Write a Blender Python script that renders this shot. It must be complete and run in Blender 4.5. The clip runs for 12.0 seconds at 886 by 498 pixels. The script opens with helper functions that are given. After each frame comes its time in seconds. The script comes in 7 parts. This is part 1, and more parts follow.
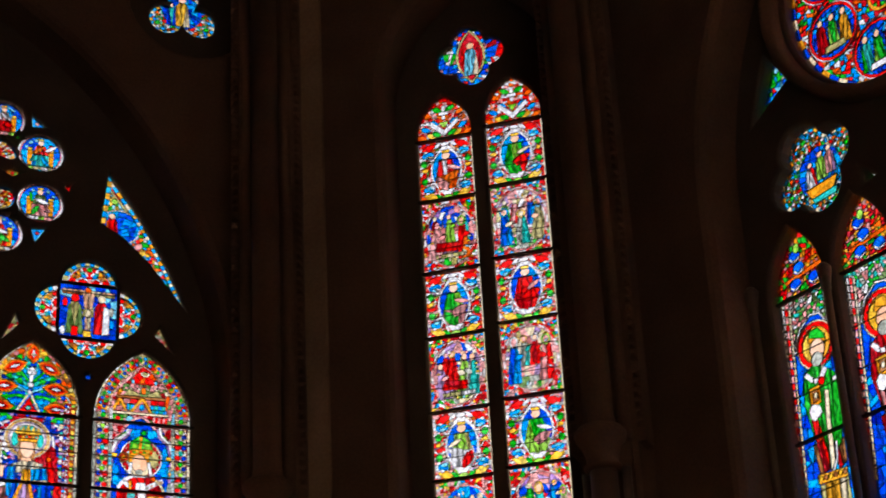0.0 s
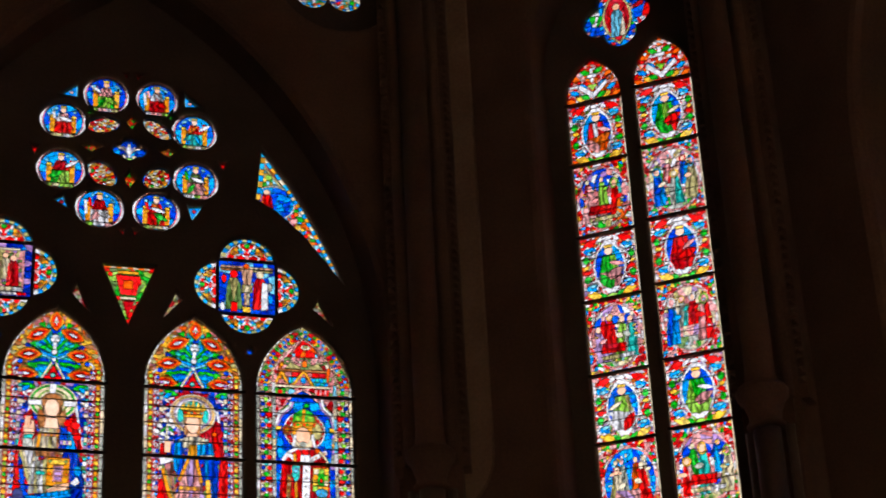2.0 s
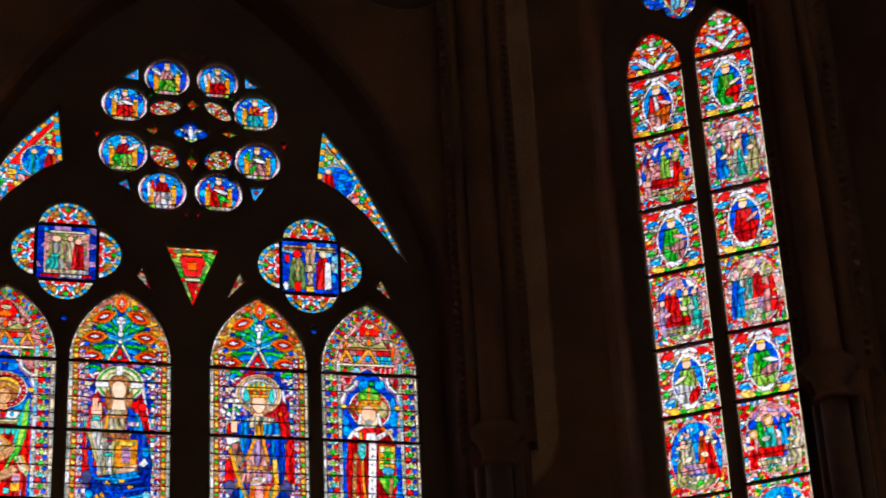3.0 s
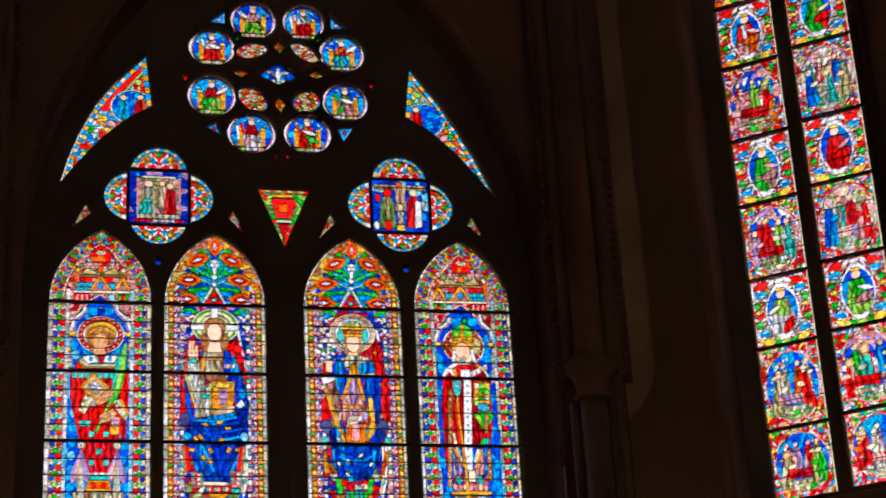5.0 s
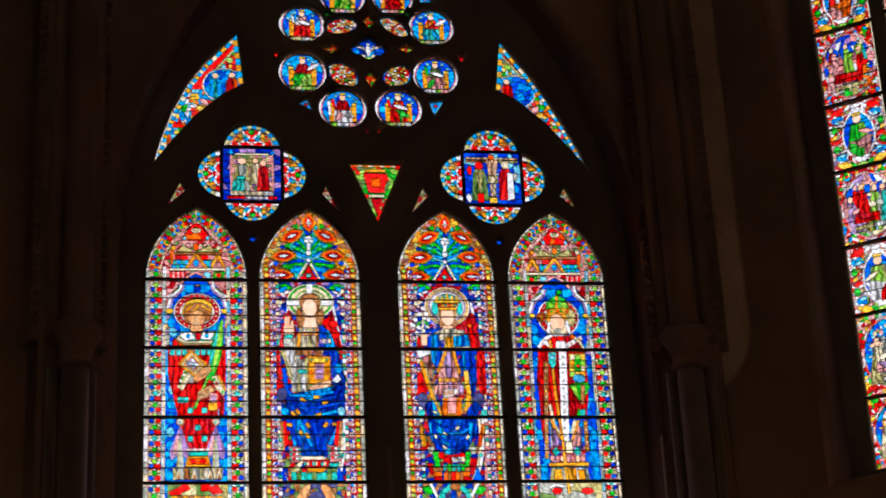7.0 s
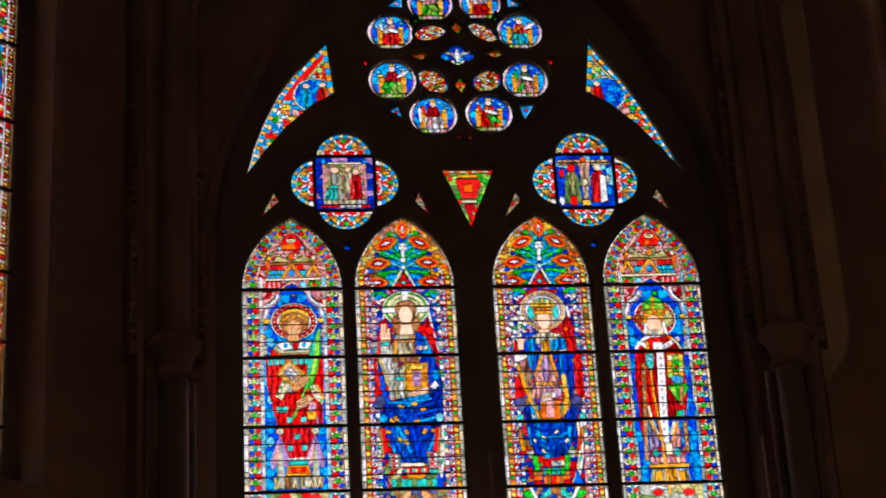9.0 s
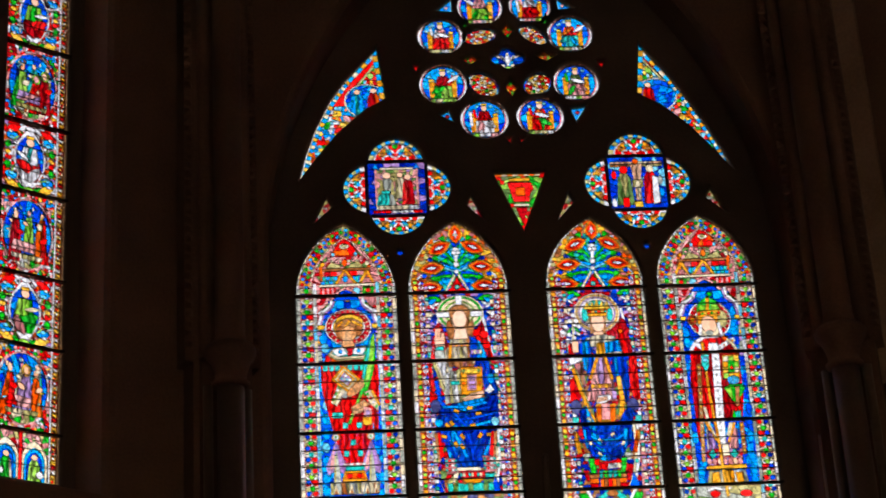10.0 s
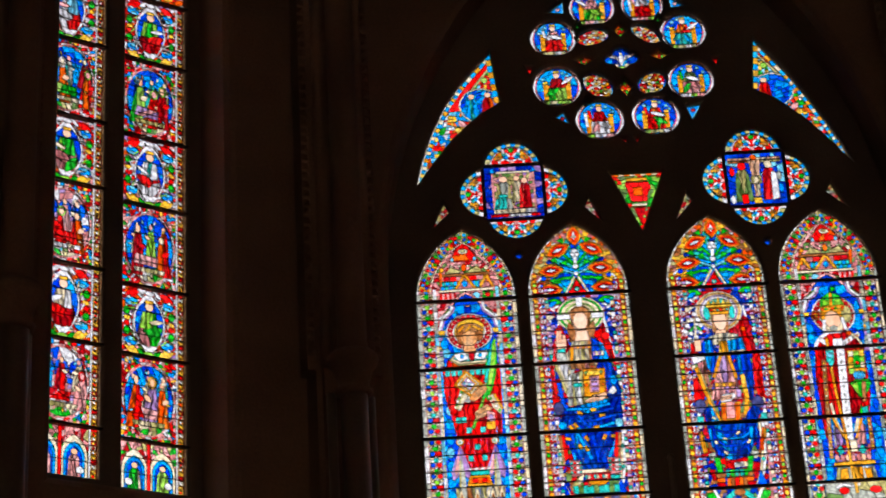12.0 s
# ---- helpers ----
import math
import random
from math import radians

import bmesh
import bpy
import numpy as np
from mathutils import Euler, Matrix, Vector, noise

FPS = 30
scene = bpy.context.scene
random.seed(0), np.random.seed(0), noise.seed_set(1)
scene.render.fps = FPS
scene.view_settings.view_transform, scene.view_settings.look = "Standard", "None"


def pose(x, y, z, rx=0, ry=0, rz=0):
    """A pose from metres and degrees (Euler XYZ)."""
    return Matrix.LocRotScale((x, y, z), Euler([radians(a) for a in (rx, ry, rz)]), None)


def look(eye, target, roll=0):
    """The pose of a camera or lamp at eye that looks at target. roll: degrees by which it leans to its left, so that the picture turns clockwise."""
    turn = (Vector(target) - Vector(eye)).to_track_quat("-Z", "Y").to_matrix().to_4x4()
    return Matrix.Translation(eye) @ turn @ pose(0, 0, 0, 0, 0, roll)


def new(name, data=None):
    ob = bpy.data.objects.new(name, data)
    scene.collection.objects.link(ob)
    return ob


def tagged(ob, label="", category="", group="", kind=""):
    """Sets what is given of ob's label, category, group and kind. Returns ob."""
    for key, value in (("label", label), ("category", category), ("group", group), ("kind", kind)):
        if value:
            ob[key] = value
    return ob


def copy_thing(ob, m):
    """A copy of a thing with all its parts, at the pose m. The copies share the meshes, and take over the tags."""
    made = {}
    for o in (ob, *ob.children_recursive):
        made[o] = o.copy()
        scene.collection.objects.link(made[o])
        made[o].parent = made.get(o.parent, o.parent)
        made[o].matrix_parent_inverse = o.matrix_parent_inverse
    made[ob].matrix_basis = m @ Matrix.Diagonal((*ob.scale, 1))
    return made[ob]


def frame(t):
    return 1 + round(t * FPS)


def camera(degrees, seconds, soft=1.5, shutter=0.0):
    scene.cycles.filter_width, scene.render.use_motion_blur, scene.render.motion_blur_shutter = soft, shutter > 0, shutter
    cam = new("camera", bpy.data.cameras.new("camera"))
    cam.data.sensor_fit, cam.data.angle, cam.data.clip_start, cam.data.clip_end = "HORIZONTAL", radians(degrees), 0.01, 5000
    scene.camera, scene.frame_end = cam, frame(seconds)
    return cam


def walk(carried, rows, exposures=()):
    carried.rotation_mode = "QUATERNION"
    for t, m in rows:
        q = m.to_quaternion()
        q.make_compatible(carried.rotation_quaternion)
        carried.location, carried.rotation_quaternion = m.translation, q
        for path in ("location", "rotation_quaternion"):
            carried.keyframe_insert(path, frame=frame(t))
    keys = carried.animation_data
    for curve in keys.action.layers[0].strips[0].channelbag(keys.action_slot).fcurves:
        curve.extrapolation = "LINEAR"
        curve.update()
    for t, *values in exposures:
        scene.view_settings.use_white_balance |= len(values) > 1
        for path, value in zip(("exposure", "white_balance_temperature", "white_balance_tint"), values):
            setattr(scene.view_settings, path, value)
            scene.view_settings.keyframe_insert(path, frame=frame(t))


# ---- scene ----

# ---- camera: it stands still in the choir and turns ----
cam = camera(24.76, 12.0, soft=1.9, shutter=0.5)
EYE = 1.6
ROWS = [  # seconds, bearing to the right, pitch up, roll
    (0.0, 22.124, 27.539, -3.163), (0.5, 20.955, 27.373, -3.092), (1.0, 19.712, 27.181, -3.07), (1.5, 18.423, 26.989, -3.078),
    (2.0, 17.163, 26.81, -3.066), (2.5, 16.065, 26.585, -3.097), (3.0, 15.149, 26.251, -3.128), (5.0, 12.2, 24.596, -3.285),
    (5.5, 11.363, 24.329, -3.255), (6.0, 10.589, 24.128, -3.196), (6.5, 9.895, 24.0, -3.125), (7.0, 9.257, 23.964, -3.074),
    (9.0, 6.344, 24.253, -3.371), (9.5, 5.534, 24.357, -3.461), (10.0, 4.703, 24.462, -3.523), (10.5, 3.822, 24.567, -3.573),
    (11.0, 2.87, 24.645, -3.629), (11.5, 1.911, 24.71, -3.617), (12.0, 1.014, 24.781, -3.621)]
walk(cam, [(t, pose(0, 0, EYE) @ pose(0, 0, 0, 90 + pitch, 0, -yaw) @ pose(0, 0, 0, 0, 0, roll)) for t, yaw, pitch, roll in ROWS],
     [(0.0, 3.1, 6500, 10), (12.0, 3.1, 6500, 10)])

# ---- daylight: hazy bright sky behind the glass, high sun behind the nave ----
SUN_EL, SUN_AZ = 48.0, 200.0
world = bpy.data.worlds.new("sky")
scene.world = world
world.use_nodes = True
wn = world.node_tree
sky = wn.nodes.new("ShaderNodeTexSky")
sky.sky_type, sky.sun_disc = "NISHITA", False
sky.sun_elevation, sky.sun_rotation = radians(SUN_EL), radians(SUN_AZ)
sky.air_density, sky.dust_density, sky.ozone_density = 0.8, 9.0, 0.0
wn.nodes["Background"].inputs["Strength"].default_value = 0.12
haze = wn.nodes.new("ShaderNodeMix")  # thin cloud warms the whole sky towards white
haze.data_type, haze.blend_type = "RGBA", "MULTIPLY"
haze.inputs["Factor"].default_value = 1.0
haze.inputs[7].default_value = (1.38, 1.0, 0.70, 1.0)
wn.links.new(sky.outputs[0], haze.inputs[6])
wn.links.new(haze.outputs[2], wn.nodes["Background"].inputs["Color"])
sun = new("sun", bpy.data.lights.new("sun", "SUN"))
sun.data.energy, sun.data.angle, sun.data.color = 2.0, radians(2.0), (1.0, 0.80, 0.56)
sun.matrix_world = look((0, 0, 60), (math.sin(radians(SUN_AZ)) * -50, math.cos(radians(SUN_AZ)) * -50, 60 - 50 * math.tan(radians(SUN_EL))))


# ---- materials ----
def material(name, rough=0.8, metal=0.0):
    m = bpy.data.materials.new(name)
    m.use_nodes = True
    b = m.node_tree.nodes["Principled BSDF"]
    b.inputs["Roughness"].default_value, b.inputs["Metallic"].default_value = rough, metal
    return m, m.node_tree, b


def stone(name, dark, light, joints=0.0):
    m, nt, b = material(name, 0.85)
    co = nt.nodes.new("ShaderNodeTexCoord")
    n1, n2, mix, ramp, bump = (nt.nodes.new("ShaderNode" + k) for k in ("TexNoise", "TexNoise", "Mix", "ValToRGB", "Bump"))
    n1.inputs["Scale"].default_value, n1.inputs["Detail"].default_value = 1.3, 8
    n2.inputs["Scale"].default_value, n2.inputs["Detail"].default_value = 38, 5
    for n in (n1, n2):
        nt.links.new(co.outputs["Object"], n.inputs["Vector"])
    mix.data_type = "FLOAT"
    mix.inputs[0].default_value = 0.35
    nt.links.new(n1.outputs["Fac"], mix.inputs[2])
    nt.links.new(n2.outputs["Fac"], mix.inputs[3])
    ramp.color_ramp.elements[0].position, ramp.color_ramp.elements[1].position = 0.32, 0.68
    ramp.color_ramp.elements[0].color, ramp.color_ramp.elements[1].color = (*dark, 1), (*light, 1)
    nt.links.new(mix.outputs[0], ramp.inputs[0])
    nt.links.new(ramp.outputs[0], b.inputs["Base Color"])
    bump.inputs["Strength"].default_value, bump.inputs["Distance"].default_value = 0.4, 0.02
    nt.links.new(mix.outputs[0], bump.inputs["Height"])
    nt.links.new(bump.outputs[0], b.inputs["Normal"])
    return m


STONE = stone("sooty_sandstone", (0.095, 0.056, 0.043), (0.19, 0.118, 0.088))
# paler than STONE so that the strips beside the shafts look lit
LIT_WEB = stone("web_lit_tone", (0.24, 0.17, 0.125), (0.42, 0.31, 0.235))
MARBLE = stone("polished_dark_marble", (0.09, 0.065, 0.06), (0.19, 0.145, 0.13))
MARBLE.node_tree.nodes["Principled BSDF"].inputs["Roughness"].default_value = 0.3
MARBLE.node_tree.nodes["Bump"].inputs["Strength"].default_value = 0.03
STEEL, steel_nt, steel_b = material("pale_rod", 0.35, 0.0)
steel_b.inputs["Base Color"].default_value = (0.55, 0.53, 0.5, 1)
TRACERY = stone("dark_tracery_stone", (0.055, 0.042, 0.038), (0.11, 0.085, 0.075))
PAVING = stone("paving_stone", (0.12, 0.10, 0.085), (0.24, 0.2, 0.17))
LEAD, lead_nt, lead_b = material("oxidised_lead", 0.6, 0.6)
lead_b.inputs["Base Color"].default_value = (0.03, 0.03, 0.035, 1)
IRON, iron_nt, iron_b = material("black_iron", 0.6, 0.7)
iron_b.inputs["Base Color"].default_value = (0.025, 0.022, 0.02, 1)

PALETTE = {  # light let through by each glass
    "white": (0.78, 0.80, 0.82), "cream": (0.78, 0.70, 0.50), "blue": (0.0005, 0.10, 0.80), "navy": (0.0005, 0.045, 0.50),
    "azure": (0.001, 0.40, 0.95), "sky": (0.22, 0.66, 0.84), "red": (0.95, 0.012, 0.012), "crimson": (0.58, 0.008, 0.018),
    "green": (0.015, 0.52, 0.03), "lime": (0.34, 0.68, 0.09), "teal": (0.03, 0.56, 0.50), "yellow": (0.92, 0.60, 0.07),
    "gold": (0.84, 0.40, 0.025), "orange": (0.92, 0.17, 0.008), "pink": (0.88, 0.45, 0.44), "mauve": (0.48, 0.31, 0.60),
    "rose": (0.60, 0.25, 0.25), "olive": (0.54, 0.50, 0.22), "flesh": (0.82, 0.54, 0.37), "brown": (0.46, 0.20, 0.07),
    "tan": (0.74, 0.37, 0.15), "slate": (0.09, 0.10, 0.26), "grey": (0.46, 0.50, 0.44), "moss": (0.18, 0.32, 0.10)}


def glass(name, rgb, trace=0.55, painted=False):
    """Antique glass: tinted clear glass with streaks, seeds and a thin gloss; each pane takes its own depth of colour."""
    m = bpy.data.materials.new("glass_" + name + ("_with_painted_folds" if painted else ""))
    m.use_nodes = True
    nt = m.node_tree
    nt.nodes.remove(nt.nodes["Principled BSDF"])
    out = nt.nodes["Material Output"]
    co, info, geo, noise_tex, fine = (nt.nodes.new("ShaderNode" + k) for k in ("TexCoord", "ObjectInfo", "NewGeometry", "TexNoise", "TexNoise"))
    noise_tex.inputs["Scale"].default_value, noise_tex.inputs["Detail"].default_value = 11, 4
    fine.inputs["Scale"].default_value, fine.inputs["Detail"].default_value = 70, 3
    nt.links.new(co.outputs["Object"], noise_tex.inputs["Vector"])
    nt.links.new(co.outputs["Object"], fine.inputs["Vector"])

    def calc(op, a, b):
        n = nt.nodes.new("ShaderNodeMath")
        n.operation = op
        for i, v in enumerate((a, b)):
            if isinstance(v, (int, float)):
                n.inputs[i].default_value = v
            else:
                nt.links.new(v, n.inputs[i])
        return n.outputs[0]

    spread = calc("ADD", calc("MULTIPLY", info.outputs["Random"], 0.5), calc("MULTIPLY", geo.outputs["Random Per Island"], 0.5))
    depth = calc("ADD", calc("ADD", calc("MULTIPLY", noise_tex.outputs["Fac"], 0.9), calc("MULTIPLY", fine.outputs["Fac"], 0.5)), calc("MULTIPLY", spread, 0.8))
    warp, cells = nt.nodes.new("ShaderNodeTexNoise"), nt.nodes.new("ShaderNodeTexVoronoi")
    warp.inputs["Scale"].default_value = 9
    nt.links.new(co.outputs["Object"], warp.inputs["Vector"])
    shift = nt.nodes.new("ShaderNodeVectorMath")
    shift.operation = "MULTIPLY_ADD"
    nt.links.new(warp.outputs["Color"], shift.inputs[0])
    shift.inputs[1].default_value = (0.12, 0.0, 0.12)
    nt.links.new(co.outputs["Object"], shift.inputs[2])
    cells.feature = "DISTANCE_TO_EDGE"
    cells.inputs["Scale"].default_value = 21
    nt.links.new(shift.outputs[0], cells.inputs["Vector"])
    edge = nt.nodes.new("ShaderNodeMapRange")  # thin painted trace lines
    edge.inputs["From Min"].default_value, edge.inputs["From Max"].default_value = 0.02, 0.11
    edge.inputs["To Min"].default_value, edge.inputs["To Max"].default_value = trace, 1.0
    nt.links.new(cells.outputs["Distance"], edge.inputs["Value"])
    shade = edge.outputs[0]
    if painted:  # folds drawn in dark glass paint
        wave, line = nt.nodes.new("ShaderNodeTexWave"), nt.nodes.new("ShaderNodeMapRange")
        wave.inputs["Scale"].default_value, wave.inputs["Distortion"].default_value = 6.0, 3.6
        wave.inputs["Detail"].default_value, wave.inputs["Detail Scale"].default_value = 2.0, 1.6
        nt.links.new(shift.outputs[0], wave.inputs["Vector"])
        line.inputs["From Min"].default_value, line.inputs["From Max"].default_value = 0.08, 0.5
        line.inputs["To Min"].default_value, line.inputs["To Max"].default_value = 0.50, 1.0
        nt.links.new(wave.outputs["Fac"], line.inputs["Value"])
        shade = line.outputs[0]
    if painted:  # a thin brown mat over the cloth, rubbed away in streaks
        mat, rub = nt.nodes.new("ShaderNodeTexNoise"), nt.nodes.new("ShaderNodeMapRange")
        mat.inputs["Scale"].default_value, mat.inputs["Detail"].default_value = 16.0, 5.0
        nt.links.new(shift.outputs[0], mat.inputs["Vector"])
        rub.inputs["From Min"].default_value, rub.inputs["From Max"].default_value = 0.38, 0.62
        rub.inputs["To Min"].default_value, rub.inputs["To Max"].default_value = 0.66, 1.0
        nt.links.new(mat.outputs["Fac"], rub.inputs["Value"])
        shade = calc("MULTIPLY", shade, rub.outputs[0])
    depth = calc("MULTIPLY", depth, 0.5)  # two faces to a pane
    rgbs = nt.nodes.new("ShaderNodeCombineColor")
    for i, c in enumerate(rgb):
        nt.links.new(calc("MULTIPLY", calc("POWER", c, depth), shade), rgbs.inputs[i])
    clear, gloss, mixs = (nt.nodes.new("ShaderNode" + k) for k in ("BsdfTransparent", "BsdfGlossy", "MixShader"))
    gloss.inputs["Roughness"].default_value = 0.2
    mixs.inputs[0].default_value = 0.03
    nt.links.new(rgbs.outputs[0], clear.inputs["Color"])
    nt.links.new(clear.outputs[0], mixs.inputs[1])
    nt.links.new(gloss.outputs[0], mixs.inputs[2])
    nt.links.new(mixs.outputs[0], out.inputs["Surface"])
    return m


GLASS = {k: glass(k, v, 0.93 if k == "flesh" else 0.74 if k in ("white", "cream") else 0.62) for k, v in PALETTE.items()}
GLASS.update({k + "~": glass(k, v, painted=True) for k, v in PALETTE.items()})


# ---- mesh helpers ----
def part(name, bm, mat, parent=None, label=""):
    me = bpy.data.meshes.new(name)
    bm.to_mesh(me)
    bm.free()
    me.materials.append(mat)
    ob = new(name, me)
    ob.parent = parent
    if label:
        tagged(ob, label)
    return ob


def block(bm, x0, x1, y0, y1, z0, z1, bevel=0.0):
    made = bmesh.ops.create_cube(bm, size=1, matrix=Matrix.Translation(((x0 + x1) / 2, (y0 + y1) / 2, (z0 + z1) / 2)) @ Matrix.Diagonal((x1 - x0, y1 - y0, z1 - z0, 1)))
    if bevel:
        edges = list({e for v in made["verts"] for e in v.link_edges})
        bmesh.ops.bevel(bm, geom=edges, offset=bevel, segments=2, affect="EDGES")
    return bm


def lathe(bm, profile, x=0.0, y=0.0, n=20):
    """Turns (radius, height) round an upright axis."""
    rings = [[bm.verts.new((x + r * math.cos(a * math.tau / n), y + r * math.sin(a * math.tau / n), z)) for a in range(n)] for r, z in profile]
    for a, b in zip(rings, rings[1:]):
        for i in range(n):
            f = bm.faces.new((a[i], a[(i + 1) % n], b[(i + 1) % n], b[i]))
            f.smooth = True
    bm.faces.new(rings[-1])
    bm.faces.new(rings[0][::-1])
    return bm


# ---- outlines, all convex unless said ----
def arch(x0, x1, z0, spring, apex, n=9):
    """A pointed-arch opening, anticlockwise from the lower right."""
    w, c, h = (x1 - x0) / 2, (x0 + x1) / 2, apex - spring
    e = max((h * h - w * w) / (2 * w), 0.0)
    r = w + e
    top = math.atan2(h, e) if e else math.pi / 2
    right = [(c - e + r * math.cos(top * i / n), spring + r * math.sin(top * i / n)) for i in range(n + 1)]
    left = [(2 * c - x, z) for x, z in right[::-1][1:]]
    return [(x0, z0), (x1, z0)] + right + left


def ring(cx, cz, rx, rz=None, n=20, turn=0.0):
    rz = rz or rx
    return [(cx + rx * math.cos(math.tau * i / n + turn), cz + rz * math.sin(math.tau * i / n + turn)) for i in range(n)]


def foils(cx, cz, reach, r, n=4, turn=0.0, steps=9):
    """A foiled opening of n lobes of radius r whose centres lie reach from the middle."""
    half = math.pi / n
    d = reach * math.sin(half)
    t = reach * math.cos(half) + math.sqrt(max(r * r - d * d, 0))
    span = math.atan2(t * math.sin(half), t * math.cos(half) - reach)
    pts = []
    for k in range(n):
        a = turn + math.tau * k / n
        for i in range(steps + 1):
            b = a - span + 2 * span * i / steps
            pts.append((cx + reach * math.cos(a) + r * math.cos(b), cz + reach * math.sin(a) + r * math.sin(b)))
    return pts


def union(cx, cz, shapes, n=96):
    """The outline round several convex shapes that all reach over the point (cx, cz), with the shapes themselves."""
    loop = []
    for i in range(n):
        a = math.tau * i / n
        dx, dz = math.cos(a), math.sin(a)
        far = 0.0
        for p in shapes:
            for k in range(len(p)):
                (x0, z0), (x1, z1) = p[k - 1], p[k]
                ex, ez = x1 - x0, z1 - z0
                det = ex * dz - ez * dx
                if abs(det) > 1e-12:
                    t = (ex * (z0 - cz) - ez * (x0 - cx)) / det
                    u = (dx * (z0 - cz) - dz * (x0 - cx)) / det
                    if 0 <= u <= 1:
                        far = max(far, t)
        loop.append((cx + far * dx, cz + far * dz))
    return loop, shapes


def oval(cx, cz, rx, rz, turn=0.0, n=18):
    """A tilted ellipse."""
    k, s = math.cos(turn), math.sin(turn)
    return [(cx + k * x - s * z, cz + s * x + k * z) for x, z in ((rx * math.cos(math.tau * i / n), rz * math.sin(math.tau * i / n)) for i in range(n))]


def rect(x0, x1, z0, z1):
    return [(x0, z0), (x1, z0), (x1, z1), (x0, z1)]


# ---- cutting glass: convex pieces laid over one another, each cutting what lies under it ----
def ccw(p):
    a = sum(p[i - 1][0] * p[i][1] - p[i][0] * p[i - 1][1] for i in range(len(p)))
    return (p if a > 0 else p[::-1]), abs(a) / 2


def split(p, ax, az, dx, dz):
    """The parts of p to the left and to the right of the line from (ax, az) along (dx, dz)."""
    left, right = [], []
    d = [dx * (z - az) - dz * (x - ax) for x, z in p]
    n = len(p)
    for i in range(n):
        a, b, da, db = p[i], p[(i + 1) % n], d[i], d[(i + 1) % n]
        if da >= 0:
            left.append(a)
        if da <= 0:
            right.append(a)
        if da * db < 0:
            t = da / (da - db)
            q = (a[0] + t * (b[0] - a[0]), a[1] + t * (b[1] - a[1]))
            left.append(q)
            right.append(q)
    return (left if len(left) > 2 else None), (right if len(right) > 2 else None)


def within(p, s):
    for i in range(len(s)):
        a, b = s[i - 1], s[i]
        p = split(p, a[0], a[1], b[0] - a[0], b[1] - a[1])[0]
        if not p:
            return None
    return p


def outside(p, s):
    res = []
    for i in range(len(s)):
        a, b = s[i - 1], s[i]
        p, off = split(p, a[0], a[1], b[0] - a[0], b[1] - a[1])
        if off and ccw(off)[1] > 4e-6:
            res.append(off)
        if not p:
            return res
    return res


def grown(p, d):
    """The convex outline p (anticlockwise) moved out by d."""
    n, res = len(p), []
    for i in range(n):
        a, b, c = p[i - 1], p[i], p[(i + 1) % n]
        l1, l2 = math.hypot(b[0] - a[0], b[1] - a[1]) or 1e-9, math.hypot(c[0] - b[0], c[1] - b[1]) or 1e-9
        n1, n2 = ((b[1] - a[1]) / l1, (a[0] - b[0]) / l1), ((c[1] - b[1]) / l2, (b[0] - c[0]) / l2)
        k = 1 + n1[0] * n2[0] + n1[1] * n2[1]
        k = max(k, 0.35)
        res.append((b[0] + d * (n1[0] + n2[0]) / k, b[1] + d * (n1[1] + n2[1]) / k))
    return res


def hull(p):
    """The convex outline round p, anticlockwise."""
    p = sorted(set(p))
    if len(p) < 3:
        return p

    def half(q):
        h = []
        for v in q:
            while len(h) > 1 and (h[-1][0] - h[-2][0]) * (v[1] - h[-2][1]) - (h[-1][1] - h[-2][1]) * (v[0] - h[-2][0]) <= 1e-12:
                h.pop()
            h.append(v)
        return h

    return half(p)[:-1] + half(p[::-1])[:-1]


def box_of(p):
    xs, zs = [q[0] for q in p], [q[1] for q in p]
    return min(xs), min(zs), max(xs), max(zs)


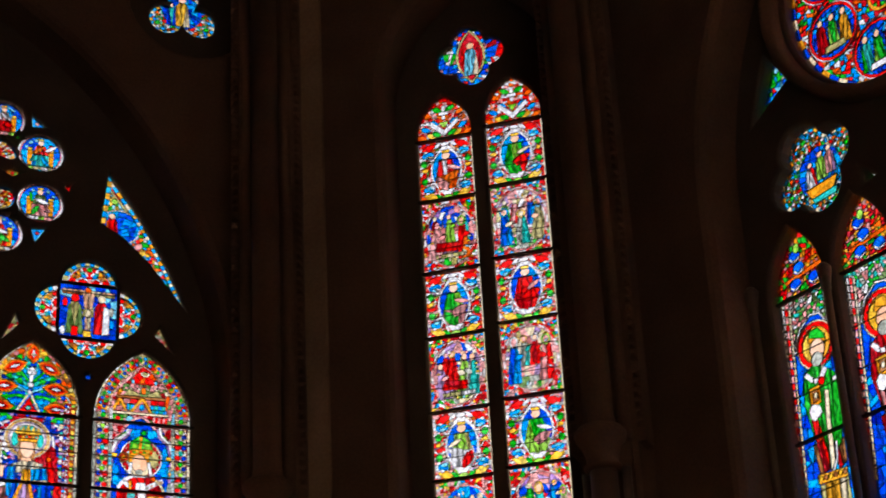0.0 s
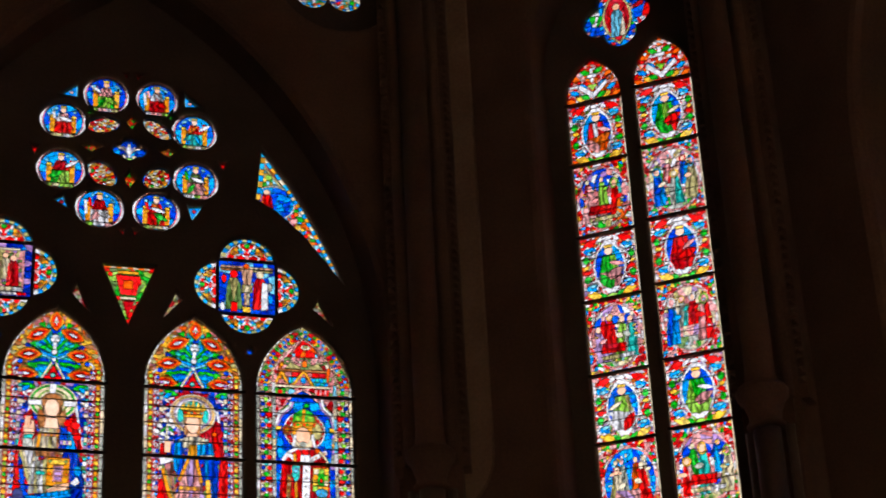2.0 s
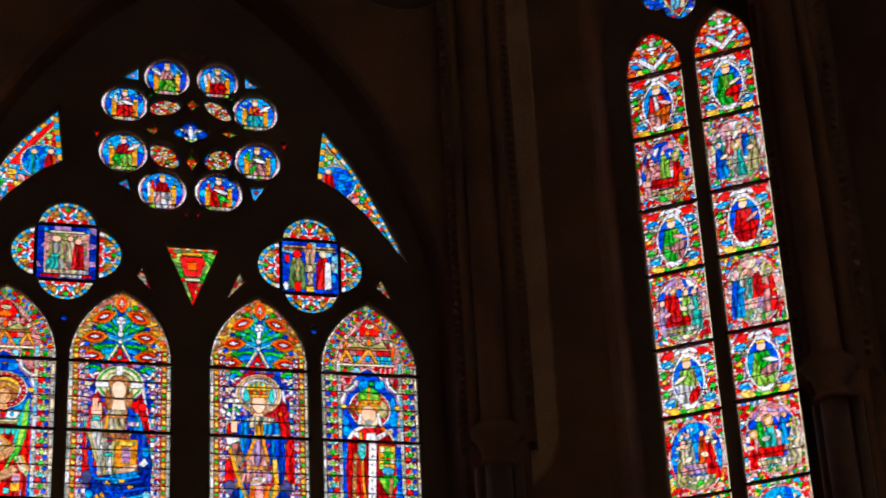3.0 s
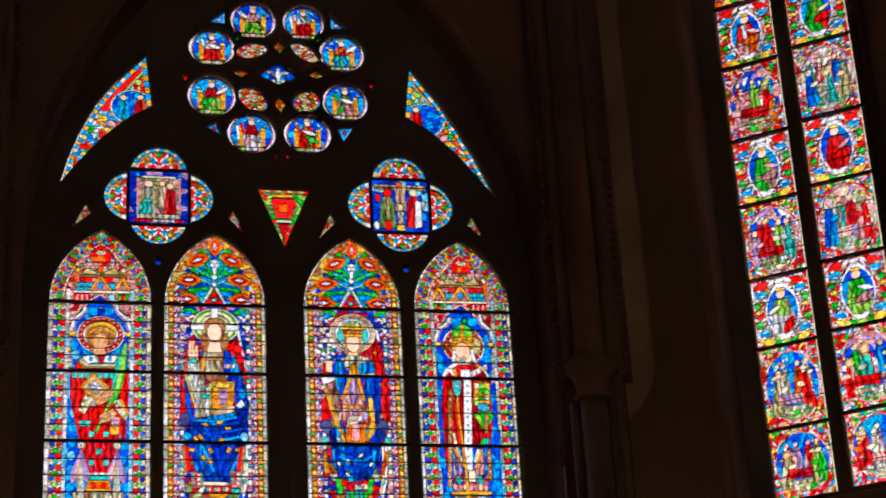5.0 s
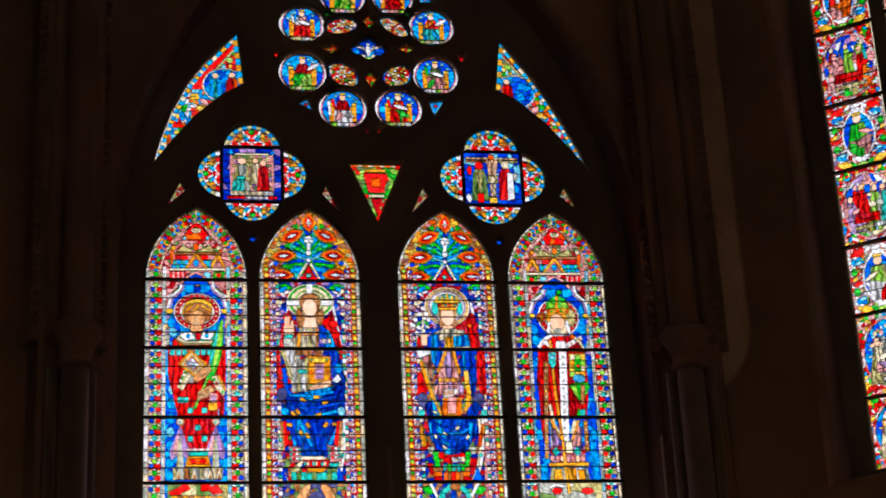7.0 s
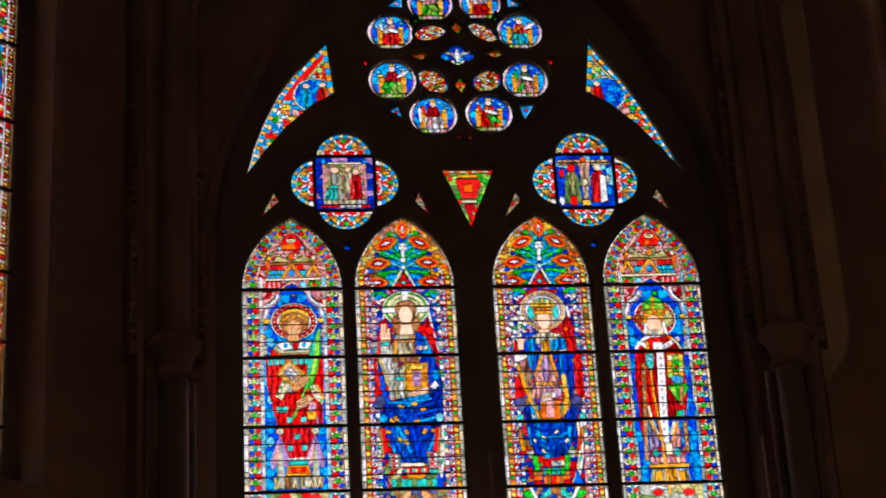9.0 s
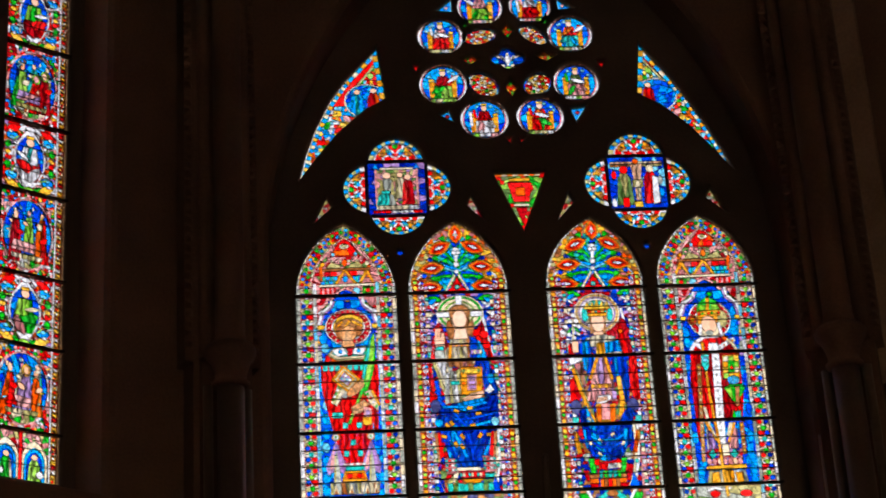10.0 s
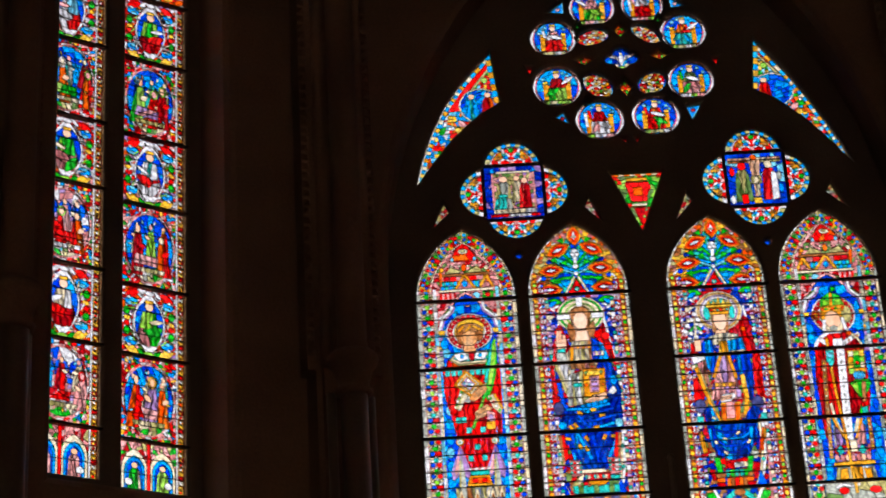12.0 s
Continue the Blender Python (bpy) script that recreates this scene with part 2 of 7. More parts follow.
class Cutter:
    """Fills one convex panel with leaded pieces."""

    def __init__(self, outline, ground="grey", rim=0.006, came=0.65):
        self.came = came
        self.outline = ccw(outline)[0]
        self.frags = [[self.outline, None, 0, box_of(self.outline)]]
        self.count = 0
        self.put(grown(self.outline, -rim), ground, 0)

    def _lay(self, p, colour, key):
        p = within(p, self.outline)
        if not p or len(p) < 3 or ccw(p)[1] < 4e-6:
            return
        x0, z0, x1, z1 = box_of(p)
        kept = []
        for f in self.frags:
            b = f[3]
            if b[0] >= x1 or b[2] <= x0 or b[1] >= z1 or b[3] <= z0 or not within(f[0], p):
                kept.append(f)
            else:
                kept += [[q, f[1], f[2], box_of(q)] for q in outside(f[0], p)]
        kept.append([p, colour, key, (x0, z0, x1, z1)])
        self.frags = kept

    def put(self, p, colour, lead=0.0045):
        """One piece; a list of outlines makes one piece of several convex bits."""
        bits = p if isinstance(p[0][0], tuple) else [p]
        bits = [q for q in (hull(q) for q in bits) if len(q) > 2]
        if not bits:
            return
        b = self.frags and box_of(self.outline)
        if not any(box_of(q)[0] < b[2] and box_of(q)[2] > b[0] and box_of(q)[1] < b[3] and box_of(q)[3] > b[1] for q in bits):
            return
        self.count += 1
        if lead:
            for q in bits:
                self._lay(grown(q, lead * self.came), None, 0)
        for q in bits:
            self._lay(q, colour, self.count)

    def shards(self, p, colours, size, rng, lead=0.004):
        """Breaks p into pieces of about that size."""
        todo = [hull(p)]
        while todo:
            q = todo.pop()
            area = ccw(q)[1]
            if area < size * size * rng.uniform(0.7, 1.6) or len(q) < 3:
                g = grown(q, -lead * self.came / 2)
                if ccw(g)[1] > 3e-5:
                    self.put(g, rng.choice(colours), lead / 2)
                continue
            x0, z0, x1, z1 = box_of(q)
            cx, cz = sum(a[0] for a in q) / len(q), sum(a[1] for a in q) / len(q)
            ang = (0 if x1 - x0 < z1 - z0 else math.pi / 2) + rng.uniform(-0.55, 0.55)
            a, b = split(q, cx + rng.uniform(-0.1, 0.1) * (x1 - x0), cz + rng.uniform(-0.1, 0.1) * (z1 - z0), math.cos(ang), math.sin(ang))
            todo += [s for s in (a, b) if s and ccw(s)[1] > 2e-5]



def solid(polys, y0, y1, name):
    """Convex outlines drawn out between two depths, as mesh data; polys: (outline, material slot)."""
    verts, faces, slots = [], [], []
    for p, slot in polys:
        p = ccw(p)[0]
        n, k = len(p), len(verts)
        verts += [(x, y0, z) for x, z in p] + [(x, y1, z) for x, z in p]
        faces.append(tuple(range(k, k + n)))
        faces.append(tuple(range(k + 2 * n - 1, k + n - 1, -1)))
        slots += [slot, slot]
        for i in range(n):
            j = (i + 1) % n
            faces.append((k + i, k + n + i, k + n + j, k + j))
            slots.append(slot)
    me = bpy.data.meshes.new(name)
    me.from_pydata(verts, [], faces)
    me.polygons.foreach_set("material_index", slots)
    return me


def glaze(window, cutters):
    """Makes leaded panels of the cutters: the largest panes of a window as pieces of their own, the rest joined panel by panel."""
    sizes = []
    for ci, c in enumerate(cutters):
        area = {}
        for p, colour, key, _ in c.frags:
            if colour:
                area[key] = area.get(key, 0) + ccw(p)[1]
        sizes += [(a, ci, k) for k, a in area.items()]
    big = {(ci, k) for a, ci, k in sorted(sizes, reverse=True)[:290]}
    for ci, c in enumerate(cutters):
        names = sorted({f[1] for f in c.frags if f[1]})
        slot = {n: i for i, n in enumerate(names)}
        lead = solid([(f[0], 0) for f in c.frags if not f[1]], -0.007, 0.007, "glass_panel")
        lead.materials.append(LEAD)
        panel = new("glass_panel", lead)
        panel.parent = window
        small = [(f[0], slot[f[1]]) for f in c.frags if f[1] and (ci, f[2]) not in big]
        if small:
            me = solid(small, -0.002, 0.002, "small_glass")
            for n in names:
                me.materials.append(GLASS[n])
            ob = new("small_glass", me)
            ob.parent = panel
            tagged(ob, kind="stuff")
        pieces = {}
        for f in c.frags:
            if f[1] and (ci, f[2]) in big:
                pieces.setdefault(f[2], []).append(f)
        for fs in pieces.values():
            me = solid([(f[0], 0) for f in fs], -0.002, 0.002, "glass_piece")
            me.materials.append(GLASS[fs[0][1]])
            ob = new("glass_piece", me)
            ob.parent = panel


def carved(name, outline, holes, y0, y1, chamfer, mat, parent, label=""):
    """A stone slab pierced by openings with chamfered inner edges. outline: convex; holes: (outline of the opening, its convex bits)."""
    bm = bmesh.new()

    def sheet(grow, y, flip):
        frags = [(ccw(outline)[0], box_of(outline))]
        for _, bits in holes:
            for q in bits:
                q = grown(ccw(q)[0], grow)
                b = box_of(q)
                kept = []
                for p, pb in frags:
                    if pb[0] >= b[2] or pb[2] <= b[0] or pb[1] >= b[3] or pb[3] <= b[1] or not within(p, q):
                        kept.append((p, pb))
                    else:
                        kept += [(r, box_of(r)) for r in outside(p, q)]
                frags = kept
        for p, _ in frags:
            vs = [bm.verts.new((x, y, z)) for x, z in p]
            bm.faces.new(vs[::-1] if flip else vs)

    sheet(chamfer, y0, False)
    sheet(0.0, y1, True)
    for loop, bits in holes:
        loop = ccw(loop)[0]
        mid = y0 + chamfer * 1.2
        rims = [[(x, y0, z) for x, z in grown(loop, chamfer)], [(x, y0 + chamfer * 0.35, z) for x, z in grown(loop, chamfer * 0.45)],
                [(x, mid, z) for x, z in loop], [(x, y1, z) for x, z in loop]]
        rims = [[bm.verts.new(v) for v in r] for r in rims]
        for a, c in zip(rims, rims[1:]):
            for k in range(len(a)):
                bm.faces.new((a[k - 1], a[k], c[k], c[k - 1]))
    p = ccw(outline)[0]
    for k in range(len(p)):
        a, c = p[k - 1], p[k]
        bm.faces.new([bm.verts.new(v) for v in ((a[0], y0, a[1]), (a[0], y1, a[1]), (c[0], y1, c[1]), (c[0], y0, c[1]))])
    return part(name, bm, mat, parent, label)


def hole(p):
    return (p, [p])


def foil_hole(cx, cz, reach, r, n=4, turn=0.0):
    """A foiled opening with its convex bits."""
    mids = [(cx + reach * math.cos(turn + math.tau * k / n), cz + reach * math.sin(turn + math.tau * k / n)) for k in range(n)]
    return (foils(cx, cz, reach, r, n, turn), [ring(x, z, r, n=24) for x, z in mids] + [mids])


def bar(window, x0, x1, z, t=0.011, y=-0.03):
    bm = block(bmesh.new(), x0 - 0.02, x1 + 0.02, y - 0.02, y + 0.012, z - t, z + t)
    return part("saddle_bar", bm, IRON, window)


# ---- the place: a polygonal choir end ----
TOP = 15.0
MAIN = (2.051, 16.2)            # foot of the middle window's glass
A_RIGHT, A_LEFT, A_FAR = -36.5, 34.5, -72.5
C_1R, C_1L, C_2R, C_2L = (4.665, 15.65), (-0.574, 15.65), (7.29, 13.71), (-3.26, 13.80)   # corners of the walls' inner faces
CENTRE = (2.05, 8.7)


def stand(name, x, y, turn, k=1.0):
    """The foot of a window, its x along the wall and its y out of the building; k: its size against the plan."""
    ob = new(name)
    ob.location, ob.rotation_euler, ob.scale = (x * k, y * k, EYE * (1 - k)), (0, 0, radians(turn)), (k, k, k)
    return ob


def along(c, turn, u):
    return c[0] + math.cos(radians(turn)) * u, c[1] + math.sin(radians(turn)) * u


window_main = tagged(stand("window_1", *MAIN, 0), "tall four-light stained glass window under a rose in dark stone tracery", "window", kind="structure")
window_right = tagged(stand("window_2", *along((4.476, 16.2), A_RIGHT, 2.425), A_RIGHT, 1.0142), "narrow two-light stained glass window with a quatrefoil above", "window", kind="structure")
window_left = tagged(stand("window_3", *along((-0.374, 16.2), A_LEFT, -2.425), A_LEFT, 1.0155), "narrow two-light stained glass window with yellow borders", "window", kind="structure")
window_far = tagged(stand("window_4", *along((8.375, 13.315), A_FAR, 2.425), A_FAR, 0.97), "stained glass window with a large rose, seen along the wall", "window", kind="structure")


def wall(name, a, b, openings, thick, label):
    """A wall whose inner face runs from a to b; openings: outlines in metres along the wall."""
    turn = math.degrees(math.atan2(b[1] - a[1], b[0] - a[0]))
    length = math.hypot(b[0] - a[0], b[1] - a[1])
    ob = carved(name, rect(-0.15, length + 0.15, -0.02, TOP), openings, 0, thick, 0.07, STONE, None)
    ob.location, ob.rotation_euler = (a[0], a[1], 0), (0, 0, radians(turn))
    return tagged(ob, label, "wall", kind="structure")


MX = MAIN[0] - C_1L[0]          # the middle window's axis along its wall
MAIN_ARCH = hole(arch(MX - 2.26, MX + 2.26, 5.3, 8.7, 12.62, 16))
UPPER = hole(ring(MX + 1.89, 12.78, 0.62, n=24))
wall("wall_1", C_1L, C_1R, [MAIN_ARCH, UPPER], 0.5, "dark sooty sandstone wall round the middle window")


def hole_on(c, win, turn, x0, x1, z0, spring, apex):
    """The embrasure's outline along a wall that starts at c, from the window's own measures."""
    k = win.scale[0]
    u = (win.location.x - c[0]) * math.cos(radians(turn)) + (win.location.y - c[1]) * math.sin(radians(turn))
    zz = lambda z: EYE * (1 - k) + z * k
    return hole(arch(u + x0 * k, u + x1 * k, zz(z0), zz(spring), zz(apex), 12))


wall("wall_2", C_1R, C_2R, [hole_on(C_1R, window_right, A_RIGHT, -0.78, 0.86, 6.30, 11.5, 12.75)], 0.5, "dark sooty sandstone wall round a narrow window")
wall("wall_3", C_2L, C_1L, [hole_on(C_2L, window_left, A_LEFT, -0.755, 0.74, 6.42, 11.5, 12.75)], 0.5, "dark sooty sandstone wall round a narrow window")
C_3R = along(C_2R, A_FAR, 5.2)
C_3L = along(C_2L, 180 + 71, 5.2)
wall("wall_4", C_2R, C_3R, [hole_on(C_2R, window_far, A_FAR, -2.50, 0.62, 5.4, 9.9, 13.0)], 0.5, "dark sooty sandstone wall with a rose window")
wall("wall_5", C_3L, C_2L, [], 0.5, "plain dark sandstone wall")
BACK = -9.0
# walls 6 to 8 and the ceiling are unseen, added to shut out light
wall("wall_6", C_3R, (C_3R[0], BACK), [], 0.5, "unseen plain dark sandstone wall closing the choir's side")
wall("wall_7", (C_3L[0], BACK), C_3L, [], 0.5, "unseen plain dark sandstone wall closing the choir's side")
BACK_W = C_3R[0] - C_3L[0]
# invented openings behind the viewpoint let in sky and sun as fill light
wall("wall_8", (C_3R[0], BACK), (C_3L[0], BACK), [hole(arch(BACK_W / 2 + u - 0.58, BACK_W / 2 + u + 0.58, 4.5, 9.6, 11.4)) for u in (-3.6, 0.0, 3.6)], 0.5, "unseen dark sandstone wall closing the choir, with invented openings for fill light")
tagged(part("floor", block(bmesh.new(), -9, 13, BACK - 1, 18, -0.3, -0.02), PAVING), "worn stone paving of the choir", "floor", kind="structure")
tagged(part("ceiling", block(bmesh.new(), -5.5, 9.4, BACK - 0.6, 16.3, TOP - 0.002, TOP + 0.3), STONE), "unseen flat dark stone slab closing the choir above", "ceiling", kind="structure")
tagged(part("ground", block(bmesh.new(), -2000, 2000, -2000, 2000, -0.9, -0.4), PAVING), "grey ground outside the church", "ground", kind="structure")

# ---- clustered shafts in the corners ----


def respond():
    """A vault shaft with side shafts, its capital at 7.4 m and the springing above; local -y looks into the choir."""
    ob = tagged(new("vault_shaft"), "clustered sandstone wall shaft with a worn bell capital", "wall shaft", "shafts in the corners of the choir")
    part("pier", block(bmesh.new(), -0.25, 0.25, -0.45, 0.35, 0, TOP, 0.05), STONE, ob)
    cap = [(0.12, 7.33), (0.15, 7.345), (0.155, 7.37), (0.125, 7.385), (0.13, 7.45), (0.165, 7.55), (0.205, 7.60), (0.212, 7.65), (0.18, 7.69)]
    part("shaft", lathe(bmesh.new(), [(0.17, 0), (0.17, 0.3), (0.11, 0.4), (0.11, 7.335)], 0, -0.58, 28), MARBLE, ob, "polished dark marble shaft")
    part("capital", lathe(bmesh.new(), cap, 0, -0.58), STONE, ob, "worn bell capital with a moulded rim")
    part("upper_shaft", lathe(bmesh.new(), [(0.15, 7.68), (0.12, 7.8), (0.12, TOP)], 0, -0.58), STONE, ob)
    for sx in (-1, 1):
        part("side_shaft", lathe(bmesh.new(), [(0.04, 0), (0.04, 7.36)], sx * 0.165, -0.50, 14), MARBLE, ob)
        part("side_rib", lathe(bmesh.new(), [(0.05, 7.6), (0.05, TOP)], sx * 0.18, -0.48, 12), STONE, ob)
        bm = bmesh.new()
        z = 7.75
        while z < TOP - 0.1:
            base = [bm.verts.new((sx * 0.285 + dx, -0.40 + dy * 0.3, z + dz)) for dx, dy, dz in ((-0.03, 0, -0.03), (0.03, 0, -0.03), (0.03, 0, 0.03), (-0.03, 0, 0.03))]
            tip = bm.verts.new((sx * 0.285, -0.45, z))
            for i in range(4):
                bm.faces.new((base[i - 1], base[i], tip))
            z += 0.085
        block(bm, sx * 0.285 - 0.035, sx * 0.285 + 0.035, -0.40, -0.2, 7.6, TOP)
        tagged(part("nailhead_moulding", bm, STONE, ob, "upright band of carved nailheads"), kind="stuff")
    return ob


first = respond()
for i, c in enumerate((C_1R, (-0.73, 15.65), (7.11, 13.80), (-3.30, 13.80))):
    m = pose(c[0], c[1], 0, 0, 0, math.degrees(math.atan2(CENTRE[1] - c[1], CENTRE[0] - c[0])) + 90)
    if i:
        copy_thing(first, m)
    else:
        first.matrix_basis = m



def springer(name, c, turn, u0, u1, z0, flip):
    """The foot of a vault web beside a shaft, coloured pale to look lit: an upright band that tapers in a curve towards
    its foot.
    """
    w = u1 - u0
    foot = [(u0 + w * math.sin(t), z0 + 0.55 * (1 - math.cos(t))) for t in (math.pi / 2 * i / 8 for i in range(9))]
    pts = [(u0, TOP - 0.02)] + foot + [(u1, TOP - 0.02)]
    if flip:
        pts = [(u0 + u1 - x, z) for x, z in pts]
    bm = bmesh.new()
    front = [bm.verts.new((x, -0.06, z)) for x, z in ccw(pts)[0]]
    back = [bm.verts.new((x, -0.003, z)) for x, z in ccw(pts)[0]]
    bm.faces.new(front)
    for i in range(len(front)):
        bm.faces.new((front[i - 1], back[i - 1], back[i], front[i]))
    ob = part("vault_springer", bm, LIT_WEB)
    ob.location, ob.rotation_euler = (c[0], c[1], 0), (0, 0, radians(turn))
    return tagged(ob, "foot of a vault web beside a shaft, coloured pale to look lit", "vault web", "vault webs at the shafts")


T2 = math.degrees(math.atan2(C_2R[1] - C_1R[1], C_2R[0] - C_1R[0]))
T3 = math.degrees(math.atan2(C_1L[1] - C_2L[1], C_1L[0] - C_2L[0]))
L3 = math.hypot(C_1L[0] - C_2L[0], C_1L[1] - C_2L[1])
L2 = math.hypot(C_2R[0] - C_1R[0], C_2R[1] - C_1R[1])
springer("springer", C_1R, T2, 0.0, 0.54, 7.25, False)
springer("springer", C_2L, T3, L3 - 0.40, L3, 7.25, True)
# this band makes the plain end of the wall look lit
springer("springer", C_1R, T2, L2 - 0.42, L2 - 0.01, 7.2, False)

# thin pale rod on the wall; the shaft added for the mullion's highlight comes later
conduit = part("conduit", lathe(bmesh.new(), [(0.011, 0.0), (0.011, 6.93), (0.006, 6.95)], 4.31, 15.63, 10), STEEL)
tagged(conduit, "thin pale upright rod against the stone wall", "conduit")

# ---- glass and tracery ----

# middle window
LIGHTS = [(-2.025, -1.155), (-1.042, -0.168), (0.17, 1.037), (1.155, 2.03)]
BARS = [8.56, 7.925, 7.302, 6.725]
SPRING, APEX, FOOT = 8.58, 9.262, 6.05


def spandrel(s):
    """The two curved panels beside the rose: three convex bits from the top down, s: -1 or 1."""
    inner = [(1.225, 11.04), (1.165, 10.51), (1.36, 10.40), (1.61, 10.17), (1.81, 9.92), (1.97, 9.69)]
    outer = [(1.225, 11.05), (1.517, 10.725), (1.664, 10.513), (1.808, 10.218), (1.901, 9.959), (1.97, 9.69)] if s < 0 else [(1.225, 11.04), (1.50, 10.66), (1.64, 10.42), (1.79, 10.13), (1.90, 9.90), (1.965, 9.70)]
    return [(s * x, z) for x, z in inner], [(s * x, z) for x, z in outer]


ROSE = (-0.008, 10.90)
LOBES = [(0.588, 11.159, 0.213, 0.200), (0.235, 11.472, 0.195, 0.196), (-0.237, 11.470, 0.212, 0.204), (-0.622, 11.158, 0.214, 0.195),   # x, z and radii
         (-0.626, 10.649, 0.220, 0.217), (-0.266, 10.280, 0.220, 0.208), (0.246, 10.293, 0.218, 0.203), (0.604, 10.643, 0.213, 0.202)]
PETALS = [(-0.258, 11.150, 0.155, 0.088, 0.22), (0.240, 11.155, 0.150, 0.080, -0.62), (-0.253, 10.635, 0.158, 0.112, -0.72), (0.247, 10.632, 0.142, 0.112, 0.65)]
DOVE = (ROSE[0] - 0.004, ROSE[1] + 0.01)
QUATREFOILS = [(-1.098, 9.602), (1.08, 9.602)]
QW, QH = 0.262, 0.262           # half sizes of the square scene in a quatrefoil


def quatrefoil_lobes(cx, cz):
    """The four round lobes of a quatrefoil: top, bottom, right, left."""
    return [ring(cx, cz + 0.248, 0.252, n=32), ring(cx, cz - 0.215, 0.248, n=32), ring(cx + 0.238, cz, 0.242, n=32), ring(cx - 0.238, cz, 0.242, n=32)]


def quatrefoil_hole(cx, cz):
    return union(cx, cz, quatrefoil_lobes(cx, cz) + [rect(cx - QW, cx + QW, cz - QH, cz + QH)])


openings = [hole(arch(a, b, FOOT, SPRING, APEX)) for a, b in LIGHTS]
openings += [quatrefoil_hole(*q) for q in QUATREFOILS]
openings += [hole(ring(x, z, rx, rz, n=28)) for x, z, rx, rz in LOBES]
openings += [hole(oval(*p)) for p in PETALS]
openings.append(union(*DOVE, [ring(DOVE[0], DOVE[1] + 0.03, 0.082, n=20), ring(DOVE[0], DOVE[1] - 0.045, 0.066, n=20), oval(DOVE[0] - 0.07, DOVE[1] - 0.012, 0.084, 0.058), oval(DOVE[0] + 0.07, DOVE[1] - 0.012, 0.084, 0.058)]))
SPANDRELS = []
for s in (-1, 1):
    i, o = spandrel(s)
    bits = [[i[k], i[k + 1], o[k + 1], o[k]] if k else [i[0], i[1], o[1]] for k in range(4)] + [[i[4], i[5], o[4]]]
    SPANDRELS.append(bits)
    openings.append((i + o[::-1][1:-1], bits))
SMALL = [[(-0.225, 9.725), (0.245, 9.725), (0.012, 9.15)]]
for tri in ([(1.735, 9.515), (1.685, 9.425), (1.855, 9.26)], [(0.44, 9.50), (0.478, 9.41), (0.325, 9.235)]):
    SMALL += [[(s * x, z) for x, z in tri] for s in (-1, 1)]
SMALL += [grown(ccw(p)[0], 0.014) for p in ([(-0.628, 11.439), (-0.518, 11.432), (-0.516, 11.531)], [(0.503, 11.535), (0.514, 11.437), (0.611, 11.441)],
          [(-0.650, 10.325), (-0.597, 10.358), (-0.562, 10.268)], [(0.547, 10.36), (0.646, 10.372), (0.578, 10.266)])]
for sx in (-1, 1):
    for z in (11.70, 10.06):
        SMALL.append([(sx * 0.090, z + 0.012), (sx * 0.040, z + 0.012), (sx * 0.052, z - 0.028)])
    SMALL.append([(ROSE[0] + sx * 0.89, ROSE[1] - 0.04), (ROSE[0] + sx * 0.83, ROSE[1] - 0.05), (ROSE[0] + sx * 0.86, ROSE[1] - 0.105)])
LEAVES = [(-0.365, 10.475), (0.385, 10.47), (-0.385, 11.275), (0.372, 11.30)]   # green slips between the petals and the lobes
SMALL += [[(x - 0.028, z - 0.024), (x + 0.028, z - 0.02), (x, z + 0.028)] for x, z in LEAVES]
FLEURS = [[(-0.35, 0, 0.085, 0.045), (0.35, 0.02, 0.085, 0.045), (0.01, 0.301, 0.055, 0.068), (0.008, -0.304, 0.055, 0.085)]][0]
DIAMONDS = [[(ROSE[0] + x - a, ROSE[1] + z), (ROSE[0] + x, ROSE[1] + z - b), (ROSE[0] + x + a, ROSE[1] + z), (ROSE[0] + x, ROSE[1] + z + b)] for x, z, a, b in FLEURS]
openings += [hole(p) for p in SMALL + DIAMONDS] + [hole(ring(sx * 1.1, 8.965, 0.028, n=8)) for sx in (-1, 1)]
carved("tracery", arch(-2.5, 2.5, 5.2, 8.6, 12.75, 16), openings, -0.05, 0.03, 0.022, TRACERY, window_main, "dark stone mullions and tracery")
for z in BARS:
    for a, b in LIGHTS:
        bar(window_main, a, b, z)
# slim polished rod put here for a highlight on the mullion's roll moulding
part("mullion_shaft", lathe(bmesh.new(), [(0.022, 5.3), (0.022, 6.98), (0.030, 7.0), (0.028, 7.02), (0.012, 7.04)], 0.03, -0.06, 14), MARBLE, window_main, "added slim shaft standing in for the mullion's highlight")

# narrow windows
NARROW_R = [(-0.587, -0.078, [11.172, 10.534, 9.80, 9.157, 8.446, 7.812, 7.08], 6.47, 11.64), (0.068, 0.59, [11.215, 10.577, 9.84, 9.2, 8.475, 7.842, 7.11], 6.48, 11.71)]
NARROW_L = [(-0.705, -0.145, [11.06, 10.437, 9.712, 9.105, 8.38, 7.73, 7.03], 6.62, 11.66), (0.045, 0.605, [11.03, 10.41, 9.675, 9.04, 8.305, 7.70, 6.986], 6.59, 11.64)]
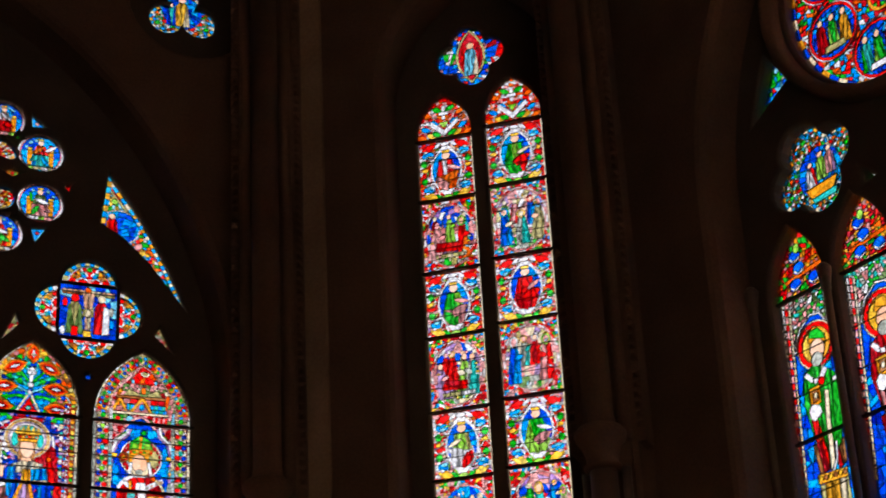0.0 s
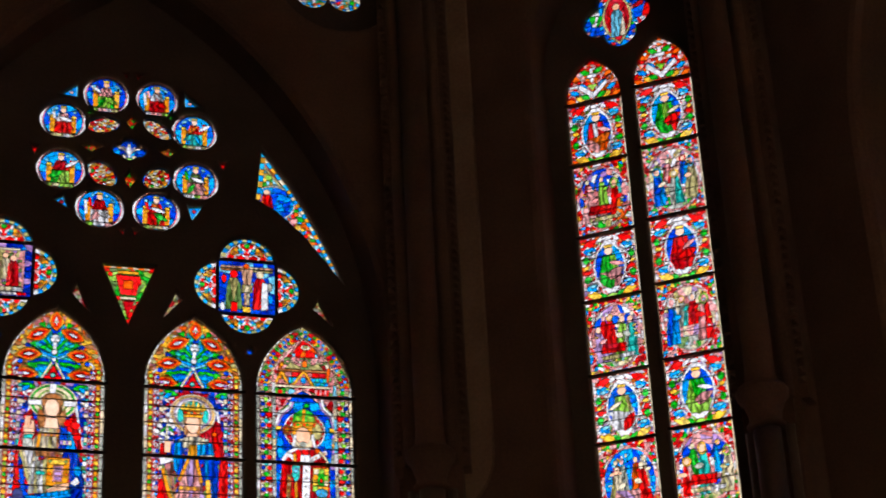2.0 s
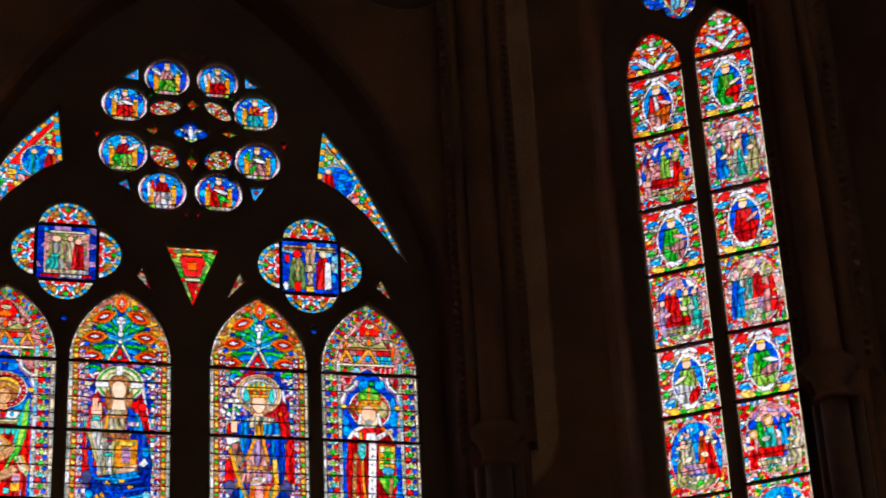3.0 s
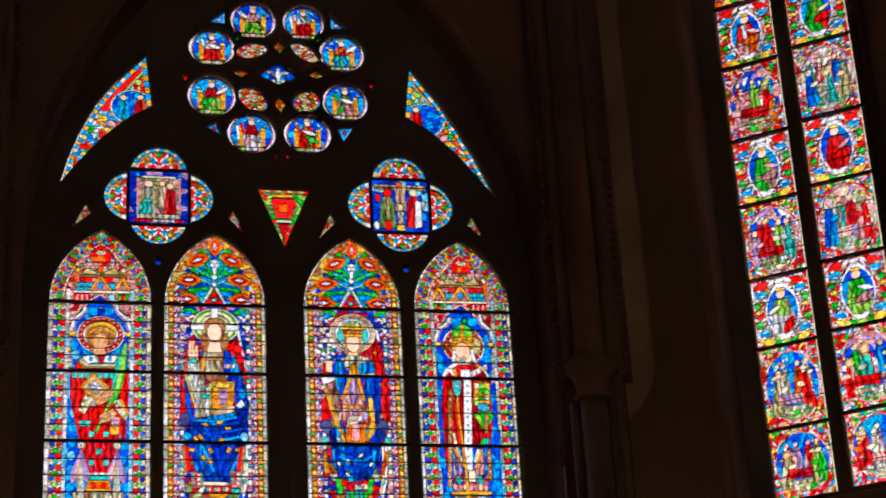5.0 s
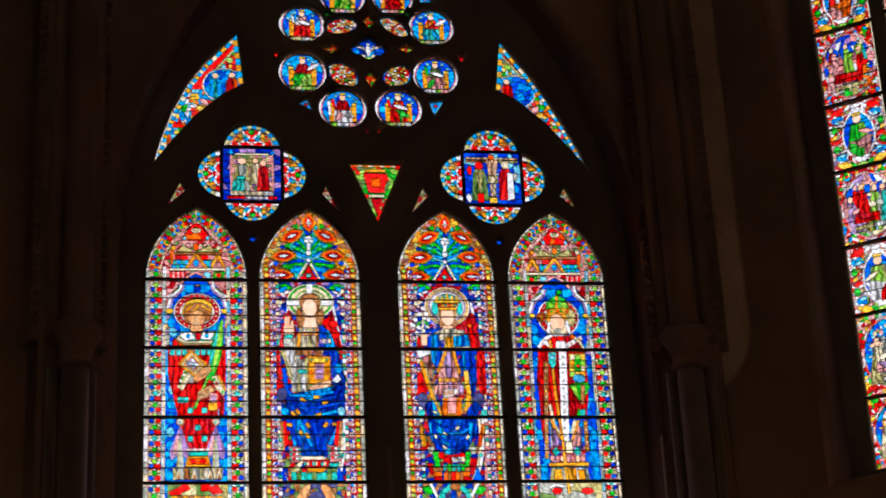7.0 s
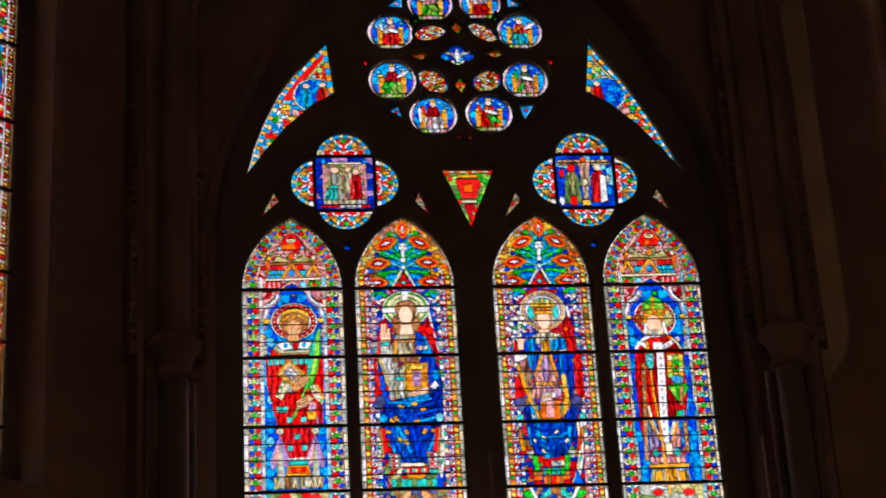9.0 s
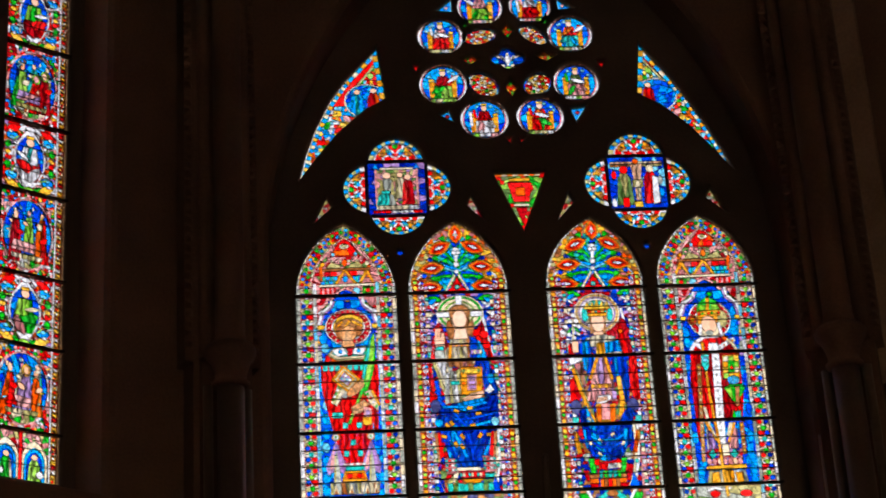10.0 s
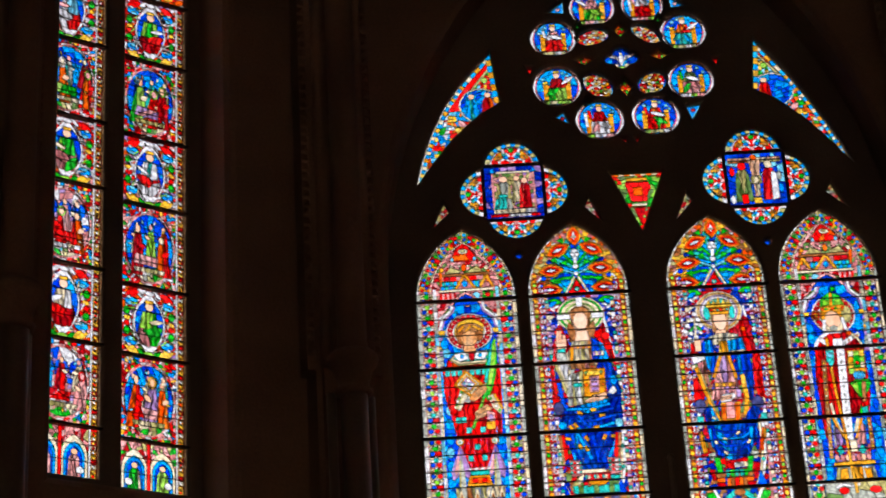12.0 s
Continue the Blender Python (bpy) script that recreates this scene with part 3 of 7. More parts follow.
for win, lights in ((window_right, NARROW_R), (window_left, NARROW_L)):
    mid = (lights[0][1] + lights[1][0]) / 2
    holes = [hole(arch(a - 0.008, b + 0.008, foot, bars[0] + 0.05, top)) for a, b, bars, foot, top in lights] + [foil_hole(mid - 0.03, 12.02, 0.17, 0.155, 4, 0.12)]
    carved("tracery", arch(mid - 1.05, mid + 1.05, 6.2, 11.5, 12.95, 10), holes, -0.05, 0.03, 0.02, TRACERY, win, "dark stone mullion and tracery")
    for a, b, bars, foot, top in lights:
        for z in bars:
            bar(win, a, b, z, 0.010)

# far window
FAR = [(-2.32, -1.725), (-1.605, -1.01)]
FAR_BARS = [8.90, 7.635]
FAR_ROSE = (-0.60, 11.46, 1.12)
FAR_SPAN = [[(-2.0, 11.20), (-2.24, 10.60), (-1.80, 10.86)]]
far_holes = [hole(arch(a, b, 6.0, 8.92, 9.50)) for a, b in FAR] + [foil_hole(-1.69, 9.93, 0.23, 0.225, 4, 0.35), hole(ring(*FAR_ROSE, n=32)), hole(FAR_SPAN[0]), hole([(-1.16, 9.66), (-1.05, 9.55), (-1.17, 9.52)])]
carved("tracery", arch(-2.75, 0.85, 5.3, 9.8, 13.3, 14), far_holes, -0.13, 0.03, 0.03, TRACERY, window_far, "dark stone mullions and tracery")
bm = bmesh.new()
n = 56
rims = [[bm.verts.new((FAR_ROSE[0] + r * math.cos(math.tau * i / n), y, FAR_ROSE[1] + r * math.sin(math.tau * i / n))) for i in range(n)] for r, y in ((1.16, -0.128), (1.17, -0.22), (1.21, -0.27), (1.27, -0.27), (1.30, -0.22), (1.30, -0.128))]
for a, b in zip(rims, rims[1:]):
    for i in range(n):
        bm.faces.new((a[i - 1], a[i], b[i], b[i - 1])).smooth = True
part("rose_moulding", bm, STONE, window_far, "round stone moulding about the rose")
for x, top in ((-2.47, 8.86), (-1.665, 8.75)):
    part("jamb_shaft", lathe(bmesh.new(), [(0.034, 5.4), (0.034, top), (0.046, top + 0.02), (0.040, top + 0.05), (0.060, top + 0.16), (0.064, top + 0.20), (0.03, top + 0.24)], x, -0.165, 16), MARBLE, window_far, "slim polished shaft with a small capital")
for z in FAR_BARS:
    for a, b in FAR:
        bar(window_far, a, b, z)

# ---- cartoons: the drawings after which the glass is cut ----
def ell(c, x, z, rx, rz, colour, n=12, lead=0.0045):
    c.put(ring(x, z, rx, rz, n=n), colour, lead)


def lens(c, x, z, a, b, turn, colour, lead=0.0045):
    """A pointed oval, a along and b across."""
    up = [(a * u, b * (1 - u * u)) for u in (0.75, 0.45, 0.15, -0.15, -0.45, -0.75)]
    pts = [(a, 0)] + up + [(-a, 0)] + [(px, -pz) for px, pz in up[::-1]]
    s, k = math.sin(turn), math.cos(turn)
    c.put([(x + k * px - s * pz, z + s * px + k * pz) for px, pz in pts], colour, lead)


def folds(c, p, colours, n, rng, lead=0.003, lean=0.25):
    """Draped cloth: p cut into n strips along its length."""
    p = hull(p)
    x0, z0, x1, z1 = box_of(p)
    for i in range(n - 1):
        if not p:
            return
        x = x0 + (x1 - x0) * (i + 1 + rng.uniform(-0.25, 0.25)) / n
        d = rng.uniform(-lean, lean)
        a, p = split(p, x, (z0 + z1) / 2, d, 1.0)
        if a and ccw(a)[1] > 3e-5:
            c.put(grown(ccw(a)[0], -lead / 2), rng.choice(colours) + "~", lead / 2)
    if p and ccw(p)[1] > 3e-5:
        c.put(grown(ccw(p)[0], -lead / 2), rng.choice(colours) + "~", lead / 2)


class Cartoon:
    """A drawing grid: (x0, z0) of the grid lies at the light's axis and at the height z; kx, kz metres to a unit, z counted down."""

    def __init__(self, c, axis, x0, y0, z, kx, kz):
        self.c, self.axis, self.x0, self.y0, self.z, self.kx, self.kz = c, axis, x0, y0, z, kx, kz

    def at(self, x, y):
        return self.axis + (x - self.x0) * self.kx, self.z - (y - self.y0) * self.kz

    def poly(self, colour, *xy, lead=0.0045):
        self.c.put([self.at(*q) for q in zip(xy[::2], xy[1::2])], colour, lead)

    def cloth(self, colours, n, rng, *xy, lean=0.25):
        folds(self.c, [self.at(*q) for q in zip(xy[::2], xy[1::2])], colours, n, rng, lean=lean)

    def shards(self, colours, size, rng, *xy):
        self.c.shards([self.at(*q) for q in zip(xy[::2], xy[1::2])], colours, size, rng, 0.0035)

    def oval(self, colour, x, y, rx, ry, n=12, lead=0.0045):
        ell(self.c, *self.at(x, y), rx * self.kx, ry * self.kz, colour, n, lead)

    def eye(self, x, y, a, b, turn, colour, lead=0.0045):
        lens(self.c, *self.at(x, y), a * self.kx, b * self.kx, turn, colour, lead)

    def stroke(self, colour, x0, y0, x1, y1, w, lead=0.004):
        d = math.hypot(x1 - x0, y1 - y0)
        nx, ny = (y1 - y0) / d * w / 2, (x0 - x1) / d * w / 2
        self.poly(colour, x0 - nx, y0 - ny, x1 - nx, y1 - ny, x1 + nx, y1 + ny, x0 + nx, y0 + ny, lead=lead)


def arch_border(c, x0, x1, spring, apex, width, cells, beads=True):
    """A band that follows both curves of a pointed head."""
    w, h, m = (x1 - x0) / 2, apex - spring, (x0 + x1) / 2
    e = (h * h - w * w) / (2 * w)
    r, top = w + e, math.atan2(h, e)
    n = 16
    for s in (-1, 1):
        for i in range(n):
            a, b = top * i / n, top * (i + 1) / n - 0.004
            q = lambda rad, t: (m + s * (rad * math.cos(t) - e), spring + rad * math.sin(t))
            c.put([q(r, a), q(r, b), q(r - 0.015, b), q(r - 0.015, a)], ("cream", "white", "grey")[i % 3], 0.003)
            if width:
                c.put([q(r - 0.018, a), q(r - 0.018, b), q(r - width + 0.014, b), q(r - width + 0.014, a)], cells[i % len(cells)], 0.002)
                c.put([q(r - width + 0.012, a), q(r - width + 0.012, b), q(r - width, b), q(r - width, a)], "pink" if i % 2 else "cream", 0.003)
                if beads:
                    t = (a + b) / 2
                    for k, rad in enumerate((r - 0.046, r - width + 0.042)):
                        x, z = q(rad, t + (0.02 if k else -0.02))
                        ell(c, x, z, 0.0165, 0.0165, ("blue", "green", "red", "azure")[(i + k * 2) % 4], 7, 0.003)


class Sheet(Cartoon):
    """The full-size drawing of the middle window, laid out as it is seen from the choir floor: u to the right, v down."""
    kx, kz = 0.0048, 0.0051

    def __init__(self, c):
        self.c = c

    def at(self, u, v):
        w = 1 - 4.41678e-05 * u + 0.000129811 * v
        return (0.00517696 * u - 0.00020291 * v - 3.36656) / w, (-0.000322674 * u - 0.00448488 * v + 11.3275) / w

    def line(self, colour, w, *xy, lead=0.003):
        """A band of several straight strokes."""
        pts = list(zip(xy[::2], xy[1::2]))
        for (x0, y0), (x1, y1) in zip(pts, pts[1:]):
            self.stroke(colour, x0, y0, x1, y1, w, lead)

    def beads(self, colours, n, x0, y0, x1, y1, rx, ry, lead=0.002):
        for i in range(n):
            k = i / max(n - 1, 1)
            self.oval(colours[i % len(colours)], x0 + (x1 - x0) * k, y0 + (y1 - y0) * k, rx, ry, 8, lead)


def jewel_border(c, x0, x1, z0, z1, rng, style):
    """An upright border from the outer edge x0 to the inner edge x1: a pale fillet, a jewelled chain, a pale fillet."""
    s = 1 if x1 > x0 else -1

    def cell(u0, u1, za, zb, colour, lead=0.003):
        a, b = sorted((x0 + s * u0, x0 + s * u1))
        c.put(rect(a, b, za, zb), colour, lead)

    w = abs(x1 - x0)
    z = z0 - 0.1
    while z < z1:
        cell(0.0, 0.030, z, z + 0.104, rng.choice(["white", "cream", "grey", "grey"]))
        cell(0.008, 0.011, z, z + 0.104, None, 0)
        if style:
            cell(w - 0.034, w - 0.004, z + 0.02, z + 0.062, rng.choice(["white", "grey", "cream"]))
            cell(w - 0.034, w - 0.004, z + 0.07, z + 0.096, "teal" if rng.random() < 0.6 else "mauve")
        else:
            cell(w - 0.028, w - 0.002, z + 0.05, z + 0.154, rng.choice(["white", "grey", "sky", "cream"]), 0.002)
            cell(w - 0.016, w - 0.013, z + 0.05, z + 0.154, None, 0)
        z += 0.108
    a, b = 0.038, w - (0.040 if style else 0.034)
    m, r = (a + b) / 2, (b - a) / 2
    z, k = z0 - 0.1, 0
    while z < z1:
        x = x0 + s * m
        if not style:
            cell(a, b, z, z + 0.05, ("crimson", "olive", "rose")[k % 3])
            cell(a, b, z + 0.05, z + 0.1, ("moss", "rose", "cream")[k % 3])
            for d, col in ((-0.54, "blue"), (0.54, "red")):
                ell(c, x + s * r * d, z + 0.030, 0.0215, 0.021, "navy" if col == "blue" and k % 3 == 1 else col, 8, 0.003)
            for d in (-1, 1):
                lens(c, x + d * r * 0.62, z + 0.064, 0.025, 0.009, d * 0.6, "white" if k % 2 else "olive", 0.002)
                lens(c, x + d * r * 0.70, z + 0.090, 0.022, 0.008, -d * 0.5, "cream", 0.002)
            ell(c, x, z + 0.003, 0.011, 0.010, "white", 6, 0.002)
            ell(c, x, z + 0.075, 0.0215, 0.023, ("green", "lime", "green", "teal")[k % 4], 9, 0.003)
            z += 0.1
        else:
            cell(a, m, z, z + 0.1, ("rose", "crimson")[k % 2])
            cell(m, b, z, z + 0.1, ("crimson", "red", "mauve")[k % 3])
            u = x0 + s * (a + 0.020)
            ell(c, u, z + 0.028, 0.019, 0.024, ("gold", "yellow")[k % 2], 8, 0.003)
            lens(c, u, z + 0.058, 0.021, 0.008, 0.2, "orange", 0.002)
            ell(c, u, z + 0.080, 0.017, 0.018, ("lime", "olive", "green")[k % 3], 8, 0.003)
            v = x0 + s * (b - 0.022)
            ell(c, v, z + 0.030, 0.022, 0.022, "white", 10, 0.002)
            ell(c, v, z + 0.030, 0.012, 0.012, "rose", 8, 0.001)
            lens(c, v - s * 0.008, z + 0.072, 0.026, 0.009, s * 0.9, "white", 0.002)
            ell(c, v + s * 0.010, z + 0.072, 0.012, 0.016, ("blue", "azure", "blue")[k % 3], 7, 0.002)
            z += 0.098
        k += 1


def side_borders(c, a, b, z0, z1, style):
    w = 0.172 if style else 0.176
    jewel_border(c, a, a + w, z0, z1, random.Random(3), style)
    jewel_border(c, b, b - w, z0, z1, random.Random(4), style)


def thin_bars(c, a, b):
    """Thin saddle bars across each panel."""
    lv = [FOOT + 0.05] + BARS[::-1]
    for z0, z1 in zip(lv, lv[1:]):
        for k in (1, 2, 3):
            z = z0 + (z1 - z0) * k / 4
            c.put(rect(a - 0.02, b + 0.02, z - 0.0035, z + 0.0035), None, 0)


def canopy(g, x, y, flip, rng):
    """The little gabled building over a standing saint; x, y: the foot of its middle gable."""
    s = -1 if flip else 1

    def X(u):
        return x + s * u

    def box(colour, u0, v0, u1, v1, lead=0.003):
        g.poly(colour, X(u0), y + v0, X(u1), y + v0, X(u1), y + v1, X(u0), y + v1, lead=lead)

    g.shards(["rose", "pink", "crimson", "rose", "moss"], 0.05, rng, x - 62, y + 28, x + 62, y + 28, x + 62, y - 60, x, y - 115, x - 62, y - 60)
    g.poly("red", x, y - 82, x - 27, y - 42, x + 28, y - 42)
    g.shards(["red", "red", "orange"], 0.06, rng, x, y - 80, x - 25, y - 44, x + 26, y - 44)
    g.line("pink", 4, x - 42, y - 36, x - 22, y - 58, x, y - 84)
    g.line("pink", 4, x + 42, y - 36, x + 22, y - 58, x, y - 84)
    g.oval("cream", x, y - 60, 9, 5)
    g.oval("olive", x, y - 61, 5, 2.5, 8, 0.002)
    for u in (-20, 20):
        box("pink", u - 3, -44, u + 3, -34)
        g.oval("sky", X(u), y - 46, 3, 4, 8)
    g.beads(["pink", "cream"], 9, x - 30, y - 34, x + 30, y - 34, 3, 2.4)
    for d in (-1, 1):
        g.poly("olive", x + d * 8, y - 26, x + d * 24, y - 33, x + d * 34, y - 22, x + d * 8, y - 22)
        g.poly("orange", x + d * 41, y - 30, x + d * 46, y - 24, x + d * 44, y + 2, x + d * 39, y + 2)
        g.oval("cream" if d > 0 else "gold", x + d * 40, y - 29, 4, 4.5, 8)
    g.oval("orange", x, y - 31, 4.5, 7, 10)
    box("brown", -40, -21, 46, -17)
    for i in range(7):
        box(("crimson", "red", "rose")[i % 3], -38 + 12 * i, -16, -27 + 12 * i, -8)
    for i in range(4):
        box(("teal", "azure")[i % 2], -41 + 7 * i, -7, -35 + 7 * i, 0)
        box(("azure", "teal")[i % 2], -43 + 7 * i, 1, -37 + 7 * i, 7)
    box("azure", 14, -7, 26, 5)
    box("teal", 18, -6, 23, 4)
    g.poly("rose", X(-14), y + 8, X(0), y - 18, X(20), y + 8)
    g.oval("azure", x, y - 2, 5, 6, 9)
    g.line("gold", 4.5, X(-18), y + 8, X(0), y - 18, X(20), y + 9)
    g.line("gold", 4.5, X(27), y + 5, X(39), y - 16, X(50), y + 6)
    box("rose", 34, -3, 44, 5)
    box("cream", -47, 7, 50, 11)
    for i in range(6):
        box(("red", "pink")[i % 2], -46 + 4.2 * i, 13, -42.4 + 4.2 * i, 26)
    box("green", 31, 13, 50, 26)
    g.oval("lime", X(40), y + 19, 7, 5.6, 10, 0.002)
    g.oval("red", X(40), y + 19, 4.5, 3.8, 9)
    g.oval("sky", X(19), y + 20, 7, 7, 10)
    g.line("pink", 4, x - 27, y + 34, x - 12, y + 20, x, y + 14, x + 12, y + 20, x + 27, y + 34)
    g.poly("blue", x, y + 17, x - 10, y + 22, x - 24, y + 36, x + 24, y + 36, x + 10, y + 22)
    g.oval("navy", x, y + 26, 5, 5, 8)


def niche(g, x, y, rng, top):
    """The cusped arch on slim columns behind a standing saint's head, over a blue ground."""
    g.shards(["blue", "azure", "blue", "azure", "blue"], 0.075, rng, x - 58, y - 40, x + 58, y - 40, x + 90, y + 380, x - 90, y + 380)
    for d in (-1, 1):
        g.shards(["rose", "pink", "crimson"], 0.045, rng, x + d * 30, y - 46, x + d * 60, y - 46, x + d * 60, y + 6)
        for k in range(4):
            g.eye(x + d * (32 + 5 * k), y - 34 + 4 * k, 9, 3, d * -0.6, ("green", "lime", "moss", "white")[k])
        g.line("crimson", 5, x + d * 57, y - 50, x + d * 57, y + 4)
        g.line("white", 4.5, x + d * 26, y - 48, x + d * 30, y - 33, x + d * 46, y - 20, x + d * 53, y + 2)
        g.line("mauve", 3, x + d * 22, y - 46, x + d * 27, y - 30, x + d * 43, y - 17, x + d * 49, y + 2)
        g.oval("azure", x + d * 12, y - 36, 11, 10, 10)
        g.poly("yellow", x + d * 42, y + 2, x + d * 56, y + 2, x + d * 54, y + 10, x + d * 44, y + 10)
        for k in range(7):
            g.poly("grey" if k % 3 else "mauve", x + d * 49, y + 12 + 9 * k, x + d * 56, y + 12 + 9 * k, x + d * 56, y + 20 + 9 * k, x + d * 49, y + 20 + 9 * k)
        g.oval("gold", x + d * 52, y + 32, 3.5, 4, 8)
    g.oval("navy", x, y - 34, 7, 12, 9)
    g.oval(top, x, y - 42 if top == "gold" else y - 36, 5, 4.5, 8)


def halo(g, x, y, rx, ry, rim, dots, core):
    g.oval("white", x, y, rx, ry, 24, 0.004)
    g.oval(rim, x, y, rx - 2.5, ry - 2.2, 24, 0.002)
    for i in range(22):
        a = math.tau * i / 22
        g.oval(dots, x + (rx - 7) * math.cos(a), y + (ry - 6) * math.sin(a), 2.1, 2.0, 6, 0.002)
    g.oval("white", x, y, rx - 11.5, ry - 10, 20, 0.003)
    g.oval("olive", x, y, rx - 14, ry - 12, 20, 0.002)
    g.oval(core, x, y, rx - 16, ry - 14, 20, 0.003)


def light_deacon(c, a, b):
    rng = random.Random(11)
    g = Sheet(c)
    niche(g, 349, 545, rng, "gold")
    canopy(g, 347, 468, False, rng)
    arch_border(c, a, b, SPRING, APEX, 0.125, ["olive", "rose", "gold", "crimson", "moss"])
    side_borders(c, a, b, FOOT, BARS[0] + 0.04, 0)
    for x, y in ((303, 572), (306, 588), (304, 668), (305, 690), (303, 715), (302, 742), (301, 765), (301, 790), (300, 820), (299, 842)):
        g.oval("azure" if y % 3 else "sky", x, y, 7, 9, 9)
    halo(g, 349, 552, 42, 34, "crimson", "cream", "gold")
    g.oval("yellow", 351, 543, 25, 14, 16)
    g.oval("brown", 350, 551, 25, 15, 16)
    for x0, y0, x1, y1 in ((328, 552, 340, 541), (340, 556, 352, 540), (356, 541, 370, 550), (364, 556, 374, 548)):
        g.stroke("gold", x0, y0, x1, y1, 4, 0.003)
    g.oval("brown", 366, 559, 8, 10, 10)
    g.oval("brown", 334, 562, 8, 12, 10)
    g.eye(348, 564, 18, 15, 1.25, "tan")
    g.poly("tan", 339, 576, 356, 576, 360, 590, 335, 590)
    g.cloth(["red", "red", "crimson", "orange"], 6, rng, 306, 600, 325, 596, 375, 596, 394, 600, 400, 640, 299, 640)
    g.poly("olive", 309, 600, 322, 588, 378, 586, 391, 598, 376, 610, 326, 611)
    g.poly("cream", 312, 599, 324, 590, 376, 588, 388, 598, 374, 607, 328, 608)
    g.poly("teal", 318, 598, 328, 592, 372, 590, 382, 598, 372, 603, 330, 604)
    g.poly("white", 318, 592, 338, 586, 345, 600, 328, 604)
    g.poly("white", 360, 586, 380, 590, 372, 602, 355, 600)
    g.poly("crimson", 345, 590, 356, 590, 354, 602, 347, 602)
    g.oval("azure", 333, 595, 3.5, 3.5, 8)
    g.oval("azure", 366, 594, 3.5, 3.5, 8)
    g.cloth(["red", "red", "crimson", "red"], 8, rng, 296, 612, 400, 612, 400, 690, 380, 742, 316, 742, 312, 690, 297, 662)
    g.cloth(["red", "crimson", "red", "red"], 7, rng, 314, 680, 386, 680, 386, 740, 372, 806, 330, 806, 314, 740, lean=0.08)
    g.cloth(["crimson", "red"], 2, rng, 386, 690, 398, 700, 396, 738, 388, 738)
    for i in range(7):
        g.poly("teal", 301 + 11 * i, 617, 309 + 11 * i, 617, 309 + 11 * i, 629, 301 + 11 * i, 629)
    for x, y in ((319, 708), (329, 708), (337, 727), (362, 727), (350, 757), (337, 777), (362, 777)):
        g.poly("teal", x - 4.5, y - 5, x + 4.5, y - 5, x + 4.5, y + 5, x - 4.5, y + 5)
    g.poly("cream", 313, 686, 326, 654, 342, 660, 323, 692)
    g.line("olive", 4, 318, 688, 333, 656)
    g.beads(["green", "white"], 5, 317, 680, 328, 658, 2.4, 2.4)
    g.poly("grey", 331, 676, 344, 662, 350, 670, 340, 678)
    g.poly("gold", 315, 645, 337, 619, 367, 645, 345, 669)
    g.poly("cream", 321, 645, 338, 625, 361, 645, 345, 663, lead=0.002)
    g.poly("gold", 324, 645, 338, 628, 358, 645, 344, 660, lead=0.002)
    g.poly("mauve", 328, 644, 339, 632, 353, 645, 343, 656)
    g.beads(["sky", "white"], 4, 334, 643, 348, 646, 2.6, 2.6)
    g.oval("white", 341, 638, 3, 3, 7)
    g.oval("white", 341, 650, 3, 3, 7)
    g.eye(383, 620, 62, 10, 1.40, "green")
    g.eye(386, 612, 54, 5, 1.40, "lime", 0.003)
    g.eye(378, 618, 50, 3, 1.36, "teal", 0.003)
    g.stroke("green", 374, 655, 344, 724, 5)
    g.stroke("lime", 366, 672, 346, 718, 2.4, 0.002)
    g.poly("tan", 341, 672, 352, 656, 372, 644, 374, 656, 364, 668, 348, 677)
    for k in range(3):
        g.stroke("tan", 352 + 3 * k, 660 + 5 * k, 373 - 2 * k, 647 + 7 * k, 3, 0.002)
    g.poly("tan", 349, 695, 372, 682, 382, 690, 366, 704, 352, 709)
    for k in range(3):
        g.stroke("tan", 350 + 2 * k, 696 + 5 * k, 368 + 2 * k, 686 + 5 * k, 3, 0.002)
    g.poly("cream", 374, 668, 386, 664, 399, 690, 396, 702, 382, 688)
    g.line("gold", 4, 386, 665, 400, 692)
    g.beads(["green", "red", "white"], 4, 379, 672, 394, 694, 2.6, 2.6)
    g.poly("pink", 372, 694, 385, 698, 384, 713, 371, 712)
    g.oval("mauve", 378, 705, 4, 5, 8)
    g.poly("gold", 369, 713, 384, 713, 384, 727, 369, 727)
    for x in (319, 382):
        g.poly("mauve", x, 752, x - 19, 800, x - 16, 815, x - 4, 806)
        g.poly("mauve", x, 752, x + 17, 798, x + 13, 814, x + 3, 806)
        g.poly("pink", x - 3, 764, x - 13, 800, x - 10, 806, x - 6, 800, lead=0.002)
        g.poly("grey", x, 766, x - 5, 806, x - 8, 848, x + 8, 848, x + 5, 806)
        g.line("olive", 3, x - 2, 780, x - 5, 846)
        g.oval("gold", x, 747, 7, 7, 10)
        g.oval("white", x, 747, 5, 5, 10)
        g.oval("green", x, 747, 2, 2, 6, 0.002)
    g.beads(["white", "pink"], 7, 334, 797, 368, 796, 3.4, 3)
    g.poly("teal", 335, 800, 368, 800, 368, 807, 335, 807)
    g.poly("gold", 333, 808, 368, 808, 374, 826, 327, 826)
    g.poly("orange", 335, 812, 366, 812, 370, 822, 332, 822)
    g.oval("red", 342, 817, 5, 4, 9)
    g.oval("red", 359, 817, 5, 4, 9)
    g.cloth(["olive", "cream", "brown", "grey", "brown"], 13, rng, 306, 828, 396, 828, 394, 850, 306, 850, lean=0.3)
    for x in (316, 344, 372, 388):
        g.poly("cream", x, 830, x - 5, 848, x + 5, 848)
        g.poly("brown", x, 838, x - 3, 848, x + 3, 848, lead=0.002)
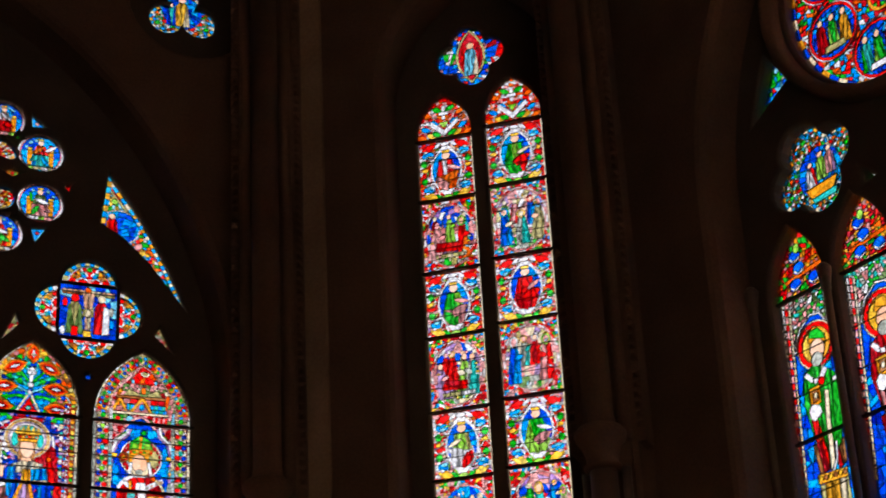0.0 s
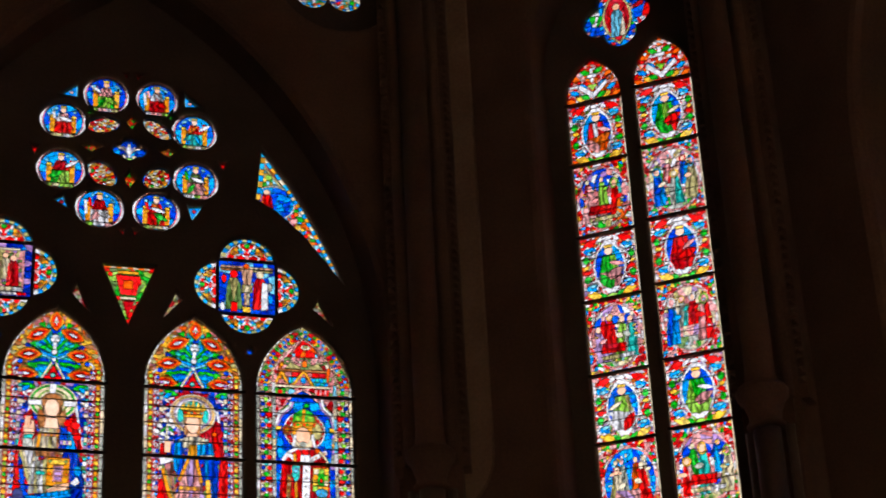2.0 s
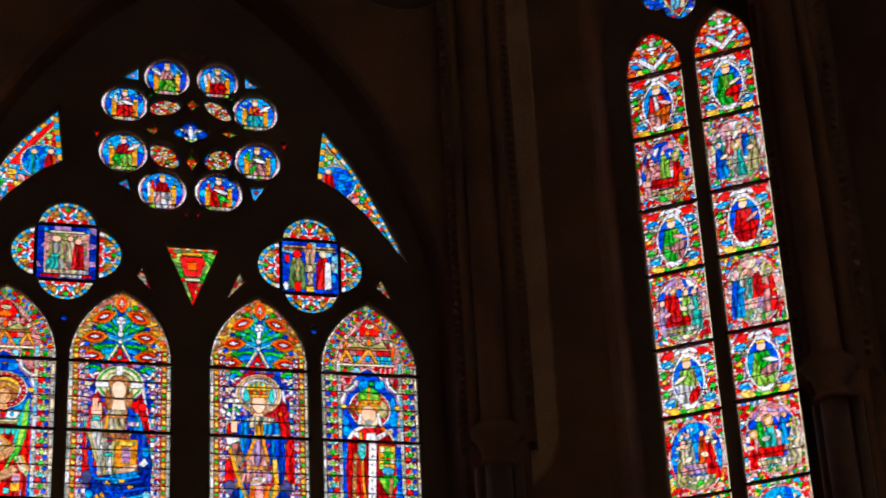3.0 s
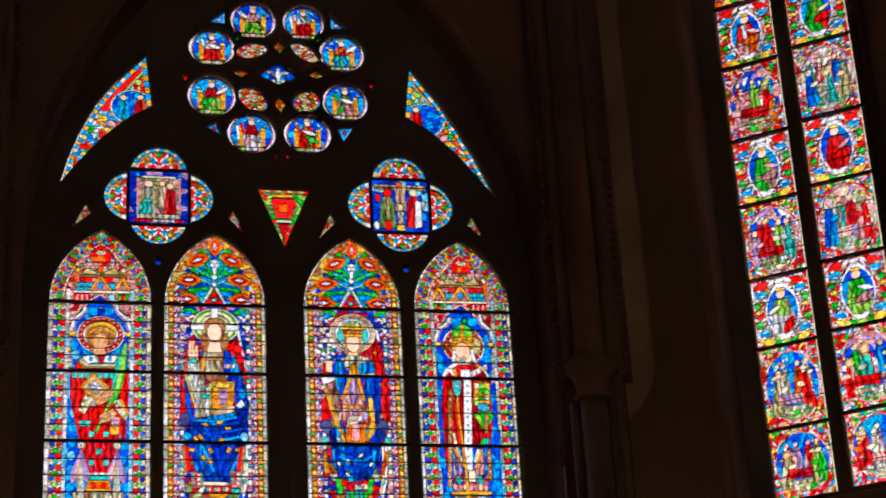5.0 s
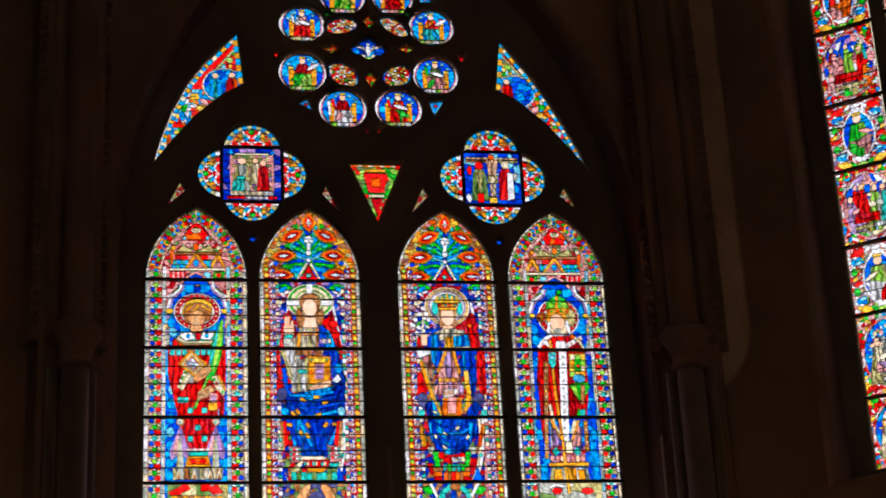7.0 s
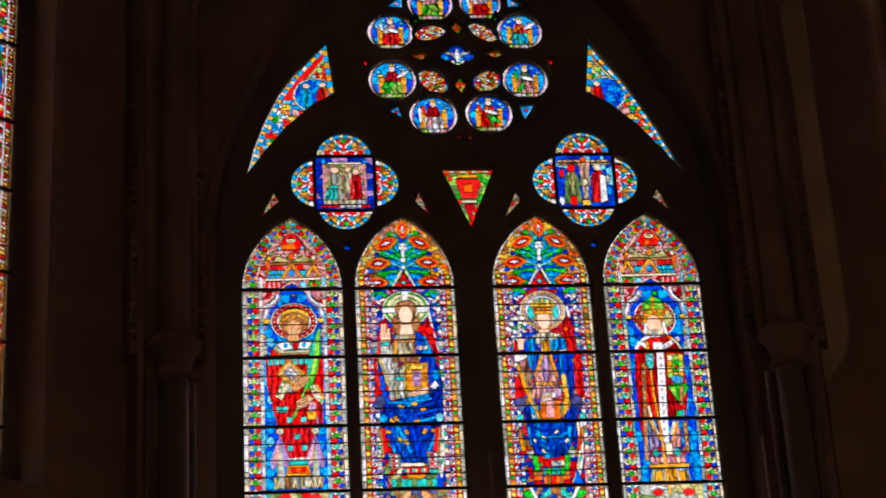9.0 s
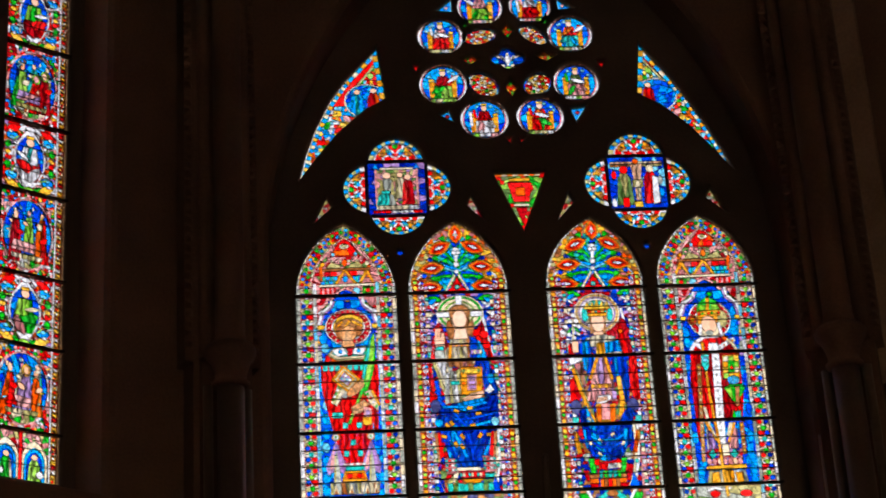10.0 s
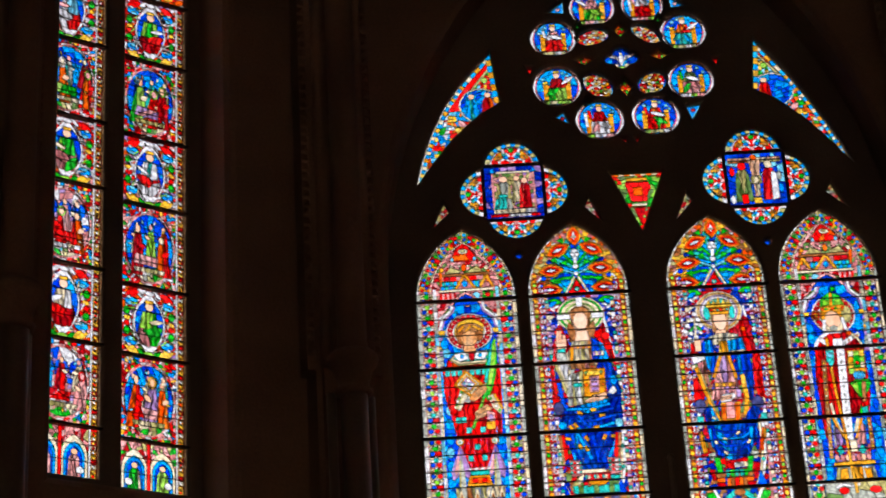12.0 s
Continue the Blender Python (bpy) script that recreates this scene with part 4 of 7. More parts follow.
    g.shards(["grey", "moss", "moss", "olive"], 0.12, rng, 296, 852, 404, 852, 404, 884, 296, 884)
    for pts in ((298, 872, 318, 862, 324, 868, 320, 876, 302, 877), (318, 862, 330, 855, 337, 866, 324, 872), (355, 858, 370, 856, 376, 868, 356, 870), (366, 864, 384, 858, 396, 872, 378, 876)):
        g.poly("red", *pts)
    for i in range(9):
        g.poly(("gold", "brown")[i % 2], 304 + 10 * i, 878, 313 + 10 * i, 878, 313 + 10 * i, 900, 304 + 10 * i, 900)
    thin_bars(c, a, b)


def foliage_head(g, x, y, rng):
    """The spray of pods and leaves that fills a light's head; x, y: the middle of its foot."""
    g.shards(["gold", "rose", "olive", "orange", "brown", "yellow"], 0.05, rng, x - 90, y + 6, x + 90, y + 6, x + 84, y - 60, x, y - 140, x - 84, y - 60)
    g.shards(["blue", "teal", "azure", "blue", "green"], 0.05, rng, x - 26, y - 2, x + 26, y - 2, x + 46, y - 30, x + 40, y - 66, x + 14, y - 100, x - 14, y - 100, x - 40, y - 66, x - 46, y - 30)
    for s in (-1, 1):
        for px, py, col in ((62, -64, "brown"), (70, -48, "olive"), (22, -118, "olive"), (72, -8, "lime"), (76, -28, "gold"), (58, -84, "mauve"), (30, -104, "rose"), (80, -16, "gold"), (34, -92, "white"), (58, -34, "blue"), (46, -62, "navy")):
            g.oval(col, x + s * px, y + py, 5.5, 4.5, 8, 0.003)
        g.line("white", 3, x + s * 62, y - 36, x + s * 70, y - 28, x + s * 64, y - 20)
        for pts, col, w in (((3, -62, 14, -78, 22, -92), "azure", 5), ((6, -52, 24, -62, 36, -66), "teal", 6), ((6, -46, 20, -50, 40, -58), "azure", 5), ((4, -58, 18, -72, 30, -84), "green", 4),
                            ((8, -36, 22, -36, 38, -30), "blue", 7), ((10, -24, 26, -22, 34, -14), "azure", 7), ((10, -32, 24, -32, 40, -28), "green", 5), ((6, -66, 8, -84, 14, -100), "teal", 4)):
            g.line(col, w, *[x + s * v if i % 2 == 0 else y + v for i, v in enumerate(pts)])
        for px, py, t in ((24, -98, 0.7), (38, -64, 0.3), (20, -58, 0.8), (42, -28, 0.1)):
            g.poly("green", x + s * (px + 7), y + py - 1, x + s * (px - 4), y + py - 6, x + s * (px - 6), y + py + 5)
        g.line("sky", 3.5, x + s * 4, y - 40, x + s * 24, y - 48)
        g.oval("white", x + s * 24, y - 47, 3, 3, 8)
        for px, py, t in ((30, -82, -0.45), (44, -47, -0.10), (48, -13, 0.0)):
            for a, b, col in ((25, 13.5, "yellow"), (22.5, 11.4, "orange"), (16, 7.6, "red"), (12, 4.4, "orange"), (10, 2.8, "white")):
                g.eye(x + s * px, y + py, a, b, s * t, col, 0.003 if col != "red" else 0.001)
            g.oval("white", x + s * px, y + py, 2.6, 3.8, 8, 0.002)
        g.line("cream", 3.6, x + s * 3, y - 34, x + s * 16, y - 12, x + s * 24, y + 2)
    for a, b, col in ((21, 13, "yellow"), (19, 11, "orange"), (13, 6.5, "red"), (9, 2.6, "white")):
        g.eye(x, y - 106, a, b, math.pi / 2, col, 0.003 if col != "red" else 0.001)
    g.stroke("cream", x - 5, y - 104, x + 5, y - 104, 2.4, 0.002)
    g.poly("sky", x - 3, y - 62, x + 3, y - 62, x + 9, y - 80, x, y - 84, x - 9, y - 80)
    g.oval("white", x, y - 78, 6, 5, 10)
    g.oval("white", x - 4, y - 73, 4, 4, 8)
    g.oval("white", x + 4, y - 73, 4, 4, 8)
    g.poly("white", x - 3, y - 70, x + 3, y - 70, x + 2, y - 46, x - 2, y - 46)
    g.oval("white", x, y - 52, 5, 5, 9)
    g.oval("white", x, y - 39, 4, 4, 8)
    g.poly("crimson", x, y - 31, x - 19, y + 3, x + 19, y + 3)
    g.poly("red", x, y - 28, x - 6, y - 16, x + 6, y - 16)
    g.oval("red", x - 9, y - 5, 7, 6, 9)
    g.oval("red", x + 9, y - 5, 7, 6, 9)
    g.oval("teal", x, y - 12, 4.5, 4, 9)
    g.oval("cream", x, y - 12, 1.5, 1.4, 6, 0.001)


def throne_ground(g, x, rng):
    """The diapered ground and the white throne posts behind an enthroned figure."""
    g.shards(["navy", "blue", "mauve", "navy", "crimson"], 0.045, rng, x - 58, 500, x + 58, 500, x + 60, 620, x - 60, 620)
    g.shards(["crimson", "navy", "navy", "crimson", "moss", "brown"], 0.055, rng, x - 62, 620, x + 62, 620, x + 64, 900, x - 64, 900)
    for s in (-1, 1):
        g.eye(x + s * 44, 508, 14, 5, s * 0.3, "green")
        g.eye(x + s * 50, 513, 10, 4, s * -0.6, "azure")
        for px, py, t in ((50, 522, 0.8), (43, 518, -0.5), (56, 540, 1.3), (52, 534, 0.2)):
            g.eye(x + s * px, py, 7, 2.6, s * t, "white", 0.003)
        g.oval("cream", x + s * 53, 536, 3, 4, 7)
        g.line("white", 4.5, x + s * 38, 536, x + s * 47, 580, x + s * 56, 620)
        g.line("cream", 4, x + s * 53, 740, x + s * 56, 790, x + s * 50, 830, x + s * 36, 866)
        g.line("white", 4, x + s * 59, 740, x + s * 60, 800, x + s * 53, 838)
        for y in (604, 668, 705, 735, 770, 806, 838):
            g.oval("teal", x + s * (58 - max(0, y - 790) * 0.12), y, 3.4, 3.4, 8)
        g.poly("blue", x + s * 40, 856, x + s * 50, 826, x + s * 62, 856)


def light_blessing(c, a, b):
    rng = random.Random(21)
    g = Sheet(c)
    foliage_head(g, 546, 500, rng)
    arch_border(c, a, b, SPRING, APEX, 0, [])
    throne_ground(g, 550, rng)
    side_borders(c, a, b, FOOT, BARS[0] + 0.04, 1)
    g.cloth(["red", "red", "crimson"], 4, rng, 506, 552, 514, 548, 526, 590, 520, 616, 493, 616)
    g.cloth(["red", "red", "crimson"], 4, rng, 572, 575, 588, 548, 606, 616, 596, 616)
    for x, y in ((577, 570), (590, 574), (594, 592), (508, 562)):
        g.oval("red", x, y, 8, 7, 9)
    for k, col in ((43, "cream"), (39.5, "green"), (35.5, "cream"), (28, "lime"), (25, "cream"), (21, "olive")):
        g.oval(col, 549, 534, k, k * 0.77, 24, 0.003)
    g.poly("white", 542, 503, 553, 503, 552, 524, 543, 524)
    g.poly("white", 507, 532, 530, 532, 530, 541, 507, 541)
    g.poly("white", 568, 532, 588, 532, 588, 541, 568, 541)
    g.cloth(["brown", "flesh", "brown"], 5, rng, 533, 528, 562, 528, 572, 580, 526, 582, lean=0.2)
    g.oval("brown", 548, 534, 19, 15, 14)
    g.eye(531, 564, 20, 7, 1.75, "brown")
    g.eye(567, 562, 18, 6, 1.35, "brown")
    g.poly("flesh", 540, 562, 558, 562, 562, 582, 536, 582)
    g.oval("flesh", 548, 545, 12.5, 17, 14)
    g.cloth(["olive", "cream", "brown", "olive", "cream"], 8, rng, 530, 580, 566, 580, 572, 625, 520, 625, lean=0.05)
    for i in range(7):
        g.poly(("rose", "gold")[i % 2], 533 + 5 * i, 588, 537.4 + 5 * i, 588, 537.4 + 5 * i, 594, 533 + 5 * i, 594, lead=0.002)
    g.cloth(["blue", "azure", "blue", "navy"], 5, rng, 564, 574, 584, 586, 597, 618, 564, 618, lean=0.2)
    for i in range(4):
        g.poly(("mauve", "cream")[i % 2], 566 + 5 * i, 600, 570 + 5 * i, 600, 570 + 5 * i, 608, 566 + 5 * i, 608, lead=0.002)
    g.cloth(["olive", "gold", "cream"], 3, rng, 518, 602, 534, 584, 530, 618, 512, 620, lean=0.3)
    g.poly("grey", 502, 598, 516, 596, 520, 614, 502, 614)
    g.poly("flesh", 501, 578, 520, 574, 520, 594, 504, 594)
    for x, y0 in ((506, 560), (511, 559), (517, 568)):
        g.stroke("flesh", x, y0, x - 1, 582, 4, 0.002)
    g.poly("teal", 504, 593, 518, 592, 518, 599, 504, 599)
    g.cloth(["red", "red"], 2, rng, 490, 618, 494, 618, 500, 690, 489, 690)
    g.poly("red", 490, 672, 500, 676, 498, 692, 490, 692)
    g.cloth(["cream", "white", "grey", "white"], 4, rng, 500, 616, 534, 616, 528, 660, 516, 680, lean=0.3)
    g.line("olive", 5, 499, 620, 516, 672)
    g.line("cream", 3, 504, 622, 520, 668)
    g.cloth(["cream", "grey", "white", "olive"], 7, rng, 518, 640, 548, 632, 548, 692, 516, 696, lean=0.1)
    g.cloth(["brown", "rose", "brown"], 7, rng, 524, 618, 562, 618, 562, 630, 526, 630, lean=0.1)
    g.line("blue", 7, 502, 652, 508, 690, 520, 704)
    g.cloth(["blue", "azure", "navy", "blue"], 5, rng, 582, 618, 598, 622, 612, 672, 610, 706, 590, 706, lean=0.2)
    g.oval("azure", 599, 652, 6, 9, 9)
    g.poly("gold", 547, 631, 585, 631, 583, 680, 546, 680)
    g.poly("yellow", 550, 634, 582, 634, 580, 642, 550, 642, lead=0.002)
    for x, y in ((551, 637), (578, 637), (551, 659), (580, 659), (551, 682)):
        g.oval("orange" if y == 659 else "moss", x, y, 3, 3, 8)
    g.poly("rose", 557, 644, 574, 644, 573, 672, 557, 672)
    for k in range(3):
        g.poly("mauve", 560, 647 + 8 * k, 571, 647 + 8 * k, 571, 653 + 8 * k, 560, 653 + 8 * k, lead=0.002)
    g.poly("teal", 528, 655, 543, 655, 543, 661, 528, 661)
    g.poly("flesh", 547, 690, 560, 678, 585, 673, 586, 680, 574, 690, 556, 693)
    for k in range(3):
        g.stroke("flesh", 549, 690 - 2 * k, 572, 684 - 3 * k, 2.6, 0.002)
    g.poly("white", 587, 674, 598, 662, 604, 672, 596, 678)
    g.cloth(["blue", "navy", "blue", "azure", "navy"], 9, rng, 500, 718, 516, 698, 560, 692, 590, 684, 610, 680, 612, 736, 606, 745, 498, 745, lean=1.4)
    for k, (x0, y0, x1, y1) in enumerate(((512, 700, 590, 694), (508, 712, 596, 702), (520, 722, 600, 714), (530, 735, 596, 728), (516, 708, 548, 740), (528, 704, 560, 742))):
        g.line(("azure", "navy", "blue")[k % 3], 4.5, x0, y0, (x0 + x1) / 2, (y0 + y1) / 2 + 4, x1, y1)
    g.oval("azure", 504, 728, 7, 7, 9)
    g.oval("sky", 604, 728, 7, 8, 9)
    g.oval("slate", 499, 698, 9, 12, 10)
    g.cloth(["blue", "navy", "blue", "azure", "navy", "blue"], 9, rng, 506, 742, 606, 742, 598, 780, 580, 806, 532, 808, 520, 790, lean=0.45)
    for k, (x0, y0, x1, y1) in enumerate(((512, 745, 534, 800), (530, 745, 552, 790), (556, 748, 564, 796), (590, 745, 566, 790), (600, 750, 580, 795))):
        g.line(("navy", "azure", "blue")[k % 3], 5, x0, y0, x1, y1)
    for x, y, t in ((519, 733, 0.9), (527, 729, 1.0), (536, 708, 0.6), (560, 703, 0), (575, 713, -0.3), (564, 734, -0.2), (512, 752, 0.2), (545, 753, 0.9), (533, 767, 1.1), (544, 771, 1.0), (577, 752, -1.0), (593, 751, 0)):
        g.stroke("gold", x - 5 * math.cos(t), y - 5 * math.sin(t), x + 5 * math.cos(t), y + 5 * math.sin(t), 6, 0.003)
    for s in (-1, 1):
        g.poly("brown", 551 + s * 50, 745, 551 + s * 56, 745, 551 + s * 50, 800, 551 + s * 44, 790)
        g.poly("red", 551 + s * 46, 745, 551 + s * 50, 745, 551 + s * 47, 792, 551 + s * 40, 786)
    for x0, x1, y0 in ((511, 531, 790), (579, 600, 788)):
        g.poly("rose", x0, y0, x1, y0 + 2, x1 + 4, y0 + 28, x0 + 4, y0 + 30)
        for i in range(3):
            g.beads(["teal", "red", "white"], 4, x0 + 4, y0 + 6 + 8 * i, x1, y0 + 6 + 8 * i, 2.3, 2.6)
    g.poly("cream", 534, 808, 574, 808, 576, 814, 532, 814)
    g.poly("crimson", 536, 815, 584, 815, 580, 828, 540, 828)
    g.beads(["teal", "cream", "red"], 9, 540, 821, 580, 821, 2.4, 4)
    g.poly("gold", 542, 829, 580, 829, 572, 836, 550, 836)
    g.poly("teal", 582, 820, 602, 820, 596, 828, 584, 828)
    g.eye(526, 828, 16, 5, 0.9, "cream")
    g.eye(520, 834, 14, 4, 1.1, "olive")
    for i in range(9):
        g.poly(("teal", "moss", "teal")[i % 3], 516 + 9 * i, 836 + 3 * (i % 2), 524 + 9 * i, 836, 525 + 9 * i, 850, 516 + 9 * i, 850)
    g.shards(["brown", "moss", "slate", "navy", "brown"], 0.05, rng, 500, 856, 610, 856, 610, 890, 500, 890)
    g.oval("slate", 562, 886, 16, 16, 14)
    g.poly("tan", 524, 884, 536, 862, 549, 856, 549, 866, 540, 886)
    g.poly("tan", 596, 886, 584, 862, 570, 856, 568, 866, 580, 886)
    thin_bars(c, a, b)


def light_queen(c, a, b):
    rng = random.Random(31)
    g = Sheet(c)
    foliage_head(g, 787, 503, rng)
    arch_border(c, a, b, SPRING, APEX, 0, [])
    throne_ground(g, 795, rng)
    side_borders(c, a, b, FOOT, BARS[0] + 0.04, 1)
    g.poly("crimson", 762, 507, 816, 507, 812, 516, 766, 516)
    g.cloth(["red", "red", "crimson", "red"], 3, rng, 832, 552, 842, 560, 852, 622, 826, 612, 812, 578, lean=0.2)
    g.oval("orange", 831, 577, 4, 4, 8)
    g.cloth(["red", "crimson", "red"], 2, rng, 738, 598, 748, 592, 752, 622, 738, 622)
    for k, col in ((42, "cream"), (39, "gold"), (36.5, "cream"), (34, "mauve"), (31.5, "white"), (27, "cream"), (24, "olive")):
        g.oval(col, 791, 543, k, k * 0.87, 24, 0.002)
    g.oval("teal", 770, 546, 6, 13, 12)
    g.oval("teal", 813, 546, 6, 13, 12)
    g.poly("teal", 776, 530, 806, 530, 800, 522, 782, 522)
    g.poly("brown", 778, 548, 806, 548, 806, 580, 778, 580)
    g.poly("flesh", 785, 576, 800, 576, 806, 592, 780, 592)
    g.oval("flesh", 792, 559, 12, 19, 14)
    g.poly("gold", 771, 530, 812, 530, 808, 549, 776, 549)
    for x in (774, 783, 791, 800, 809):
        g.poly("yellow", x, 522 if x != 791 else 516, x - 5, 536, x + 5, 536, lead=0.003)
    g.poly("orange", 774, 538, 810, 538, 808, 544, 776, 544, lead=0.003)
    g.beads(["red", "yellow", "teal"], 6, 778, 541, 806, 541, 2.4, 2.2)
    g.cloth(["cream", "grey", "white"], 6, rng, 768, 588, 786, 582, 806, 582, 822, 586, 824, 600, 768, 604, lean=0.2)
    for x, y in ((748, 546), (743, 556), (754, 556), (735, 566), (758, 566), (748, 570), (731, 576), (741, 580), (757, 578), (749, 586), (738, 590)):
        g.oval("white", x, y, 4.2, 4.4, 8)
    g.stroke("cream", 748, 552, 748, 598, 2.4, 0.002)
    g.eye(742, 572, 8, 2, 0.9, "green")
    g.eye(755, 572, 8, 2, -0.9, "green")
    g.cloth(["blue", "azure", "blue"], 4, rng, 760, 594, 776, 592, 778, 622, 758, 622, lean=0.1)
    g.cloth(["blue", "azure", "navy", "blue"], 5, rng, 802, 596, 828, 592, 836, 622, 804, 622, lean=0.1)
    g.cloth(["gold", "yellow", "brown"], 3, rng, 788, 596, 802, 596, 804, 622, 786, 622, lean=0.05)
    g.poly("flesh", 745, 592, 756, 592, 756, 612, 746, 612)
    g.cloth(["white", "cream", "grey"], 5, rng, 806, 614, 832, 612, 836, 620, 806, 622, lean=0.1)
    g.cloth(["red", "red", "crimson"], 2, rng, 844, 616, 856, 616, 862, 698, 850, 700, 842, 660, lean=0.1)
    g.cloth(["red", "red"], 1, rng, 738, 660, 746, 656, 750, 694, 738, 700)
    g.cloth(["rose", "pink", "rose", "mauve"], 7, rng, 782, 622, 804, 622, 816, 664, 822, 700, 770, 700, 778, 660, lean=0.12)
    g.cloth(["rose", "brown", "rose"], 4, rng, 748, 632, 762, 628, 768, 674, 752, 664)
    g.cloth(["blue", "azure", "blue", "navy"], 4, rng, 762, 616, 788, 616, 776, 660, 764, 640, lean=0.3)
    g.cloth(["blue", "azure", "blue", "navy"], 6, rng, 812, 616, 838, 616, 844, 660, 842, 700, 830, 706, 818, 660, lean=0.15)
    g.poly("white", 737, 622, 760, 618, 762, 626, 742, 634)
    g.line("gold", 5.5, 789, 620, 782, 640, 774, 660)
    g.line("gold", 5.5, 802, 620, 808, 642, 814, 662)
    g.line("gold", 7, 745, 640, 758, 680, 772, 718, 780, 736)
    g.line("olive", 2.5, 750, 642, 764, 684, 776, 720)
    g.line("gold", 8, 824, 656, 830, 700, 826, 728)
    for i in range(6):
        g.poly(("gold", "brown")[i % 2], 776 + 6 * i, 669, 781.5 + 6 * i, 669, 781.5 + 6 * i, 676, 776 + 6 * i, 676, lead=0.002)
    for i in range(5):
        g.line(("pink", "rose")[i % 2], 3, 774 + 9 * i, 680, 770 + 10 * i, 698)
    g.poly("mauve", 812, 676, 820, 684, 820, 696, 812, 696)
    g.poly("white", 783, 700, 788, 690, 808, 688, 811, 694, 800, 702, 786, 704)
    for k in range(3):
        g.stroke("flesh", 784 + k, 700 - 3 * k, 804, 696 - 2 * k, 2.4, 0.002)
    g.poly("gold", 783, 704, 818, 704, 816, 741, 784, 741)
    g.poly("orange", 785, 707, 792, 707, 792, 738, 785, 738, lead=0.002)
    g.poly("orange", 808, 707, 816, 707, 815, 738, 808, 738, lead=0.002)
    g.poly("pink", 793, 703, 807, 703, 807, 732, 793, 732)
    g.beads(["brown", "yellow"], 4, 786, 737, 814, 737, 2.4, 2.4)
    g.oval("slate", 748, 708, 10, 13, 10)
    g.oval("slate", 848, 707, 11, 12, 10)
    g.poly("teal", 741, 726, 752, 726, 752, 738, 741, 738)
    g.poly("teal", 852, 726, 862, 726, 862, 738, 852, 738)
    g.cloth(["blue", "navy", "azure"], 4, rng, 752, 716, 766, 706, 782, 742, 756, 742)
    g.cloth(["blue", "navy", "azure"], 4, rng, 826, 728, 838, 710, 850, 716, 846, 742, 820, 742)
    g.cloth(["navy", "blue", "navy", "blue", "azure"], 9, rng, 756, 742, 846, 742, 842, 770, 826, 800, 800, 806, 776, 800, 762, 778, lean=0.4)
    for k, (y, d) in enumerate(((750, 40), (762, 36), (774, 30), (786, 24))):
        g.line(("navy", "azure", "blue")[k % 3], 4, 800 - d, y - 6, 800 - d * 0.4, y + 6, 800 + d * 0.4, y + 6, 800 + d, y - 6)
    g.cloth(["azure", "blue"], 3, rng, 758, 748, 770, 748, 776, 780, 764, 782)
    g.cloth(["azure", "blue"], 3, rng, 830, 748, 844, 748, 840, 776, 830, 784)
    for x, y, t in ((771, 772, 1.2), (788, 768, 0.6), (810, 758, -0.5), (787, 792, 0.7), (770, 730, 0.6), (828, 774, -0.9)):
        g.stroke("cream", x - 4 * math.cos(t), y - 4 * math.sin(t), x + 4 * math.cos(t), y + 4 * math.sin(t), 4.5, 0.003)
    for s in (-1, 1):
        g.cloth(["brown", "gold", "orange"], 3, rng, 800 + s * 52, 750, 800 + s * 60, 752, 800 + s * 52, 792, 800 + s * 44, 790)
        g.poly("grey", 800 + s * 32, 790, 800 + s * 44, 792, 800 + s * 40, 804, 800 + s * 30, 804)
        g.poly("green", 800 + s * 24, 800, 800 + s * 34, 800, 800 + s * 28, 838, 800 + s * 20, 834)
        g.poly("red", 800 + s * 16, 800, 800 + s * 24, 804, 800 + s * 22, 812, 800 + s * 15, 812)
        for k in range(3):
            g.poly(("brown", "orange", "crimson")[k], 800 + s * 18, 828 + 8 * k, 800 + s * 32, 828 + 8 * k, 800 + s * 31, 835 + 8 * k, 800 + s * 17, 835 + 8 * k)
        g.poly("crimson", 800 + s * 36, 820, 800 + s * 44, 820, 800 + s * 38, 840, 800 + s * 32, 840)
    g.cloth(["red", "cream", "crimson", "white"], 5, rng, 784, 810, 824, 808, 824, 818, 784, 820, lean=0.05)
    for i in range(5):
        g.poly(("teal", "green", "teal")[i % 3], 784 + 8 * i, 822, 791 + 8 * i, 822, 790 + 8 * i, 834, 785 + 8 * i, 834)
        g.poly(("orange", "brown", "red")[i % 3], 786 + 7 * i, 836, 792 + 7 * i, 836, 792 + 7 * i, 850, 786 + 7 * i, 850)
    g.shards(["crimson", "slate", "brown", "navy", "moss"], 0.05, rng, 748, 856, 856, 856, 856, 890, 748, 890)
    for s in (-1, 1):
        g.line("teal", 9, 806 + s * 6, 860, 806 + s * 22, 872, 806 + s * 26, 888)
        g.eye(804 + s * 46, 868, 12, 7, s * 0.5, "green")
        g.line("white", 5, 804 + s * 44, 852, 804 + s * 30, 880)
    g.oval("brown", 806, 862, 10, 6, 10)
    thin_bars(c, a, b)


